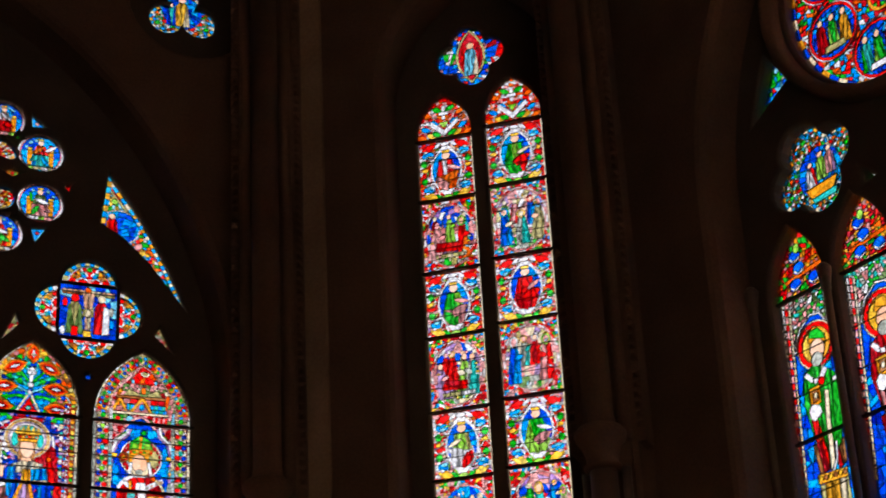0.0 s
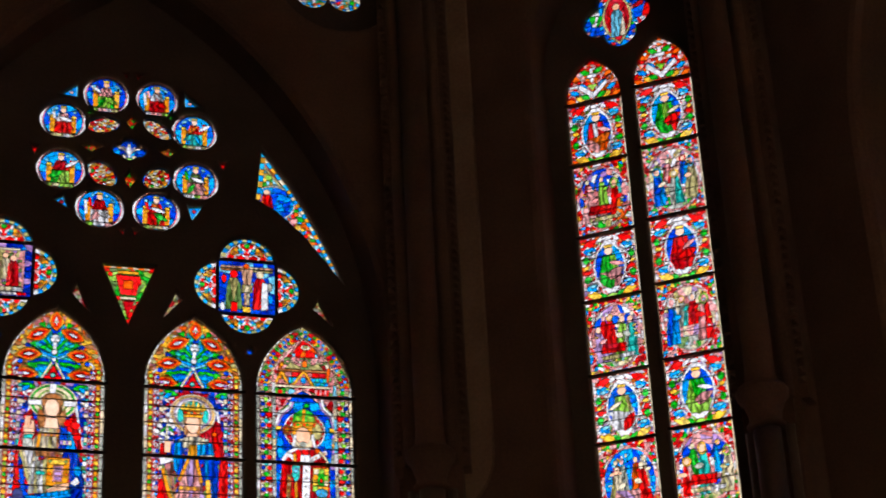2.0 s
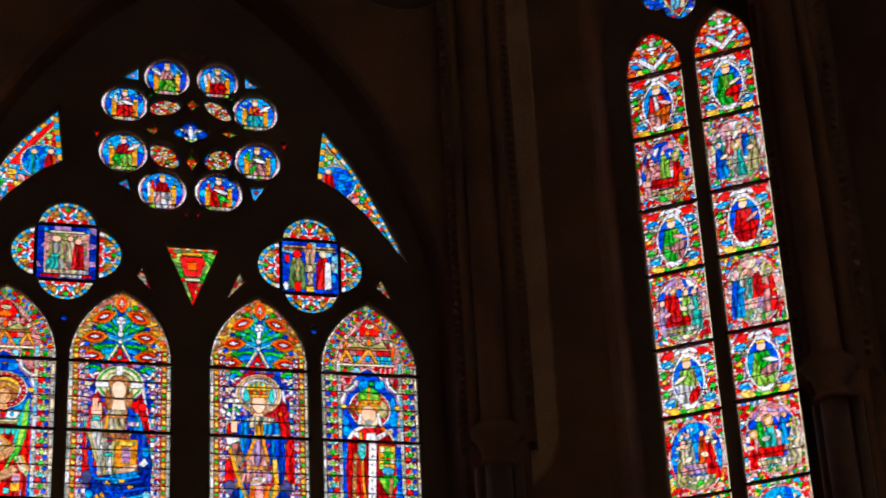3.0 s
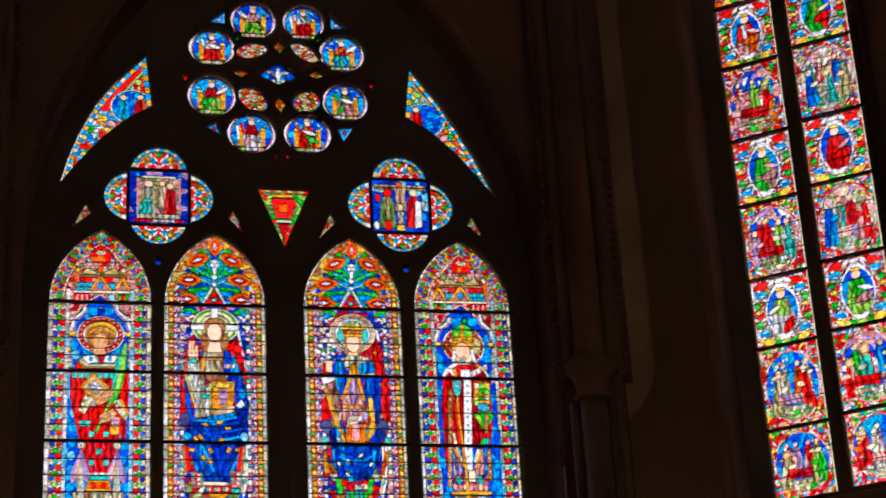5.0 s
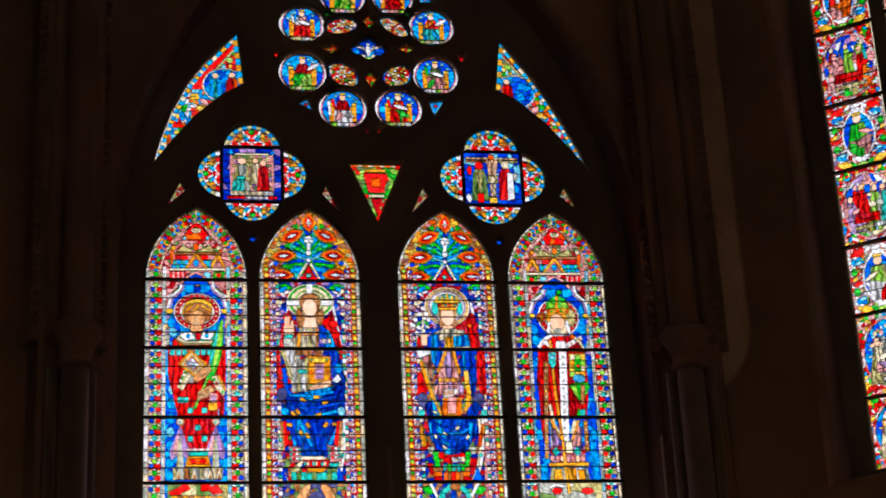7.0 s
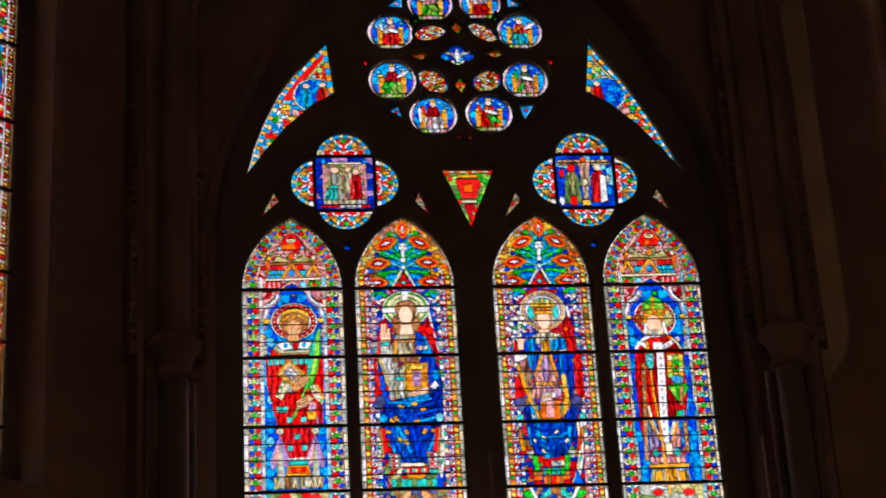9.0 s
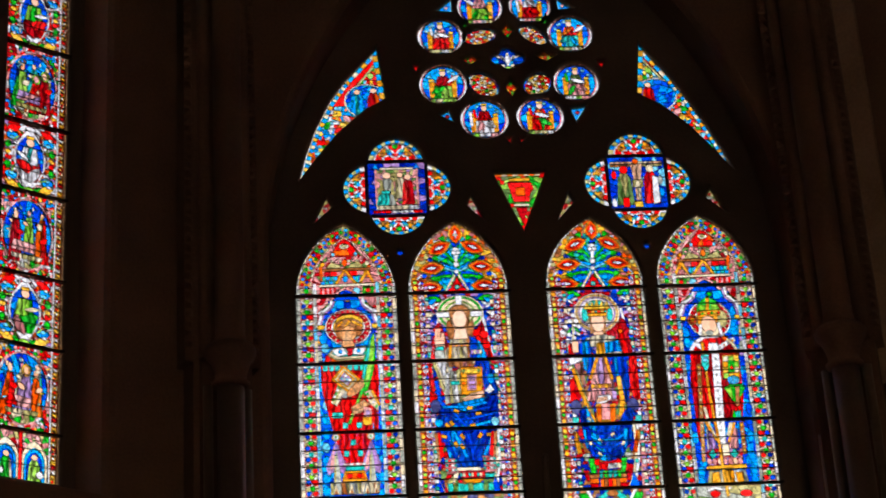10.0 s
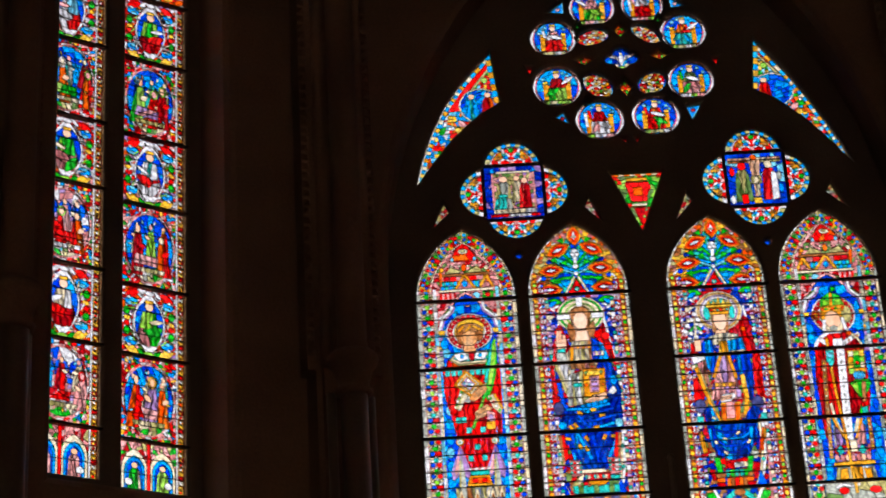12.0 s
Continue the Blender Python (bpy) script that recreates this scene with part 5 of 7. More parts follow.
def light_bishop(c, a, b):
    rng = random.Random(41)
    g = Sheet(c)
    niche(g, 989, 554, rng, "green")
    canopy(g, 981, 476, True, rng)
    arch_border(c, a, b, SPRING, APEX, 0.125, ["olive", "rose", "gold", "crimson", "moss"])
    side_borders(c, a, b, FOOT, BARS[0] + 0.04, 0)
    for x, y in ((946, 585), (948, 602), (1030, 585), (1033, 600), (951, 700), (954, 752), (955, 770), (1050, 720), (1052, 770), (1053, 805), (1055, 830), (960, 800), (964, 830), (963, 845), (1056, 845)):
        g.oval("azure" if y % 4 else "blue", x, y, 6, 10, 9)
    halo(g, 988, 562, 39, 36, "crimson", "cream", "gold")
    g.oval("olive", 1010, 562, 9, 16, 12)
    g.oval("brown", 958, 562, 10, 9, 14)
    g.oval("crimson", 958, 562, 7, 6.4, 12, 0.003)
    g.oval("gold", 958, 562, 4.4, 4, 10)
    g.poly("green", 966, 548, 968, 534, 984, 522, 1000, 530, 1008, 548)
    g.poly("lime", 970, 546, 972, 536, 982, 538, 984, 546)
    g.poly("lime", 990, 546, 992, 536, 1002, 536, 1004, 546)
    g.stroke("gold", 985, 524, 985, 548, 5, 0.003)
    g.poly("gold", 966, 548, 1008, 546, 1006, 556, 968, 558)
    g.beads(["red", "green", "yellow"], 7, 970, 552, 1004, 551, 2.4, 2.4)
    g.oval("cream", 988, 580, 18, 14, 14)
    g.oval("flesh", 986, 571, 14, 16, 14)
    g.oval("grey", 987, 586, 7, 5, 10, 0.002)
    g.poly("white", 974, 592, 1000, 592, 994, 606, 982, 606)
    g.line("white", 5, 1002, 568, 1008, 590, 1020, 600)
    g.line("white", 5, 972, 570, 970, 590)
    g.cloth(["red", "crimson", "red", "red"], 7, rng, 954, 610, 968, 596, 1012, 594, 1028, 604, 1038, 624, 950, 624, lean=0.2)
    g.line("white", 6, 953, 616, 962, 602, 978, 592)
    g.line("white", 8, 1000, 614, 1018, 604, 1030, 598)
    g.line("white", 8, 962, 604, 976, 614)
    g.line("cream", 4, 1012, 594, 1026, 606, 1036, 622)
    g.beads(["grey", "gold"], 4, 1004, 612, 1026, 601, 2, 2)
    g.poly("white", 984, 604, 1000, 604, 1000, 624, 984, 624)
    g.oval("orange", 1012, 596, 5, 4, 8)
    g.cloth(["red", "red", "crimson", "red", "crimson"], 8, rng, 952, 624, 992, 620, 994, 742, 958, 742, 950, 668, lean=0.08)
    g.cloth(["red", "crimson", "red"], 5, rng, 1002, 620, 1036, 624, 1042, 700, 1038, 742, 1002, 742, lean=0.08)
    g.cloth(["crimson", "red"], 2, rng, 956, 742, 966, 742, 966, 790, 960, 770)
    g.line("cream", 5, 973, 716, 980, 748, 994, 778)
    g.line("gold", 4, 974, 740, 984, 764, 1000, 784)
    g.line("gold", 4, 1024, 744, 1018, 764, 1012, 780)
    g.line("cream", 6, 1018, 744, 1012, 768)
    g.cloth(["mauve", "pink", "mauve", "white"], 4, rng, 974, 752, 984, 762, 994, 792, 974, 792, lean=0.05)
    g.cloth(["mauve", "pink", "mauve"], 4, rng, 1014, 780, 1024, 752, 1030, 758, 1030, 792, 1012, 792, lean=0.05)
    g.shards(["crimson", "rose", "mauve", "navy"], 0.03, rng, 973, 790, 1036, 790, 1036, 824, 973, 824)
    for x in (984, 1022):
        g.poly("teal", x, 790, x + 7, 799, x, 808, x - 7, 799)
    g.beads(["pink", "rose", "flesh"], 7, 978, 812, 1032, 812, 4, 6)
    for x0, y0, x1, y1 in ((966, 640, 968, 812), (1036, 744, 1040, 800)):
        n = int((y1 - y0) / 11)
        g.stroke("brown", x0, y0, x1, y1, 7)
        g.beads(["yellow", "cream"], n, x0, y0 + 6, x1, y1 - 6, 2, 2.4)
    g.poly("gold", 972, 820, 1042, 818, 1042, 826, 972, 827)
    g.cloth(["cream", "olive", "white", "gold", "grey"], 9, rng, 976, 828, 1040, 828, 1046, 852, 972, 852, lean=0.2)
    g.poly("gold", 982, 832, 994, 830, 996, 848, 982, 850)
    g.poly("gold", 1022, 832, 1034, 832, 1036, 848, 1026, 850)
    g.poly("white", 989, 618, 1002, 618, 1008, 782, 994, 782)
    for k in range(11):
        g.oval("grey", 995.5 + 0.45 * k, 632 + 14 * k, 1.8, 2.2, 6, 0.002)
    g.poly("cream", 1001, 782, 1012, 782, 1014, 802, 1002, 802)
    g.line("gold", 4.5, 973, 602, 982, 690, 996, 780, 1006, 872)
    g.poly("teal", 970, 624, 984, 624, 984, 644, 978, 654, 971, 642)
    g.oval("sky", 977, 632, 5, 5, 8)
    g.poly("yellow", 1007, 626, 1036, 626, 1036, 668, 1008, 668)
    for i in range(3):
        for j in range(4):
            g.poly(("cream", "gold", "yellow", "lime")[(i * 3 + j) % 4], 1009 + 9 * i, 628 + 10 * j, 1017 + 9 * i, 628 + 10 * j, 1017 + 9 * i, 637 + 10 * j, 1009 + 9 * i, 637 + 10 * j, lead=0.002)
    g.poly("green", 1017, 636, 1028, 636, 1028, 656, 1017, 656)
    g.oval("red", 1023, 648, 3, 3, 8)
    g.oval("sky", 1025, 670, 11, 8, 12)
    for k in range(4):
        g.stroke("azure", 1018 + 4.5 * k, 664, 1018 + 4.5 * k, 676, 2.6, 0.002)
    g.poly("green", 1008, 684, 1018, 678, 1040, 678, 1044, 686, 1036, 694, 1030, 712, 1020, 704)
    g.poly("lime", 1010, 686, 1020, 682, 1024, 704, 1018, 700)
    g.poly("brown", 1028, 682, 1035, 682, 1034, 716, 1028, 716)
    g.poly("teal", 1024, 726, 1036, 724, 1036, 740, 1024, 740)
    g.poly("green", 1020, 742, 1024, 720, 1028, 740)
    g.shards(["grey", "olive", "moss", "grey"], 0.12, rng, 955, 855, 1066, 855, 1066, 890, 955, 890)
    g.oval("red", 986, 869, 9, 6, 10)
    g.oval("red", 1040, 869, 11, 6, 10)
    g.line("white", 4, 972, 864, 984, 858, 1000, 862, 1014, 858)
    g.line("gold", 5, 1005, 850, 1008, 874)
    thin_bars(c, a, b)


def light_panels(a, b, bars, foot, spring, apex, draw):
    """One light: a panel between each two bars and the pointed head."""
    made = []
    lv = [foot] + sorted(bars)
    for z0, z1 in zip(lv, lv[1:]):
        made.append(Cutter(rect(a - 0.012, b + 0.012, z0, z1), "rose", 0.006, 0.5))
    made.append(Cutter(arch(a - 0.012, b + 0.012, lv[-1], spring, apex + 0.015, 8), "rose", 0.006, 0.5))
    for c in made:
        draw(c, a, b)
    return made


def enthroned(c, x, z, r, robe, over, throne, rng):
    """A roundel with a seated figure on a throne."""
    for k, col in ((1.12, "white"), (0.935, "pink"), (0.90, "red"), (0.875, "blue")):
        ell(c, x, z, r * k, r * k, col, 26, 0.001)
    c.shards(ring(x, z, r * 0.87, n=16), ["blue", "azure", "blue", "azure", "azure"], r * 0.42, rng, 0.002)
    c.put(rect(x - r * 0.55, x + r * 0.55, z - r * 0.62, z + r * 0.08), throne, 0.004)
    for s in (-1, 1):
        c.put(rect(x + s * r * 0.48 - r * 0.1, x + s * r * 0.48 + r * 0.1, z - r * 0.6, z + r * 0.2), "gold", 0.003)
        ell(c, x + s * r * 0.48, z + r * 0.22, r * 0.12, r * 0.08, "yellow", 8, 0.003)
    folds(c, [(x - r * 0.4, z - r * 0.64), (x + r * 0.4, z - r * 0.64), (x + r * 0.36, z - r * 0.02), (x - r * 0.36, z - r * 0.02)], robe, 4, rng)
    folds(c, [(x - r * 0.34, z - r * 0.05), (x + r * 0.34, z - r * 0.05), (x + r * 0.2, z + r * 0.42), (x - r * 0.2, z + r * 0.42)], over, 3, rng)
    s = rng.choice((-1, 1))
    c.put([(x + s * r * 0.3, z + r * 0.05), (x + s * r * 0.42, z + r * 0.1), (x + s * r * 0.5, z + r * 0.5), (x + s * r * 0.38, z + r * 0.5)], over[0], 0.003)
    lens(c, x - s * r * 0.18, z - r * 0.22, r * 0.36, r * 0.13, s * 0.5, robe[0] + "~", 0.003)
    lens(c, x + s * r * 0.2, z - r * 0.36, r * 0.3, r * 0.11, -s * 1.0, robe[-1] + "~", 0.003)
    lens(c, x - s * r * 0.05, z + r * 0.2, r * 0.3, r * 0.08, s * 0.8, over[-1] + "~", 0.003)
    kind = rng.randrange(3)
    if kind == 0:
        c.put([(x + s * r * 0.48, z - r * 0.3), (x + s * r * 0.6, z - r * 0.3), (x + s * r * 0.66, z + r * 0.4), (x + s * r * 0.54, z + r * 0.4)], "white", 0.003)
    elif kind == 1:
        lens(c, x + s * r * 0.45, z + r * 0.3, r * 0.34, r * 0.09, s * 0.6, "white", 0.003)
    else:
        lens(c, x - s * r * 0.1, z + r * 0.1, r * 0.36, r * 0.1, s * 0.3, "white", 0.003)
    for k in range(5):
        t = rng.uniform(0.4, 2.7)
        ell(c, x + r * 0.7 * math.cos(t), z + r * 0.7 * math.sin(t), r * 0.075, r * 0.075, "sky", 7, 0.003)
    ell(c, x, z + r * 0.56, r * 0.13, r * 0.16, "flesh", 8, 0.003)
    c.put(rect(x - r * 0.13, x + r * 0.13, z + r * 0.68, z + r * 0.78), "yellow", 0.003)
    folds(c, [(x - r * 0.55, z - r * 0.82), (x + r * 0.55, z - r * 0.82), (x + r * 0.5, z - r * 0.64), (x - r * 0.5, z - r * 0.64)], ["lime", "white", "olive", "pink"], 4, rng)


def dashes(c, pts, width, colours, side=1):
    """A border of short dashes along a line of points."""
    for k, ((x0, z0), (x1, z1)) in enumerate(zip(pts, pts[1:])):
        d = math.hypot(x1 - x0, z1 - z0) or 1e-6
        nx, nz = -(z1 - z0) / d * width * side, (x1 - x0) / d * width * side
        c.put([(x0, z0), (x1, z1), (x1 + nx, z1 + nz), (x0 + nx, z0 + nz)], colours[k % len(colours)], 0.002)


def foliage(c, p, rng, colours=("red", "white", "yellow", "green", "azure", "red", "white"), size=0.035):
    c.shards(p, list(colours), size, rng, 0.003)


def lobe(c, x, z, r, turn, rng):
    """One foil of a quatrefoil: a dashed rim round scrollwork."""
    foliage(c, ring(x, z, r, n=12), rng, ("red", "orange", "azure", "red", "white", "green", "teal"), 0.038)
    for i in range(-3, 4):
        a = turn + i * 0.42
        for k, col in ((0.66, ("orange", "white", "azure")[i % 3]), (0.36, ("white", "teal", "gold")[i % 3])):
            ell(c, x + r * k * math.cos(a), z + r * k * math.sin(a), 0.021, 0.019, col, 8, 0.003)
    for i in range(-4, 5):
        a = turn + i * 0.34
        lens(c, x + r * 0.52 * math.cos(a), z + r * 0.52 * math.sin(a), 0.03, 0.008, a + (0.9 if i % 2 else -0.9), ("white", "yellow", "lime", "sky")[i % 4], 0.002)
    ell(c, x + r * 0.55 * math.cos(turn), z + r * 0.55 * math.sin(turn), 0.026, 0.026, "green", 8, 0.003)
    n = 22
    rim = [(x + r * 1.06 * math.cos(math.tau * i / n), z + r * 1.06 * math.sin(math.tau * i / n)) for i in range(n + 1)]
    dashes(c, rim, 0.016, ["white", "cream"])
    rim = [(x + r * 0.98 * math.cos(math.tau * i / n), z + r * 0.98 * math.sin(math.tau * i / n)) for i in range(n + 1)]
    dashes(c, rim, 0.03, ["azure", "cream", "azure", "gold"])


def scroll_lobe(outline, mx, mz, dx, dz, half, sag, rng):
    """One lobe of a quatrefoil over its chord's middle (mx, mz): a dashed rim round red ground with gold, white and blue scrolls."""
    def at(u, v):
        return mx + dx * v * sag - dz * u * half, mz + dz * v * sag + dx * u * half

    c = Cutter(outline, "white", 0.0)
    p = ccw(outline)[0]
    far = [q for q in p if (q[0] - mx) * dx + (q[1] - mz) * dz > 0.004]
    ox, oz = at(0, 0)
    far.sort(key=lambda q: math.atan2(-(q[0] - ox) * dz + (q[1] - oz) * dx, (q[0] - ox) * dx + (q[1] - oz) * dz))
    inner = [(ox + (x - ox) * 0.78, oz + (z - oz) * 0.78) for x, z in far]
    mid = [(ox + (x - ox) * 0.95, oz + (z - oz) * 0.95) for x, z in far]
    for k in range(len(mid) - 1):
        c.put([mid[k], mid[k + 1], inner[k + 1], inner[k]], ("azure", "olive")[k % 2], 0.003)
    c.put([(ox + (x - ox) * 0.75, oz + (z - oz) * 0.75) for x, z in p], "white", 0.003)
    c.put([(ox + (x - ox) * 0.71, oz + (z - oz) * 0.71) for x, z in p], "red", 0.002)
    for s in (-1, 1):
        for u, v, r, col in ((0.50, 0.26, 0.036, "gold"), (0.40, 0.46, 0.026, "gold"), (0.52, 0.28, 0.016, "brown"), (0.22, 0.30, 0.024, "azure"), (0.28, 0.46, 0.020, "teal"), (0.60, 0.10, 0.020, "red")):
            ell(c, *at(s * u, v), r, r, col, 9, 0.003)
        for u, v, a, w in ((0.12, 0.42, 0.6, 0.034), (0.34, 0.20, 1.9, 0.03), (0.30, 0.60, 0.3, 0.03), (0.10, 0.16, 1.2, 0.036), (0.46, 0.06, 0.2, 0.026)):
            x, z = at(s * u, v)
            lens(c, x, z, w, 0.011, math.atan2(dz, dx) + s * a, "white", 0.002)
    ell(c, *at(0, 0.10), 0.022, 0.022, "pink", 8, 0.002)
    ell(c, *at(0, 0.66), 0.030, 0.030, "white", 8, 0.002)
    ell(c, *at(0, 0.64), 0.026, 0.024, "green", 8, 0.002)
    return c


def robed(c, x, z, w, h, colours, rng, head="flesh"):
    """A plain robed shape with a blank oval above it."""
    folds(c, [(x - w / 2, z), (x + w / 2, z), (x + w * 0.38, z + h * 0.7), (x + w * 0.2, z + h * 0.82), (x - w * 0.2, z + h * 0.82), (x - w * 0.38, z + h * 0.7)], colours, 3, rng)
    ell(c, x, z + h * 0.91, w * 0.24, h * 0.105, head, 8, 0.003)


def quatrefoil(cx, cz, scene_no):
    rng = random.Random(60 + scene_no)
    made = []
    g = 0.022
    boxes = (rect(cx - QW, cx + QW, cz + QH + g, cz + 1), rect(cx - QW, cx + QW, cz - 1, cz - QH - g), rect(cx + QW + g, cx + 1, cz - QH, cz + QH), rect(cx - 1, cx - QW - g, cz - QH, cz + QH))
    for p, cut_box, (dx, dz), sag in zip(quatrefoil_lobes(cx, cz), boxes, ((0, 1), (0, -1), (1, 0), (-1, 0)), (0.216, 0.179, 0.196, 0.196)):
        p = within(ccw(grown(ccw(p)[0], 0.008))[0], cut_box)
        made.append(scroll_lobe(p, cx + dx * (QW + g), cz + dz * (QH + g), dx, dz, 0.235, sag, rng))
    e = 0.256
    c = Cutter(rect(cx - QW - g - 0.002, cx + QW + g + 0.002, cz - QH - g - 0.002, cz + QH + g + 0.002), "blue", g + 0.014)
    c.shards(rect(cx - e, cx + e, cz - e, cz + e), ["blue", "navy", "navy", "mauve"] if scene_no == 1 else ["blue", "navy", "blue", "sky"], 0.07, rng, 0.004)
    if scene_no == 1:
        c.put(rect(cx - 0.15, cx + 0.15, cz + 0.15, cz + 0.21), "cream", 0.004)
        c.shards(rect(cx - 0.18, cx + 0.18, cz - 0.20, cz + 0.19), ["rose", "moss", "pink", "mauve", "olive"], 0.045, rng, 0.003)
        for s in (-1, 1):
            c.put(rect(cx + s * 0.185 - 0.009, cx + s * 0.185 + 0.009, cz - 0.18, cz + 0.2), "rose", 0.004)
            c.put([(cx + s * 0.16, cz + 0.2), (cx + s * 0.21, cz + 0.2), (cx + s * 0.185, cz + 0.25)], "azure", 0.003)
        robed(c, cx - 0.09, cz - 0.16, 0.16, 0.32, ["olive", "grey", "moss", "cream"], rng)
        robed(c, cx - 0.10, cz - 0.18, 0.18, 0.16, ["teal", "sky", "grey"], rng, "teal")
        robed(c, cx + 0.03, cz - 0.10, 0.11, 0.26, ["olive", "cream", "grey"], rng)
        robed(c, cx + 0.10, cz - 0.16, 0.12, 0.30, ["red", "crimson", "red"], rng)
        folds(c, rect(cx - 0.19, cx + 0.19, cz - 0.21, cz - 0.165), ["white", "cream"], 5, rng)
        folds(c, rect(cx - 0.22, cx + 0.22, cz - 0.245, cz - 0.215), ["red", "white"], 5, rng)
    else:
        folds(c, rect(cx - 0.24, cx + 0.24, cz + 0.16, cz + 0.185), ["brown", "olive"], 3, rng)
        folds(c, rect(cx - 0.24, cx + 0.24, cz + 0.19, cz + 0.215), ["flesh", "cream"], 4, rng)
        robed(c, cx - 0.12, cz - 0.225, 0.16, 0.39, ["olive", "cream", "olive", "moss"], rng, "red")
        robed(c, cx + 0.12, cz - 0.215, 0.15, 0.39, ["red", "red", "crimson"], rng, "cream")
        c.put([(cx + 0.13, cz - 0.22), (cx + 0.19, cz - 0.2), (cx + 0.19, cz + 0.05), (cx + 0.14, cz + 0.07)], "white", 0.004)
        folds(c, [(cx - 0.035, cz + 0.02), (cx + 0.035, cz + 0.02), (cx + 0.055, cz + 0.19), (cx - 0.055, cz + 0.19)], ["cream", "flesh"], 2, rng)
        folds(c, rect(cx - 0.05, cx + 0.05, cz - 0.05, cz + 0.03), ["olive", "cream"], 3, rng)
        folds(c, rect(cx - 0.028, cx + 0.028, cz - 0.18, cz - 0.05), ["cream", "flesh"], 2, rng)
        ell(c, cx - 0.005, cz + 0.215, 0.028, 0.028, "orange", 8)
        c.put(rect(cx - 0.04, cx + 0.03, cz - 0.245, cz - 0.19), "yellow", 0.004)
        c.put(rect(cx - 0.145, cx - 0.09, cz - 0.245, cz - 0.15), "red", 0.003)
        for dx, dz, col in ((0.21, 0.02, "grey"), (0.215, -0.1, "azure"), (-0.21, 0.08, "red"), (-0.225, -0.2, "white")):
            ell(c, cx + dx, cz + dz, 0.022, 0.045, col, 8)
    made.append(c)
    return made


cut = []
for (a, b), draw in zip(LIGHTS, (light_deacon, light_blessing, light_queen, light_bishop)):
    cut += light_panels(a, b, BARS, FOOT, SPRING, APEX, draw)
robes = [(["teal", "azure"], ["red", "orange"], "orange"), (["red", "crimson"], ["pink", "white"], "orange"), (["lime", "green"], ["mauve", "pink"], "gold"), (["red", "red"], ["white", "pink"], "gold"),
         (["green", "lime"], ["red", "crimson"], "orange"), (["white", "pink"], ["red", "crimson"], "gold"), (["green", "red"], ["red", "orange"], "gold"), (["rose", "pink", "green"], ["green", "moss"], "orange")]
for k, ((x, z, rx, rz), (robe, over, throne)) in enumerate(zip(LOBES, robes)):
    c = Cutter(ring(x, z, rx + 0.012, rz + 0.012, n=24), "blue", 0.002)
    enthroned(c, x, z, (rx + rz) / 2, robe, over, throne, random.Random(80 + k))
    cut.append(c)
for k, (x, z, rx, rz, turn) in enumerate(PETALS):
    rng = random.Random(90 + k)
    c = Cutter(oval(x, z, rx + 0.012, rz + 0.012, turn), "blue", 0.002)
    dashes(c, oval(x, z, rx + 0.004, rz + 0.004, turn, 16) + oval(x, z, rx + 0.004, rz + 0.004, turn, 16)[:1], 0.016, ["sky", "azure", "blue", "mauve"])
    c.shards(oval(x, z, rx - 0.014, rz - 0.014, turn, 14), ["gold", "olive", "crimson", "cream", "red"], 0.04, rng, 0.002)
    for i in range(19):
        t, q = 2.4 * i, math.sqrt((i + 0.5) / 19) * 0.86
        px, pz = (rx - 0.018) * q * math.cos(t), (rz - 0.018) * q * math.sin(t)
        ell(c, x + px * math.cos(turn) - pz * math.sin(turn), z + px * math.sin(turn) + pz * math.cos(turn), 0.016, 0.014, ("white", "yellow", "red", "gold", "white", "green" if k > 1 else "sky", "cream")[i % 7], 7, 0.003)
    cut.append(c)
c = Cutter(oval(*DOVE, 0.165, 0.125), "blue", 0.0)
c.shards(oval(*DOVE, 0.165, 0.125), ["blue", "azure", "blue", "navy"], 0.06, random.Random(7), 0.002)
for s in (-1, 1):
    for k in range(4):
        lens(c, DOVE[0] + s * (0.04 + 0.016 * k), DOVE[1] + 0.006 + 0.006 * k, 0.046, 0.010, s * (1.15 - 0.28 * k), "white", 0.002)
    ell(c, DOVE[0] + s * 0.05, DOVE[1] - 0.07, 0.026, 0.020, "cream", 8, 0.002)
lens(c, DOVE[0], DOVE[1] - 0.005, 0.075, 0.022, math.pi / 2, "white", 0.003)
ell(c, DOVE[0], DOVE[1] + 0.055, 0.014, 0.016, "cream", 8, 0.002)
ell(c, DOVE[0], DOVE[1] - 0.095, 0.034, 0.018, "lime", 8, 0.002)
cut.append(c)
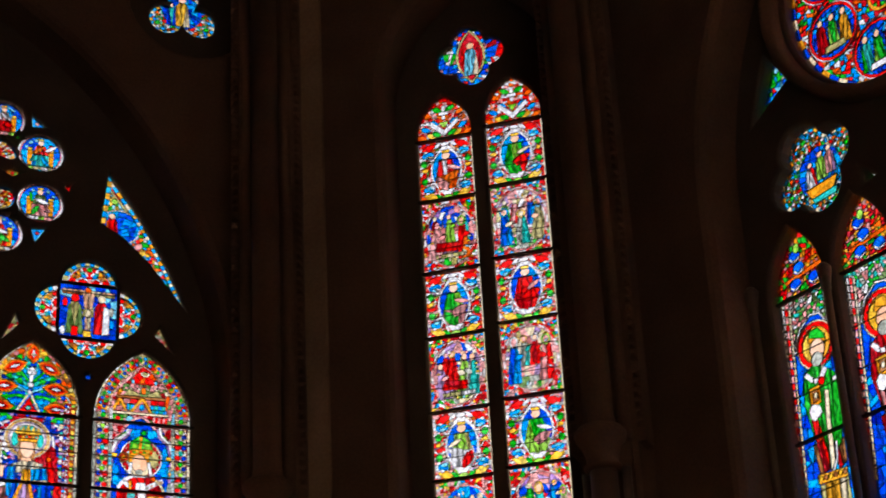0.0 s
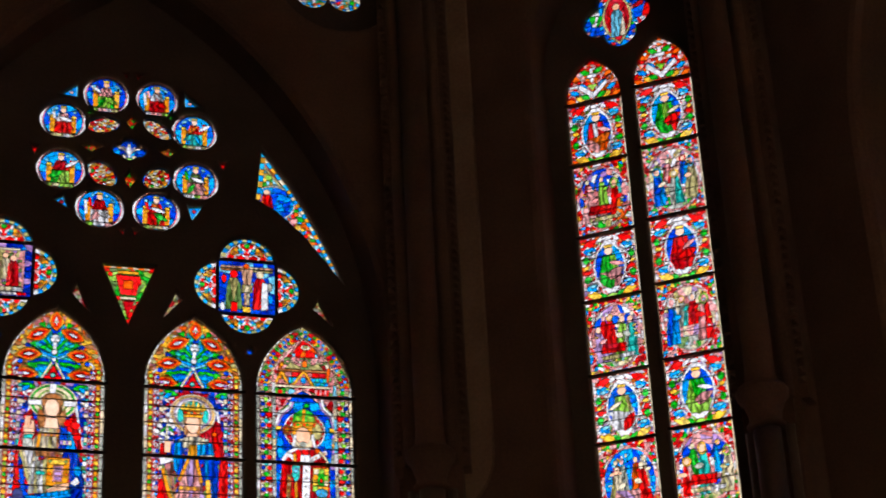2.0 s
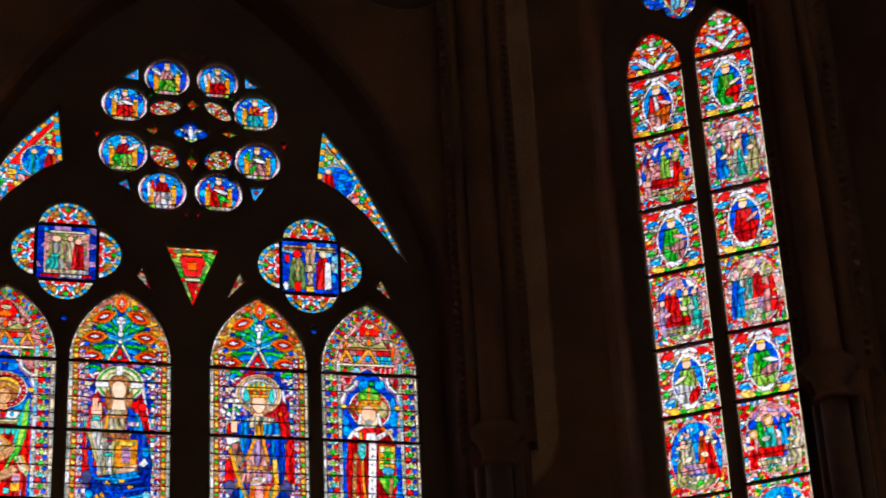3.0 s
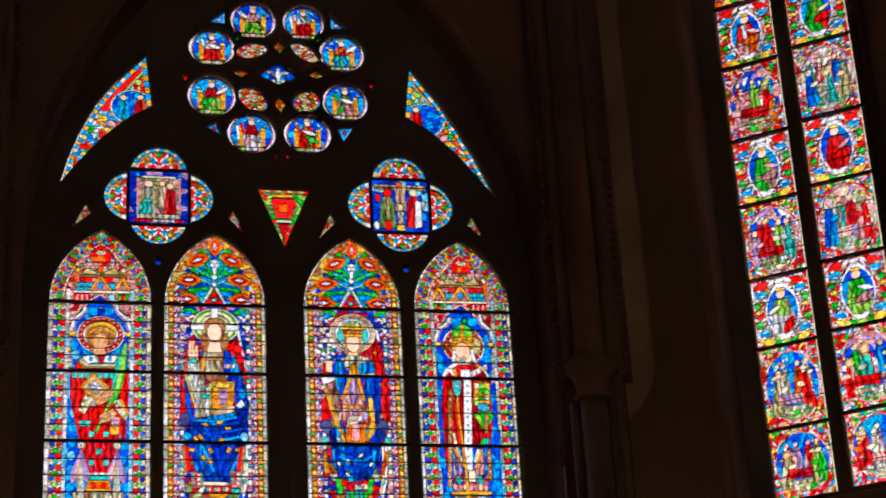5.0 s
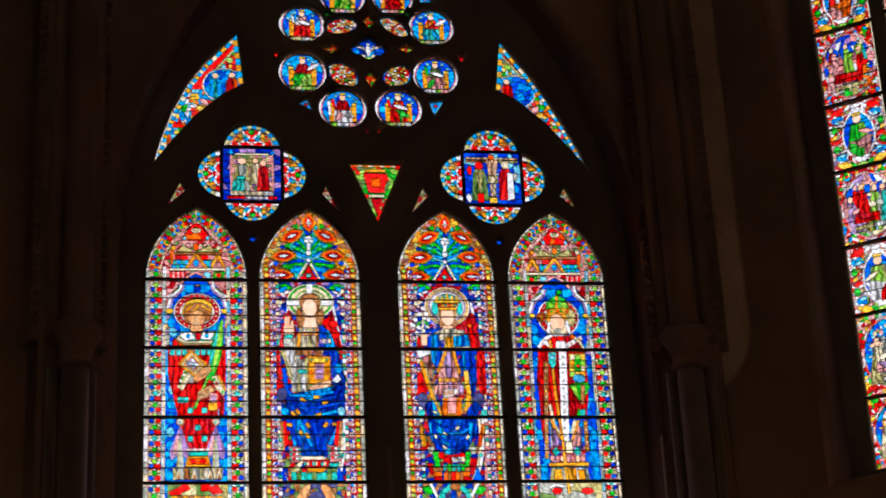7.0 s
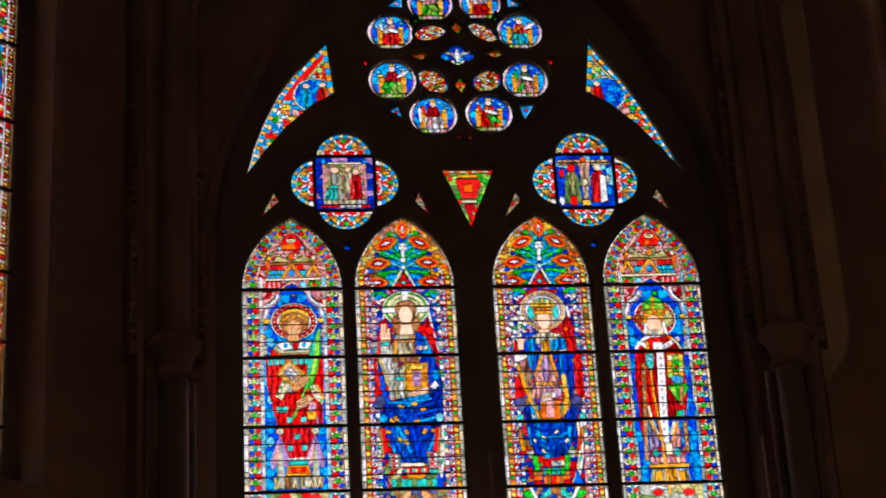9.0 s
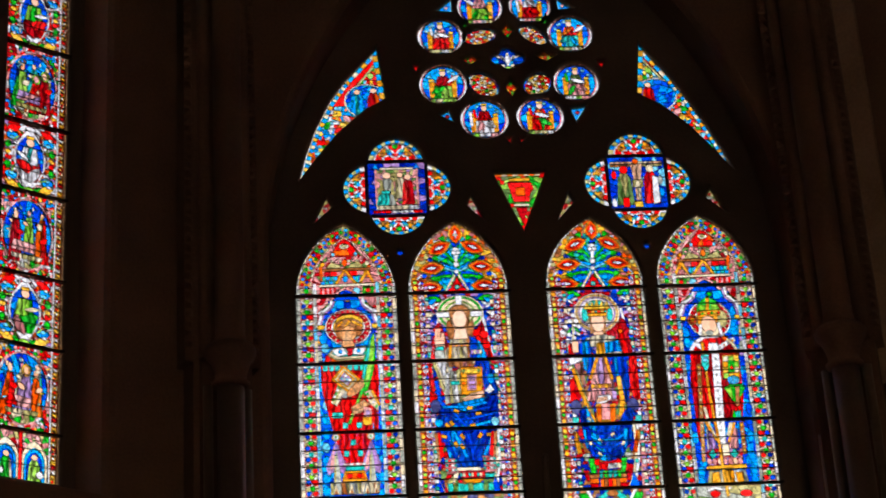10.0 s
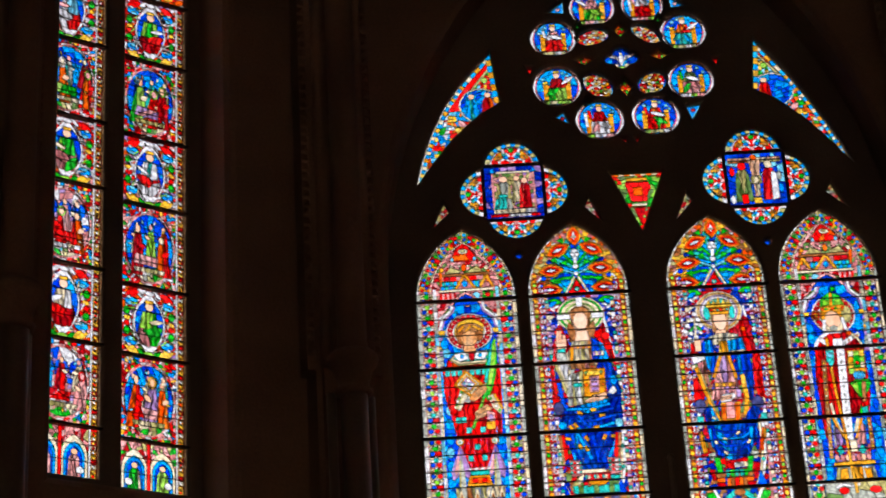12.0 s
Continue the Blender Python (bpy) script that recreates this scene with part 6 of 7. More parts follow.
for k, p in enumerate(SMALL):
    big = grown(ccw(p)[0], 0.012)
    x, z = sum(q[0] for q in p) / 3, sum(q[1] for q in p) / 3
    rng = random.Random(100 + k)
    if k == 0:
        c = Cutter(big, "green", 0.004)
        foliage(c, big, rng, ("green", "moss", "lime", "red"), 0.05)
        dashes(c, [(-0.2 + 0.05 * i, 9.715) for i in range(9)], -0.02, ["orange", "cream"])
        for s in (-1, 1):
            dashes(c, [(0.012 + s * (0.235 - 0.0196 * i), 9.725 - 0.048 * i) for i in range(13)], 0.022 * s, ["cream", "gold", "white"])
        c.put(rect(-0.085, 0.10, 9.645, 9.675), "gold", 0.004)
        c.put([(-0.10, 9.63), (0.115, 9.63), (0.08, 9.44), (-0.055, 9.44)], "red", 0.006)
        c.put(rect(-0.03, 0.05, 9.50, 9.58), "orange", 0.003)
        c.put(rect(-0.055, 0.08, 9.395, 9.42), "cream", 0.004)
        c.put([(-0.04, 9.38), (0.065, 9.38), (0.012, 9.22)], "crimson", 0.004)
    elif k < 5:
        c = Cutter(big, "grey", 0.003)
        foliage(c, big, rng, ("grey", "olive", "moss", "crimson", "rose"), 0.035)
    else:
        c = Cutter(big, "red", 0.003)
        if k >= len(SMALL) - len(LEAVES):
            c.put(big, "green", 0.0)
        elif min(abs(x - ROSE[0]), abs(z - ROSE[1])) > 0.4:
            c.put(big, "sky", 0.0)
            c.put(grown(ccw(p)[0], -0.010), "azure", 0.0)
            ell(c, x, z, 0.02, 0.018, "pink" if z > ROSE[1] else "crimson", 6)
    cut.append(c)
for k, p in enumerate(DIAMONDS):
    x, z = sum(q[0] for q in p) / 4, sum(q[1] for q in p) / 4
    c = Cutter(grown(ccw(p)[0], 0.012), "gold", 0.002)
    foliage(c, grown(ccw(p)[0], 0.01), random.Random(k), ("gold", "orange", "red", "green"), 0.03)
    ell(c, x, z, 0.016, 0.02, "red", 6)
    cut.append(c)
for sx in (-1, 1):
    cut.append(Cutter(ring(sx * 1.1, 8.965, 0.036, n=8), "navy"))
for k, q in enumerate(QUATREFOILS):
    cut += quatrefoil(*q, k + 1)
for s, bits in zip((-1, 1), SPANDRELS):
    for bit in bits:
        c = Cutter(grown(ccw(bit)[0], 0.001), "red", 0.0)
        rng = random.Random(150 + s)
        foliage(c, rect(min(s * 1.15, s * 2.0), max(s * 1.15, s * 2.0), 9.66, 10.45), rng, ("red", "green", "yellow", "azure", "azure", "white", "orange", "sky"), 0.045)
        c.put([(s * 1.19, 10.62), (s * 1.46, 10.62), (s * 1.2, 10.95)], "olive", 0.004)
        c.shards([(s * 1.2, 10.66), (s * 1.40, 10.66), (s * 1.21, 10.9)], ["red", "green", "yellow", "sky", "crimson"], 0.04, rng, 0.003)
        ell(c, s * 1.29, 10.76, 0.03, 0.03, "lime", 8)
        c.shards(ring(s * 1.34, 10.50, 0.2, 0.18, n=12), ["blue", "azure", "blue", "azure"], 0.06, rng, 0.004)
        robed(c, s * 1.27, 10.36, 0.13, 0.27, ["red", "crimson", "orange"], rng)
        if s < 0:
            robed(c, s * 1.42, 10.34, 0.12, 0.28, ["teal", "azure", "green"], rng)
        rim = [(s * 1.34 + 0.2 * math.cos(math.tau * i / 18), 10.50 + 0.18 * math.sin(math.tau * i / 18)) for i in range(19)]
        dashes(c, rim, 0.014, ["white", "cream"])
        for x, z, col in ((1.55, 10.25, "yellow"), (1.62, 10.12, "azure"), (1.70, 10.0, "green"), (1.52, 10.32, "pink"), (1.78, 9.9, "orange")):
            lens(c, s * x, z, 0.05, 0.028, s * 0.8, col)
        _, o = spandrel(s)
        line = []
        for (x0, z0), (x1, z1) in zip(o, o[1:]):
            line += [(x0 + (x1 - x0) * i / 7, z0 + (z1 - z0) * i / 7) for i in range(7)]
        dashes(c, line, -0.014 * s, ["white", "cream"])
        line = [(x - s * 0.013, z - 0.009) for x, z in line]
        dashes(c, line, -0.036 * s, ["azure", "cream", "azure", "gold"])
        dashes(c, [(s * (1.225 - 0.0075 * i), 11.04 - 0.065 * i) for i in range(9)], 0.045 * s, ["azure", "gold"])
        cut.append(c)
glaze(window_main, cut)


# narrow windows: medallions of seated kings between wider scenes
def king(c, a, b, z0, z1, over, robe, rng):
    w, x, z, h = (b - a) / 2, (a + b) / 2, (z0 + z1) / 2, (z1 - z0) / 2
    c.shards(rect(a, b, z0, z1), ["red", "pink", "white", "white", "pink", "orange", "red", "red", "white", "mauve"], 0.034, rng, 0.003)
    for sx in (-1, 1):
        for sz in (-1, 1):
            lens(c, x + sx * w * 0.62, z + sz * h * 0.82, 0.075, 0.036, sx * sz * -0.35, "red" if sz > 0 else "yellow")
            ell(c, x + sx * w * 0.66, z + sz * h * 0.58, 0.058, 0.038, "azure", 10)
            ell(c, x + sx * w * 0.66, z + sz * h * 0.52, 0.030, 0.018, "sky", 8, 0.003)
            ell(c, x + sx * w * 0.82, z + sz * h * 0.30, 0.030, 0.036, "green", 8)
            ell(c, x + sx * w * 0.80, z + sz * h * 0.08, 0.032, 0.022, "yellow" if sz > 0 else "red", 8)
            lens(c, x + sx * w * 0.52, z + sz * h * 0.34, 0.045, 0.015, sx * sz * 1.0, "white", 0.003)
            lens(c, x + sx * w * 0.28, z + sz * h * 0.88, 0.05, 0.02, sx * sz * -0.7, "green" if sz < 0 else "white", 0.003)
    for k in range(16):
        t = math.tau * (k + rng.uniform(-0.3, 0.3)) / 16
        lens(c, x + w * 0.70 * math.cos(t), z + h * 0.82 * math.sin(t), 0.040, 0.0075, t + rng.uniform(0.5, 1.6), rng.choice(["white", "white", "cream", "lime"]), 0.003)
    lens(c, x, z, h * 0.94, w * 0.60, math.pi / 2, "white", 0.003)
    ell(c, x, z, w * 0.555, h * 0.66, "white", 18, 0.0)
    for sx in (-1, 1):
        for sz in (-1, 1):
            ell(c, x + sx * w * 0.74, z + sz * h * 0.70, 0.020, 0.014, "white", 7, 0.003)
            ell(c, x + sx * w * 0.44, z + sz * h * 0.74, 0.018, 0.014, ("pink", "orange")[sz > 0], 7, 0.003)
    H = h
    w, h = w * 1.22, h * 1.12
    c.shards(ring(x, z, w * 0.432, h * 0.60, n=16), ["blue", "blue", "azure", "blue"], 0.09, rng, 0.002)
    folds(c, [(x - w * 0.24, z - h * 0.58), (x + w * 0.24, z - h * 0.58), (x + w * 0.36, z - h * 0.3), (x + w * 0.30, z - h * 0.05), (x - w * 0.30, z - h * 0.05), (x - w * 0.36, z - h * 0.3)], robe, 3, rng)
    folds(c, [(x - w * 0.32, z - h * 0.15), (x + w * 0.28, z - h * 0.15), (x + w * 0.2, z + h * 0.32), (x - w * 0.2, z + h * 0.32)], over, 3, rng)
    s = rng.choice((-1, 1))
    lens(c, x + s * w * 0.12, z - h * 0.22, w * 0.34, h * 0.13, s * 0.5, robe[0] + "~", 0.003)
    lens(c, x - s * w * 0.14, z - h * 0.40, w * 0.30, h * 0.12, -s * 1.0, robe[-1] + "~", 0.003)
    lens(c, x + s * w * 0.22, z + h * 0.06, w * 0.24, h * 0.06, s * rng.uniform(-0.5, 0.6), rng.choice(["white", "pink", "cream"]), 0.003)
    ell(c, x, z + h * 0.44, w * 0.13, h * 0.12, "flesh", 8, 0.003)
    c.put(rect(x - w * 0.12, x + w * 0.12, z + h * 0.53, z + h * 0.61), "yellow", 0.003)
    lens(c, x, z + H * 0.9, 0.05, 0.022, 0, "white", 0.003)
    lens(c, x, z - H * 0.9, 0.05, 0.022, 0, "lime", 0.003)


def story(c, a, b, z0, z1, kind, rng):
    w, x, z, h = (b - a) / 2, (a + b) / 2, (z0 + z1) / 2, (z1 - z0) / 2
    c.shards(rect(a, b, z0, z1), ["red", "crimson", "pink", "yellow", "green", "azure", "pink", "red", "white"], 0.034, rng, 0.003)
    oval = ring(x, z, w * 0.97, h * 0.93, n=18)
    c.put(oval, "pink", 0.003)
    n = 26
    rim = [(x + w * 0.97 * math.cos(math.tau * i / n), z + h * 0.93 * math.sin(math.tau * i / n)) for i in range(n + 1)]
    dashes(c, rim, 0.016, ["pink", "white", "red"])
    inner = ring(x, z, w * 0.88, h * 0.85, n=18)
    grounds = {"night": ["blue", "azure", "azure", "blue"], "hall": ["mauve", "rose", "blue", "white", "pink"], "field": ["pink", "cream", "olive", "rose", "white", "mauve"]}[kind]
    c.shards(inner, grounds, 0.07, rng, 0.003)
    low = within(rect(a, b, z0, z - h * 0.48), ccw(inner)[0])
    if low:
        c.shards(low, ["olive", "green", "cream", "moss", "grey"], 0.055, rng, 0.003)
    if kind == "hall":
        for s in (-1, 0, 1):
            ell(c, x + s * w * 0.5, z + h * 0.36, w * 0.24, h * 0.2, "blue", 10)
    cols = [["red", "red", "orange"], ["green", "lime"], ["red", "crimson"], ["mauve", "pink"], ["red", "red", "pink"], ["teal", "grey"], ["red", "orange", "red"], ["blue", "azure"], ["cream", "olive"]]
    rng.shuffle(cols)

    def person(px, pz, pw, ph, colours, lean):
        """A leaning draped shape with a blank oval head and a pale sleeve."""
        folds(c, [(px - pw / 2, pz), (px + pw / 2, pz), (px + pw * 0.42 + lean, pz + ph * 0.45), (px + pw * 0.26 + lean, pz + ph * 0.8), (px - pw * 0.22 + lean, pz + ph * 0.8), (px - pw * 0.42 + lean * 0.5, pz + ph * 0.4)], colours, rng.choice((2, 3)), rng)
        s = rng.choice((-1, 1))
        lens(c, px + lean + s * pw * 0.3, pz + ph * 0.56, pw * 0.32, ph * 0.06, s * rng.uniform(-0.3, 0.8), rng.choice(colours + ["cream", "flesh"]), 0.003)
        if rng.random() < 0.4:
            ell(c, px + lean, pz + ph * 0.89, pw * 0.30, ph * 0.13, rng.choice(["red", "azure", "yellow", "white", "lime"]), 9, 0.003)
        ell(c, px + lean, pz + ph * 0.89, pw * 0.19, ph * 0.09, rng.choice(["flesh", "flesh", "cream", "pink"]), 8, 0.003)

    n = rng.choice((3, 3, 4))
    for i in range(n):
        person(x + w * (-0.5 + i / max(n - 1, 1)) + rng.uniform(-0.02, 0.02), z - h * 0.2, w * 0.4, h * 0.82, cols[i], rng.uniform(-0.02, 0.02))
    n = rng.choice((2, 3, 3))
    for i in range(n):
        person(x + w * (-0.52 + 1.04 * i / (n - 1)) + rng.uniform(-0.025, 0.025), z - h * rng.uniform(0.62, 0.72), w * rng.uniform(0.44, 0.56), h * rng.uniform(0.95, 1.3), cols[3 + i], rng.uniform(-0.045, 0.045))
    if kind != "field":
        folds(c, [(x - w * 0.6, z - h * 0.42), (x + w * 0.3, z - h * 0.46), (x + w * 0.34, z - h * 0.22), (x - w * 0.5, z - h * 0.16)], ["red", "crimson", "red"] if kind == "hall" else cols[6], 3, rng, lean=2.0)
        folds(c, [(x - w * 0.55, z - h * 0.62), (x + w * 0.55, z - h * 0.62), (x + w * 0.6, z - h * 0.5), (x - w * 0.6, z - h * 0.5)], ["white", "cream", "olive"], 5, rng)
    for k in range(9):
        t = math.tau * rng.random()
        lens(c, x + w * 0.7 * math.cos(t), z + h * 0.68 * math.sin(t), 0.022, 0.009, t, rng.choice(["white", "yellow", "cream", "sky", "pink"]), 0.003)


def base_panel(c, a, b, z0, z1, rng):
    w, x, h = (b - a) / 2, (a + b) / 2, z1 - z0
    c.shards(rect(a, b, z0, z1), ["rose", "olive", "crimson", "green", "pink"], 0.045, rng, 0.003)
    for s in (-1, 1):
        m = x + s * w * 0.5
        c.put(arch(m - w * 0.46, m + w * 0.46, z0 - 0.1, z0 + h * 0.42, z0 + h * 0.86, 5), "cream", 0.004)
        c.put(arch(m - w * 0.36, m + w * 0.36, z0 - 0.1, z0 + h * 0.40, z0 + h * 0.72, 5), "azure", 0.003)
        c.put(arch(m - w * 0.27, m + w * 0.27, z0 - 0.1, z0 + h * 0.38, z0 + h * 0.62, 5), "blue", 0.003)
        robed(c, m, z0 - 0.02, w * 0.5, h * 0.62, rng.choice([["white", "cream", "green"], ["lime", "pink"], ["sky", "white"]]), rng)
        ell(c, m + s * 0.05, z0 + h * 0.16, 0.035, 0.03, rng.choice(["white", "cream"]), 8)
    c.put(rect(x - 0.014, x + 0.014, z0, z1), "red", 0.004)


def leafy_head(c, a, b, z0, z1, rng):
    w, x, h = (b - a) / 2, (a + b) / 2, z1 - z0
    c.shards(rect(a, b, z0, z1), ["red", "red", "orange", "pink", "white"], 0.04, rng, 0.003)
    for s in (-1, 1):
        for px, pz, col in ((0.38, 0.42, "azure"), (0.7, 0.30, "azure"), (0.25, 0.72, "green"), (0.62, 0.62, "orange"), (0.5, 0.14, "yellow"), (0.85, 0.12, "orange"), (0.3, 0.16, "green")):
            lens(c, x + s * w * px, z0 + h * pz, 0.052, 0.026, s * 0.5, col)
        c.put([(x, z0 + h * 0.10), (x + s * w * 0.55, z0 + h * 0.38), (x + s * w * 0.5, z0 + h * 0.48), (x, z0 + h * 0.24)], "white", 0.004)
    c.put([(x - 0.05, z0 + h * 0.42), (x + 0.05, z0 + h * 0.42), (x, z0 + h * 0.28)], "lime", 0.004)
    c.put(rect(x - 0.016, x + 0.016, z0 + h * 0.48, z0 + h * 0.8), "white", 0.003)
    c.put(rect(x - 0.045, x + 0.045, z0 + h * 0.58, z0 + h * 0.66), "white", 0.003)


def narrow_light(a, b, bars, foot, top, kinds, robes, border, seed):
    made = []
    levels = [foot] + bars[::-1]
    spans = list(zip(levels, levels[1:]))[::-1]
    trim = 0.075 if border else 0.0
    c = Cutter(arch(a - 0.01, b + 0.01, bars[0], bars[0] + 0.05, top + 0.012, 7), "red", 0.004, 0.42)
    leafy_head(c, a, b, bars[0], top, random.Random(seed))
    made.append(c)
    for i, ((z0, z1), kind, (over, robe)) in enumerate(zip(spans, kinds, robes)):
        rng = random.Random(seed * 31 + i)
        c = Cutter(rect(a - 0.01, b + 0.01, z0, z1), "red", 0.004, 0.42)
        if kind == "king":
            king(c, a, b - trim, z0 + 0.008, z1 - 0.008, over, robe, rng)
        elif kind == "base":
            base_panel(c, a, b - trim, z0, z1 - 0.008, rng)
        else:
            story(c, a, b - trim, z0 + 0.008, z1 - 0.008, kind, rng)
        c.put(rect(a - 0.01, a + 0.002, z0, z1), "cream", 0.002)
        if border:
            x0, z = b - 0.06, z0 + 0.01
            c.put(rect(b - 0.078, b - 0.062, z0, z1), "white", 0.002)
            k = 0
            while z < z1 - 0.02:
                c.put(rect(x0, b - 0.016, z, z + 0.034), ["yellow", "gold", "cream", "crimson"][k % 4], 0.003)
                ell(c, x0 + 0.022, z + 0.017, 0.013, 0.012, ["red", "yellow", "white"][k % 3], 6, 0.002)
                z += 0.038
                k += 1
        c.put(rect(b - 0.008, b + 0.01, z0, z1), "cream", 0.002)
        for k in (1, 2):
            zm = z0 + (z1 - z0) * k / 3
            c.put(rect(a, b, zm - 0.002, zm + 0.002), None, 0)
        made.append(c)
    return made


G, RD = ["green", "lime"], ["red", "crimson"]
cut = narrow_light(*NARROW_R[0], ["king", "hall", "king", "hall", "king", "night", "night"], [(["red", "white"], ["orange", "red", "pink"]), (0, 0), (G, ["rose", "green"]), (0, 0), (["lime", "olive"], ["white", "red"]), (0, 0), (0, 0)], False, 5)
cut += narrow_light(*NARROW_R[1], ["king", "field", "king", "field", "king", "hall", "night"], [(G, ["red", "green"]), (0, 0), (RD, RD), (0, 0), (G, ["rose", "lime"]), (0, 0), (0, 0)], False, 9)
qx = (NARROW_R[0][1] + NARROW_R[1][0]) / 2 - 0.03
c = Cutter(ring(qx, 12.02, 0.345, n=16), "blue")
rng = random.Random(77)
c.shards(ring(qx, 12.02, 0.345, n=12), ["blue", "blue", "red", "azure", "white", "rose", "green"], 0.055, rng, 0.004)
c.shards(rect(qx + 0.16, qx + 0.34, 11.98, 12.2), ["red", "crimson", "blue"], 0.07, rng, 0.004)
lens(c, qx, 12.03, 0.30, 0.145, math.pi / 2, "olive", 0.004)
lens(c, qx, 12.03, 0.27, 0.12, math.pi / 2, "crimson", 0.004)
robed(c, qx, 11.82, 0.15, 0.36, ["sky", "white", "sky", "cream"], rng)
for s in (-1, 1):
    folds(c, [(qx + s * 0.07, 11.9), (qx + s * 0.1, 11.95), (qx + s * 0.09, 12.15), (qx + s * 0.05, 12.1)], RD, 1, rng)
cut.append(c)
glaze(window_right, cut)

cut = narrow_light(*NARROW_L[0], ["king", "night", "king", "hall", "king", "hall", "base"], [(["white", "sky"], ["white", "red"]), (0, 0), (G, ["rose", "green"]), (0, 0), (["cream", "white"], RD), (0, 0), (0, 0)], True, 14)
cut += narrow_light(*NARROW_L[1], ["king", "night", "king", "night", "king", "night", "base"], [(G, RD), (0, 0), (["white", "teal"], ["red", "white"]), (0, 0), (G, ["green", "rose"]), (0, 0), (0, 0)], True, 23)
qx = (NARROW_L[0][1] + NARROW_L[1][0]) / 2 - 0.03
c = Cutter(ring(qx, 12.02, 0.345, n=16), "blue")
c.shards(ring(qx, 12.02, 0.345, n=12), ["blue", "red", "azure", "white", "green"], 0.06, random.Random(78), 0.004)
cut.append(c)
glaze(window_left, cut)


# far window
class FarSheet(Sheet):
    """The drawing of the far window as it is seen aslant from the choir floor; its second light lies one bay on."""
    kx, kz = 0.0072, 0.0058

    def __init__(self, c, shift):
        self.c, self.shift = c, shift

    def at(self, u, v):
        w = 1 + 0.000607382 * u + 0.00019483 * v
        return (0.0104337 * u - 0.00211305 * v - 17.7569) / w + self.shift, (0.00051808 * u - 0.00789899 * v + 20.892) / w


def far_light(c, a, b, seed):
    rng = random.Random(seed)
    g = FarSheet(c, 0.0 if seed == 1 else FAR[1][0] - FAR[0][0])
    main = ["green", "green", "lime"] if seed == 1 else ["red", "red", "crimson"]
    under = ["red", "orange"] if seed == 1 else ["mauve", "rose"]
    c.shards(rect(a, b, 5.9, 8.9), ["blue", "azure", "blue", "navy"], 0.10, rng, 0.004)
    c.shards(rect(a, b, 8.42, 8.95), ["teal", "rose", "moss", "grey", "green", "pink", "white"], 0.045, rng, 0.003)
    c.shards(rect(a, b, 8.9, 9.55), ["red", "orange", "gold", "crimson", "green", "rose"], 0.05, rng, 0.003)
    g.line("orange", 7, 1390, 505, 1425, 480, 1455, 460)
    for x, y in ((1413, 475), (1408, 505), (1440, 490), (1405, 455)):
        g.oval("blue", x, y, 9, 10, 10)
        g.line("white", 3, x - 9, y + 6, x, y + 10, x + 9, y)
    g.oval("lime", 1408, 440, 5, 8, 8)
    for y in range(550, 900, 13):
        d = (y - 550) * 0.10
        g.poly("white", 1383 + d, y, 1388 + d, y, 1389 + d, y + 11, 1384 + d, y + 11, lead=0.003)
        g.poly(("red", "pink")[y // 13 % 2], 1389 + d, y, 1394 + d, y, 1395 + d, y + 11, 1390 + d, y + 11, lead=0.003)
        g.poly("cream", 1395 + d, y, 1399 + d, y, 1400 + d, y + 11, 1396 + d, y + 11, lead=0.003)
    g.poly("white", 1407, 620, 1413, 585, 1432, 556, 1450, 552, 1468, 575, 1470, 600)
    g.poly("blue", 1410, 622, 1416, 588, 1433, 560, 1449, 556, 1464, 576, 1468, 600)
    g.poly("blue", 1408, 630, 1425, 640, 1420, 700, 1414, 700)
    g.oval("cream", 1444, 610, 29, 37, 20)
    g.oval("red", 1444, 610, 27, 34.5, 20, 0.002)
    for i in range(14):
        t = math.tau * i / 14
        g.oval("cream", 1444 + 24 * math.cos(t), 610 + 31 * math.sin(t), 1.8, 2.2, 6, 0.002)
    g.oval("gold", 1444, 610, 21, 27, 18)
    g.oval("yellow", 1440, 612, 17, 22, 16, 0.003)
    g.poly("green" if seed == 1 else "gold", 1430, 604, 1432, 588, 1446, 580, 1458, 590, 1460, 604)
    g.poly("gold", 1430, 600, 1460, 598, 1460, 606, 1430, 608)
    g.oval("flesh", 1446, 618, 11, 16, 12)
    g.oval("grey", 1446, 636, 9, 11, 10)
    g.cloth(main, 5, rng, 1423, 668, 1436, 648, 1462, 650, 1482, 660, 1492, 740, 1490, 780, 1468, 830, 1440, 770, 1424, 720, lean=0.1)
    g.line("white", 9, 1425, 664, 1440, 676, 1452, 672, 1460, 650)
    g.line("white", 7, 1474, 672, 1482, 664)
    g.oval("red", 1454, 674, 5, 6, 8)
    g.poly("gold", 1432, 690, 1450, 680, 1454, 712, 1437, 722)
    g.poly("brown", 1437, 694, 1447, 688, 1450, 708, 1440, 714)
    g.oval("cream", 1444, 700, 3, 5, 8)
    g.cloth(under, 3, rng, 1436, 745, 1446, 735, 1466, 800, 1470, 830, 1458, 825, lean=0.2)
    g.cloth(["crimson", "brown"], 3, rng, 1440, 790, 1452, 780, 1470, 832, 1452, 840)
    g.cloth(["crimson", "brown"], 3, rng, 1482, 800, 1494, 770, 1500, 815, 1486, 832)
    g.line("cream", 8, 1463, 690, 1466, 740, 1472, 790, 1476, 832)
    g.poly("white", 1432, 728, 1438, 716, 1452, 718, 1456, 730, 1444, 746, 1436, 742)
    g.line("white", 4, 1480, 780, 1482, 810, 1476, 834)
    g.poly("gold", 1448, 842, 1500, 826, 1502, 842, 1450, 858)
    g.beads(["yellow", "brown"], 6, 1454, 848, 1496, 834, 3, 4)
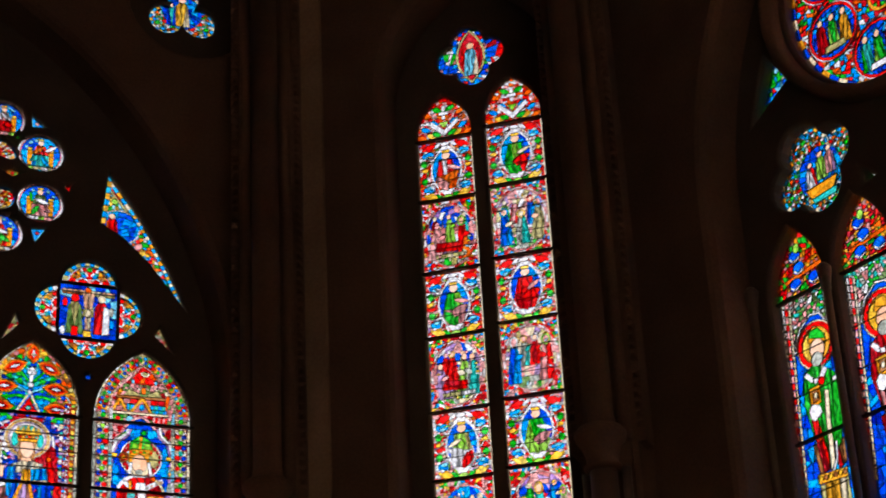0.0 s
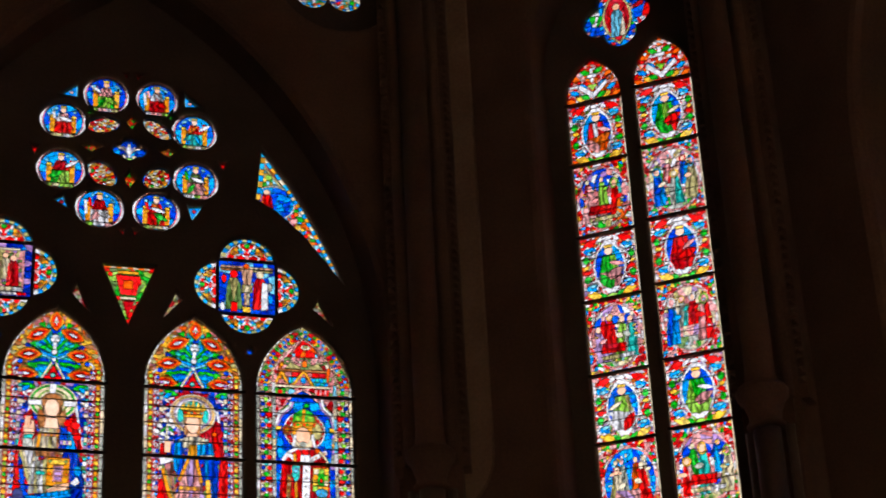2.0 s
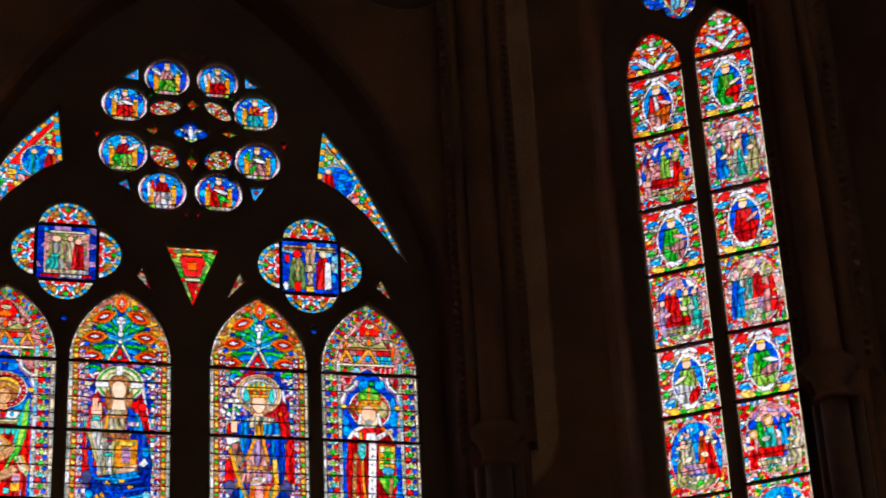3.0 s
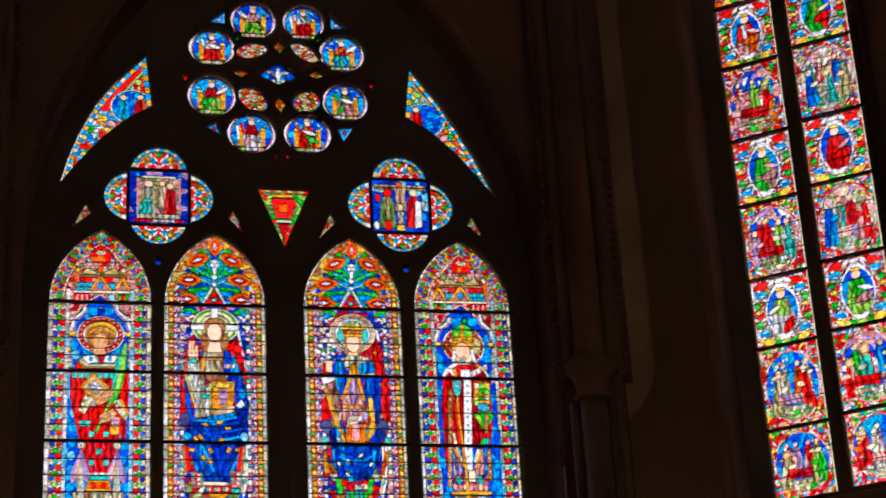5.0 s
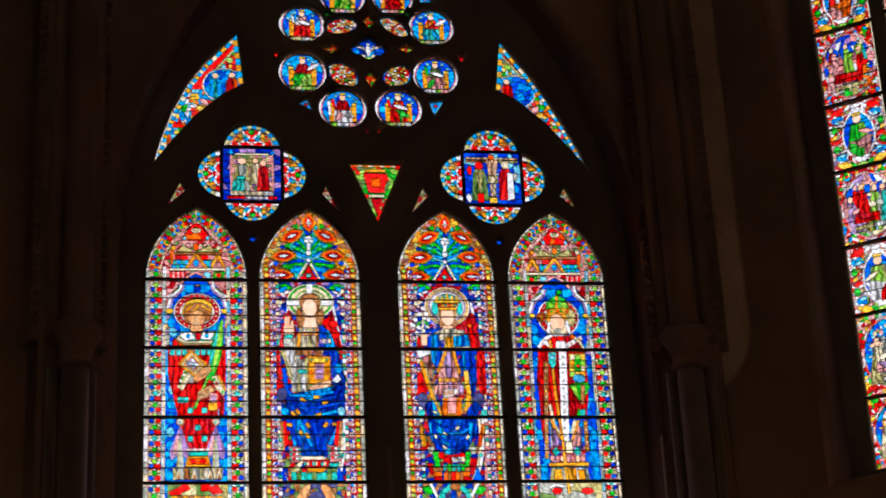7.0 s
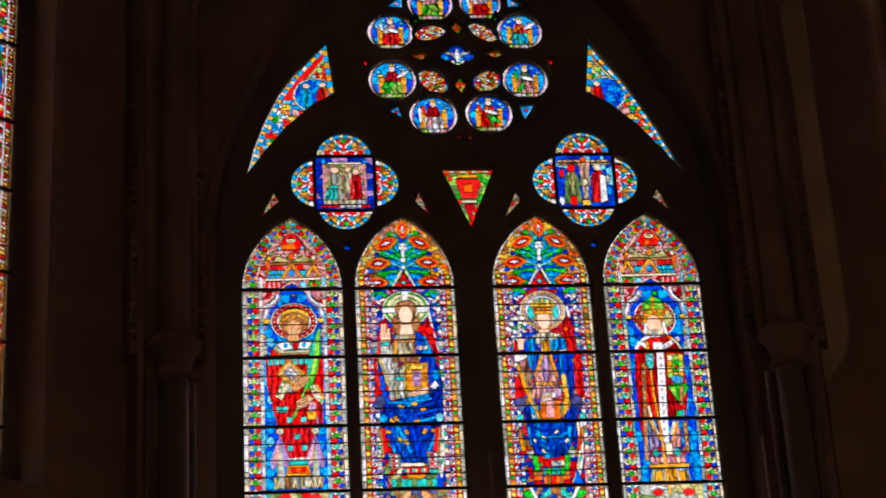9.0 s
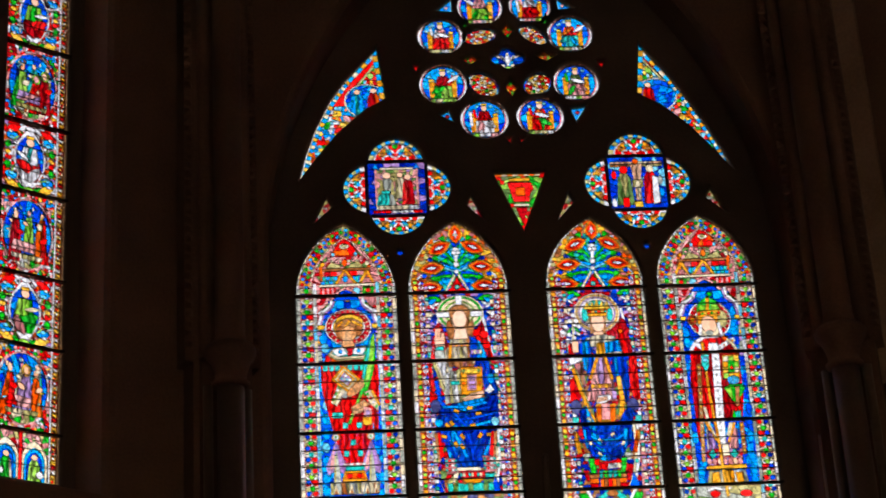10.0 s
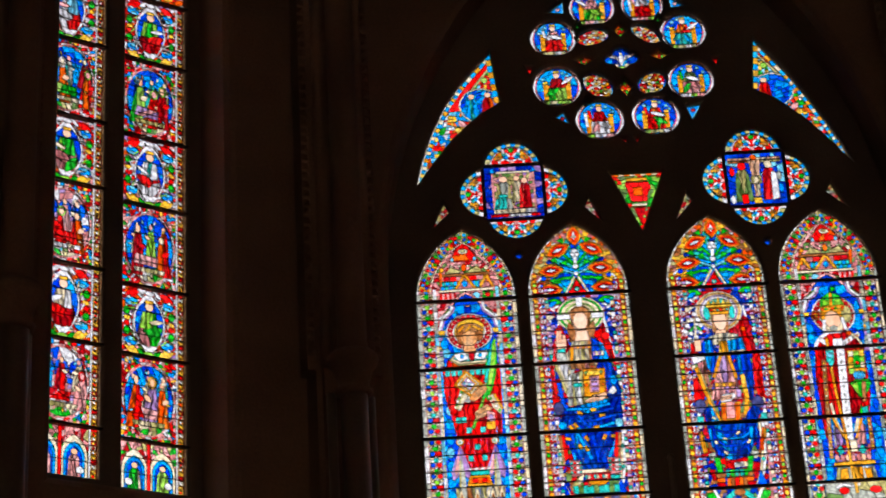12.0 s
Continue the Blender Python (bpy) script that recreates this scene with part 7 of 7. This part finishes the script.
    g.cloth(["cream", "gold", "white", "olive"], 6, rng, 1452, 860, 1502, 842, 1512, 900, 1458, 900, lean=0.1)
    g.line("gold", 4, 1490, 690, 1500, 780)
    for z in (6.8, 7.2, 8.05, 8.42):
        c.put(rect(a, b, z - 0.003, z + 0.003), None, 0)


cut = []
for k, (a, b) in enumerate(FAR):
    for z0, z1 in ((6.0, 7.635), (7.635, 8.90)):
        cut.append(Cutter(rect(a - 0.01, b + 0.01, z0, z1), "cream"))
    cut.append(Cutter(arch(a - 0.01, b + 0.01, 8.90, 8.92, 9.51, 7), "cream"))
    for c in cut[-3:]:
        far_light(c, a, b, k + 1)
c = Cutter(ring(-1.69, 9.93, 0.48, n=18), "blue")
rng = random.Random(33)
c.shards(ring(-1.69, 9.93, 0.48, n=12), ["blue", "red", "white", "gold", "azure"], 0.06, rng, 0.004)
for k in range(4):
    t = 0.35 + math.tau * k / 4
    lobe(c, -1.69 + 0.23 * math.cos(t), 9.93 + 0.23 * math.sin(t), 0.22, t, rng)
c.shards(ring(-1.68, 9.92, 0.24, n=12), ["blue", "azure", "blue"], 0.07, rng, 0.004)
robed(c, -1.66, 9.84, 0.13, 0.26, ["green", "lime"], rng)
robed(c, -1.56, 9.86, 0.12, 0.26, ["mauve", "pink", "rose"], rng)
robed(c, -1.78, 9.80, 0.12, 0.24, ["white", "red"], rng)
c.put([(-1.86, 9.80), (-1.50, 9.82), (-1.56, 9.72), (-1.8, 9.70)], "gold", 0.005)
c.put([(-1.80, 9.70), (-1.52, 9.72), (-1.54, 9.66), (-1.78, 9.65)], "teal", 0.005)
cut.append(c)
for p in (FAR_SPAN[0], [(-1.16, 9.66), (-1.05, 9.55), (-1.17, 9.52)]):
    c = Cutter(grown(ccw(p)[0], 0.01), "blue", 0.003)
    foliage(c, grown(ccw(p)[0], 0.01), random.Random(4), ("blue", "red", "green", "sky", "azure", "white"), 0.06)
    cut.append(c)
fx, fz, fr = FAR_ROSE
c = Cutter(ring(fx, fz, fr + 0.012, n=28), "red")
rng = random.Random(35)
c.shards(ring(fx, fz, fr, n=16), ["red", "crimson", "white", "green", "azure", "orange"], 0.06, rng, 0.004)
for k in range(8):
    t = math.tau * (k + 0.55) / 8
    x, z = fx + 0.78 * math.cos(t), fz + 0.78 * math.sin(t)
    ell(c, x, z, 0.282, 0.282, "white", 18, 0.004)
    ell(c, x, z, 0.27, 0.27, "red", 18, 0.002)
    c.shards(ring(x, z, 0.245, n=14), ["blue", "azure", "blue", "navy"], 0.06, rng, 0.004)
    for i, cols in enumerate((["teal", "green"], G, RD)):
        robed(c, x + (i - 1) * 0.13, z - 0.17, 0.13, 0.34, cols if k % 2 else [RD, G, ["mauve", "gold"]][i], rng)
    c.put([(x - 0.12, z - 0.18), (x + 0.12, z - 0.18), (x + 0.1, z - 0.12), (x - 0.1, z - 0.12)], rng.choice(["white", "olive", "teal"]), 0.004)
for k in range(8):
    t = math.tau * (k + 0.3) / 8
    x, z = fx + 0.3 * math.cos(t), fz + 0.3 * math.sin(t)
    ell(c, x, z, 0.15, 0.15, "gold", 14)
    c.shards(ring(x, z, 0.12, n=10), ["blue", "red", "green"], 0.05, rng, 0.004)
n = 60
rim = [(fx + fr * math.cos(math.tau * i / n), fz + fr * math.sin(math.tau * i / n)) for i in range(n + 1)]
dashes(c, rim, 0.045, ["gold", "blue", "cream", "navy"])
cut.append(c)
glaze(window_far, cut)

# the small foiled light high in the middle wall
upper = tagged(stand("window_5", MAIN[0] + 1.89, 16.1, 0), "small foiled stained glass light high in the wall", "window", kind="structure")
carved("tracery", ring(0, 12.85, 0.85, n=24), [foil_hole(0, 12.93, 0.19, 0.17, 3, math.pi / 2)], 0.0, 0.08, 0.02, TRACERY, upper, "dark stone trefoil surround")
c = Cutter(ring(0, 12.93, 0.40, n=18), "blue")
rng = random.Random(51)
c.shards(ring(0, 12.93, 0.40, n=12), ["blue", "azure", "red", "navy", "white"], 0.06, rng, 0.004)
for k in range(3):
    t = math.pi / 2 + math.tau * k / 3
    lobe(c, 0.19 * math.cos(t), 12.93 + 0.19 * math.sin(t), 0.165, t, rng)
c.shards(ring(0, 12.95, 0.2, n=14), ["blue", "azure", "navy"], 0.06, rng, 0.004)
robed(c, 0, 12.78, 0.16, 0.34, ["gold", "yellow", "cream"], rng)
robed(c, -0.11, 12.78, 0.1, 0.26, ["teal", "blue"], rng)
glaze(upper, [c])
upper_panel = [o for o in upper.children if o.name.startswith("glass_panel")]
for o in upper_panel:
    o.location.y = 0.05
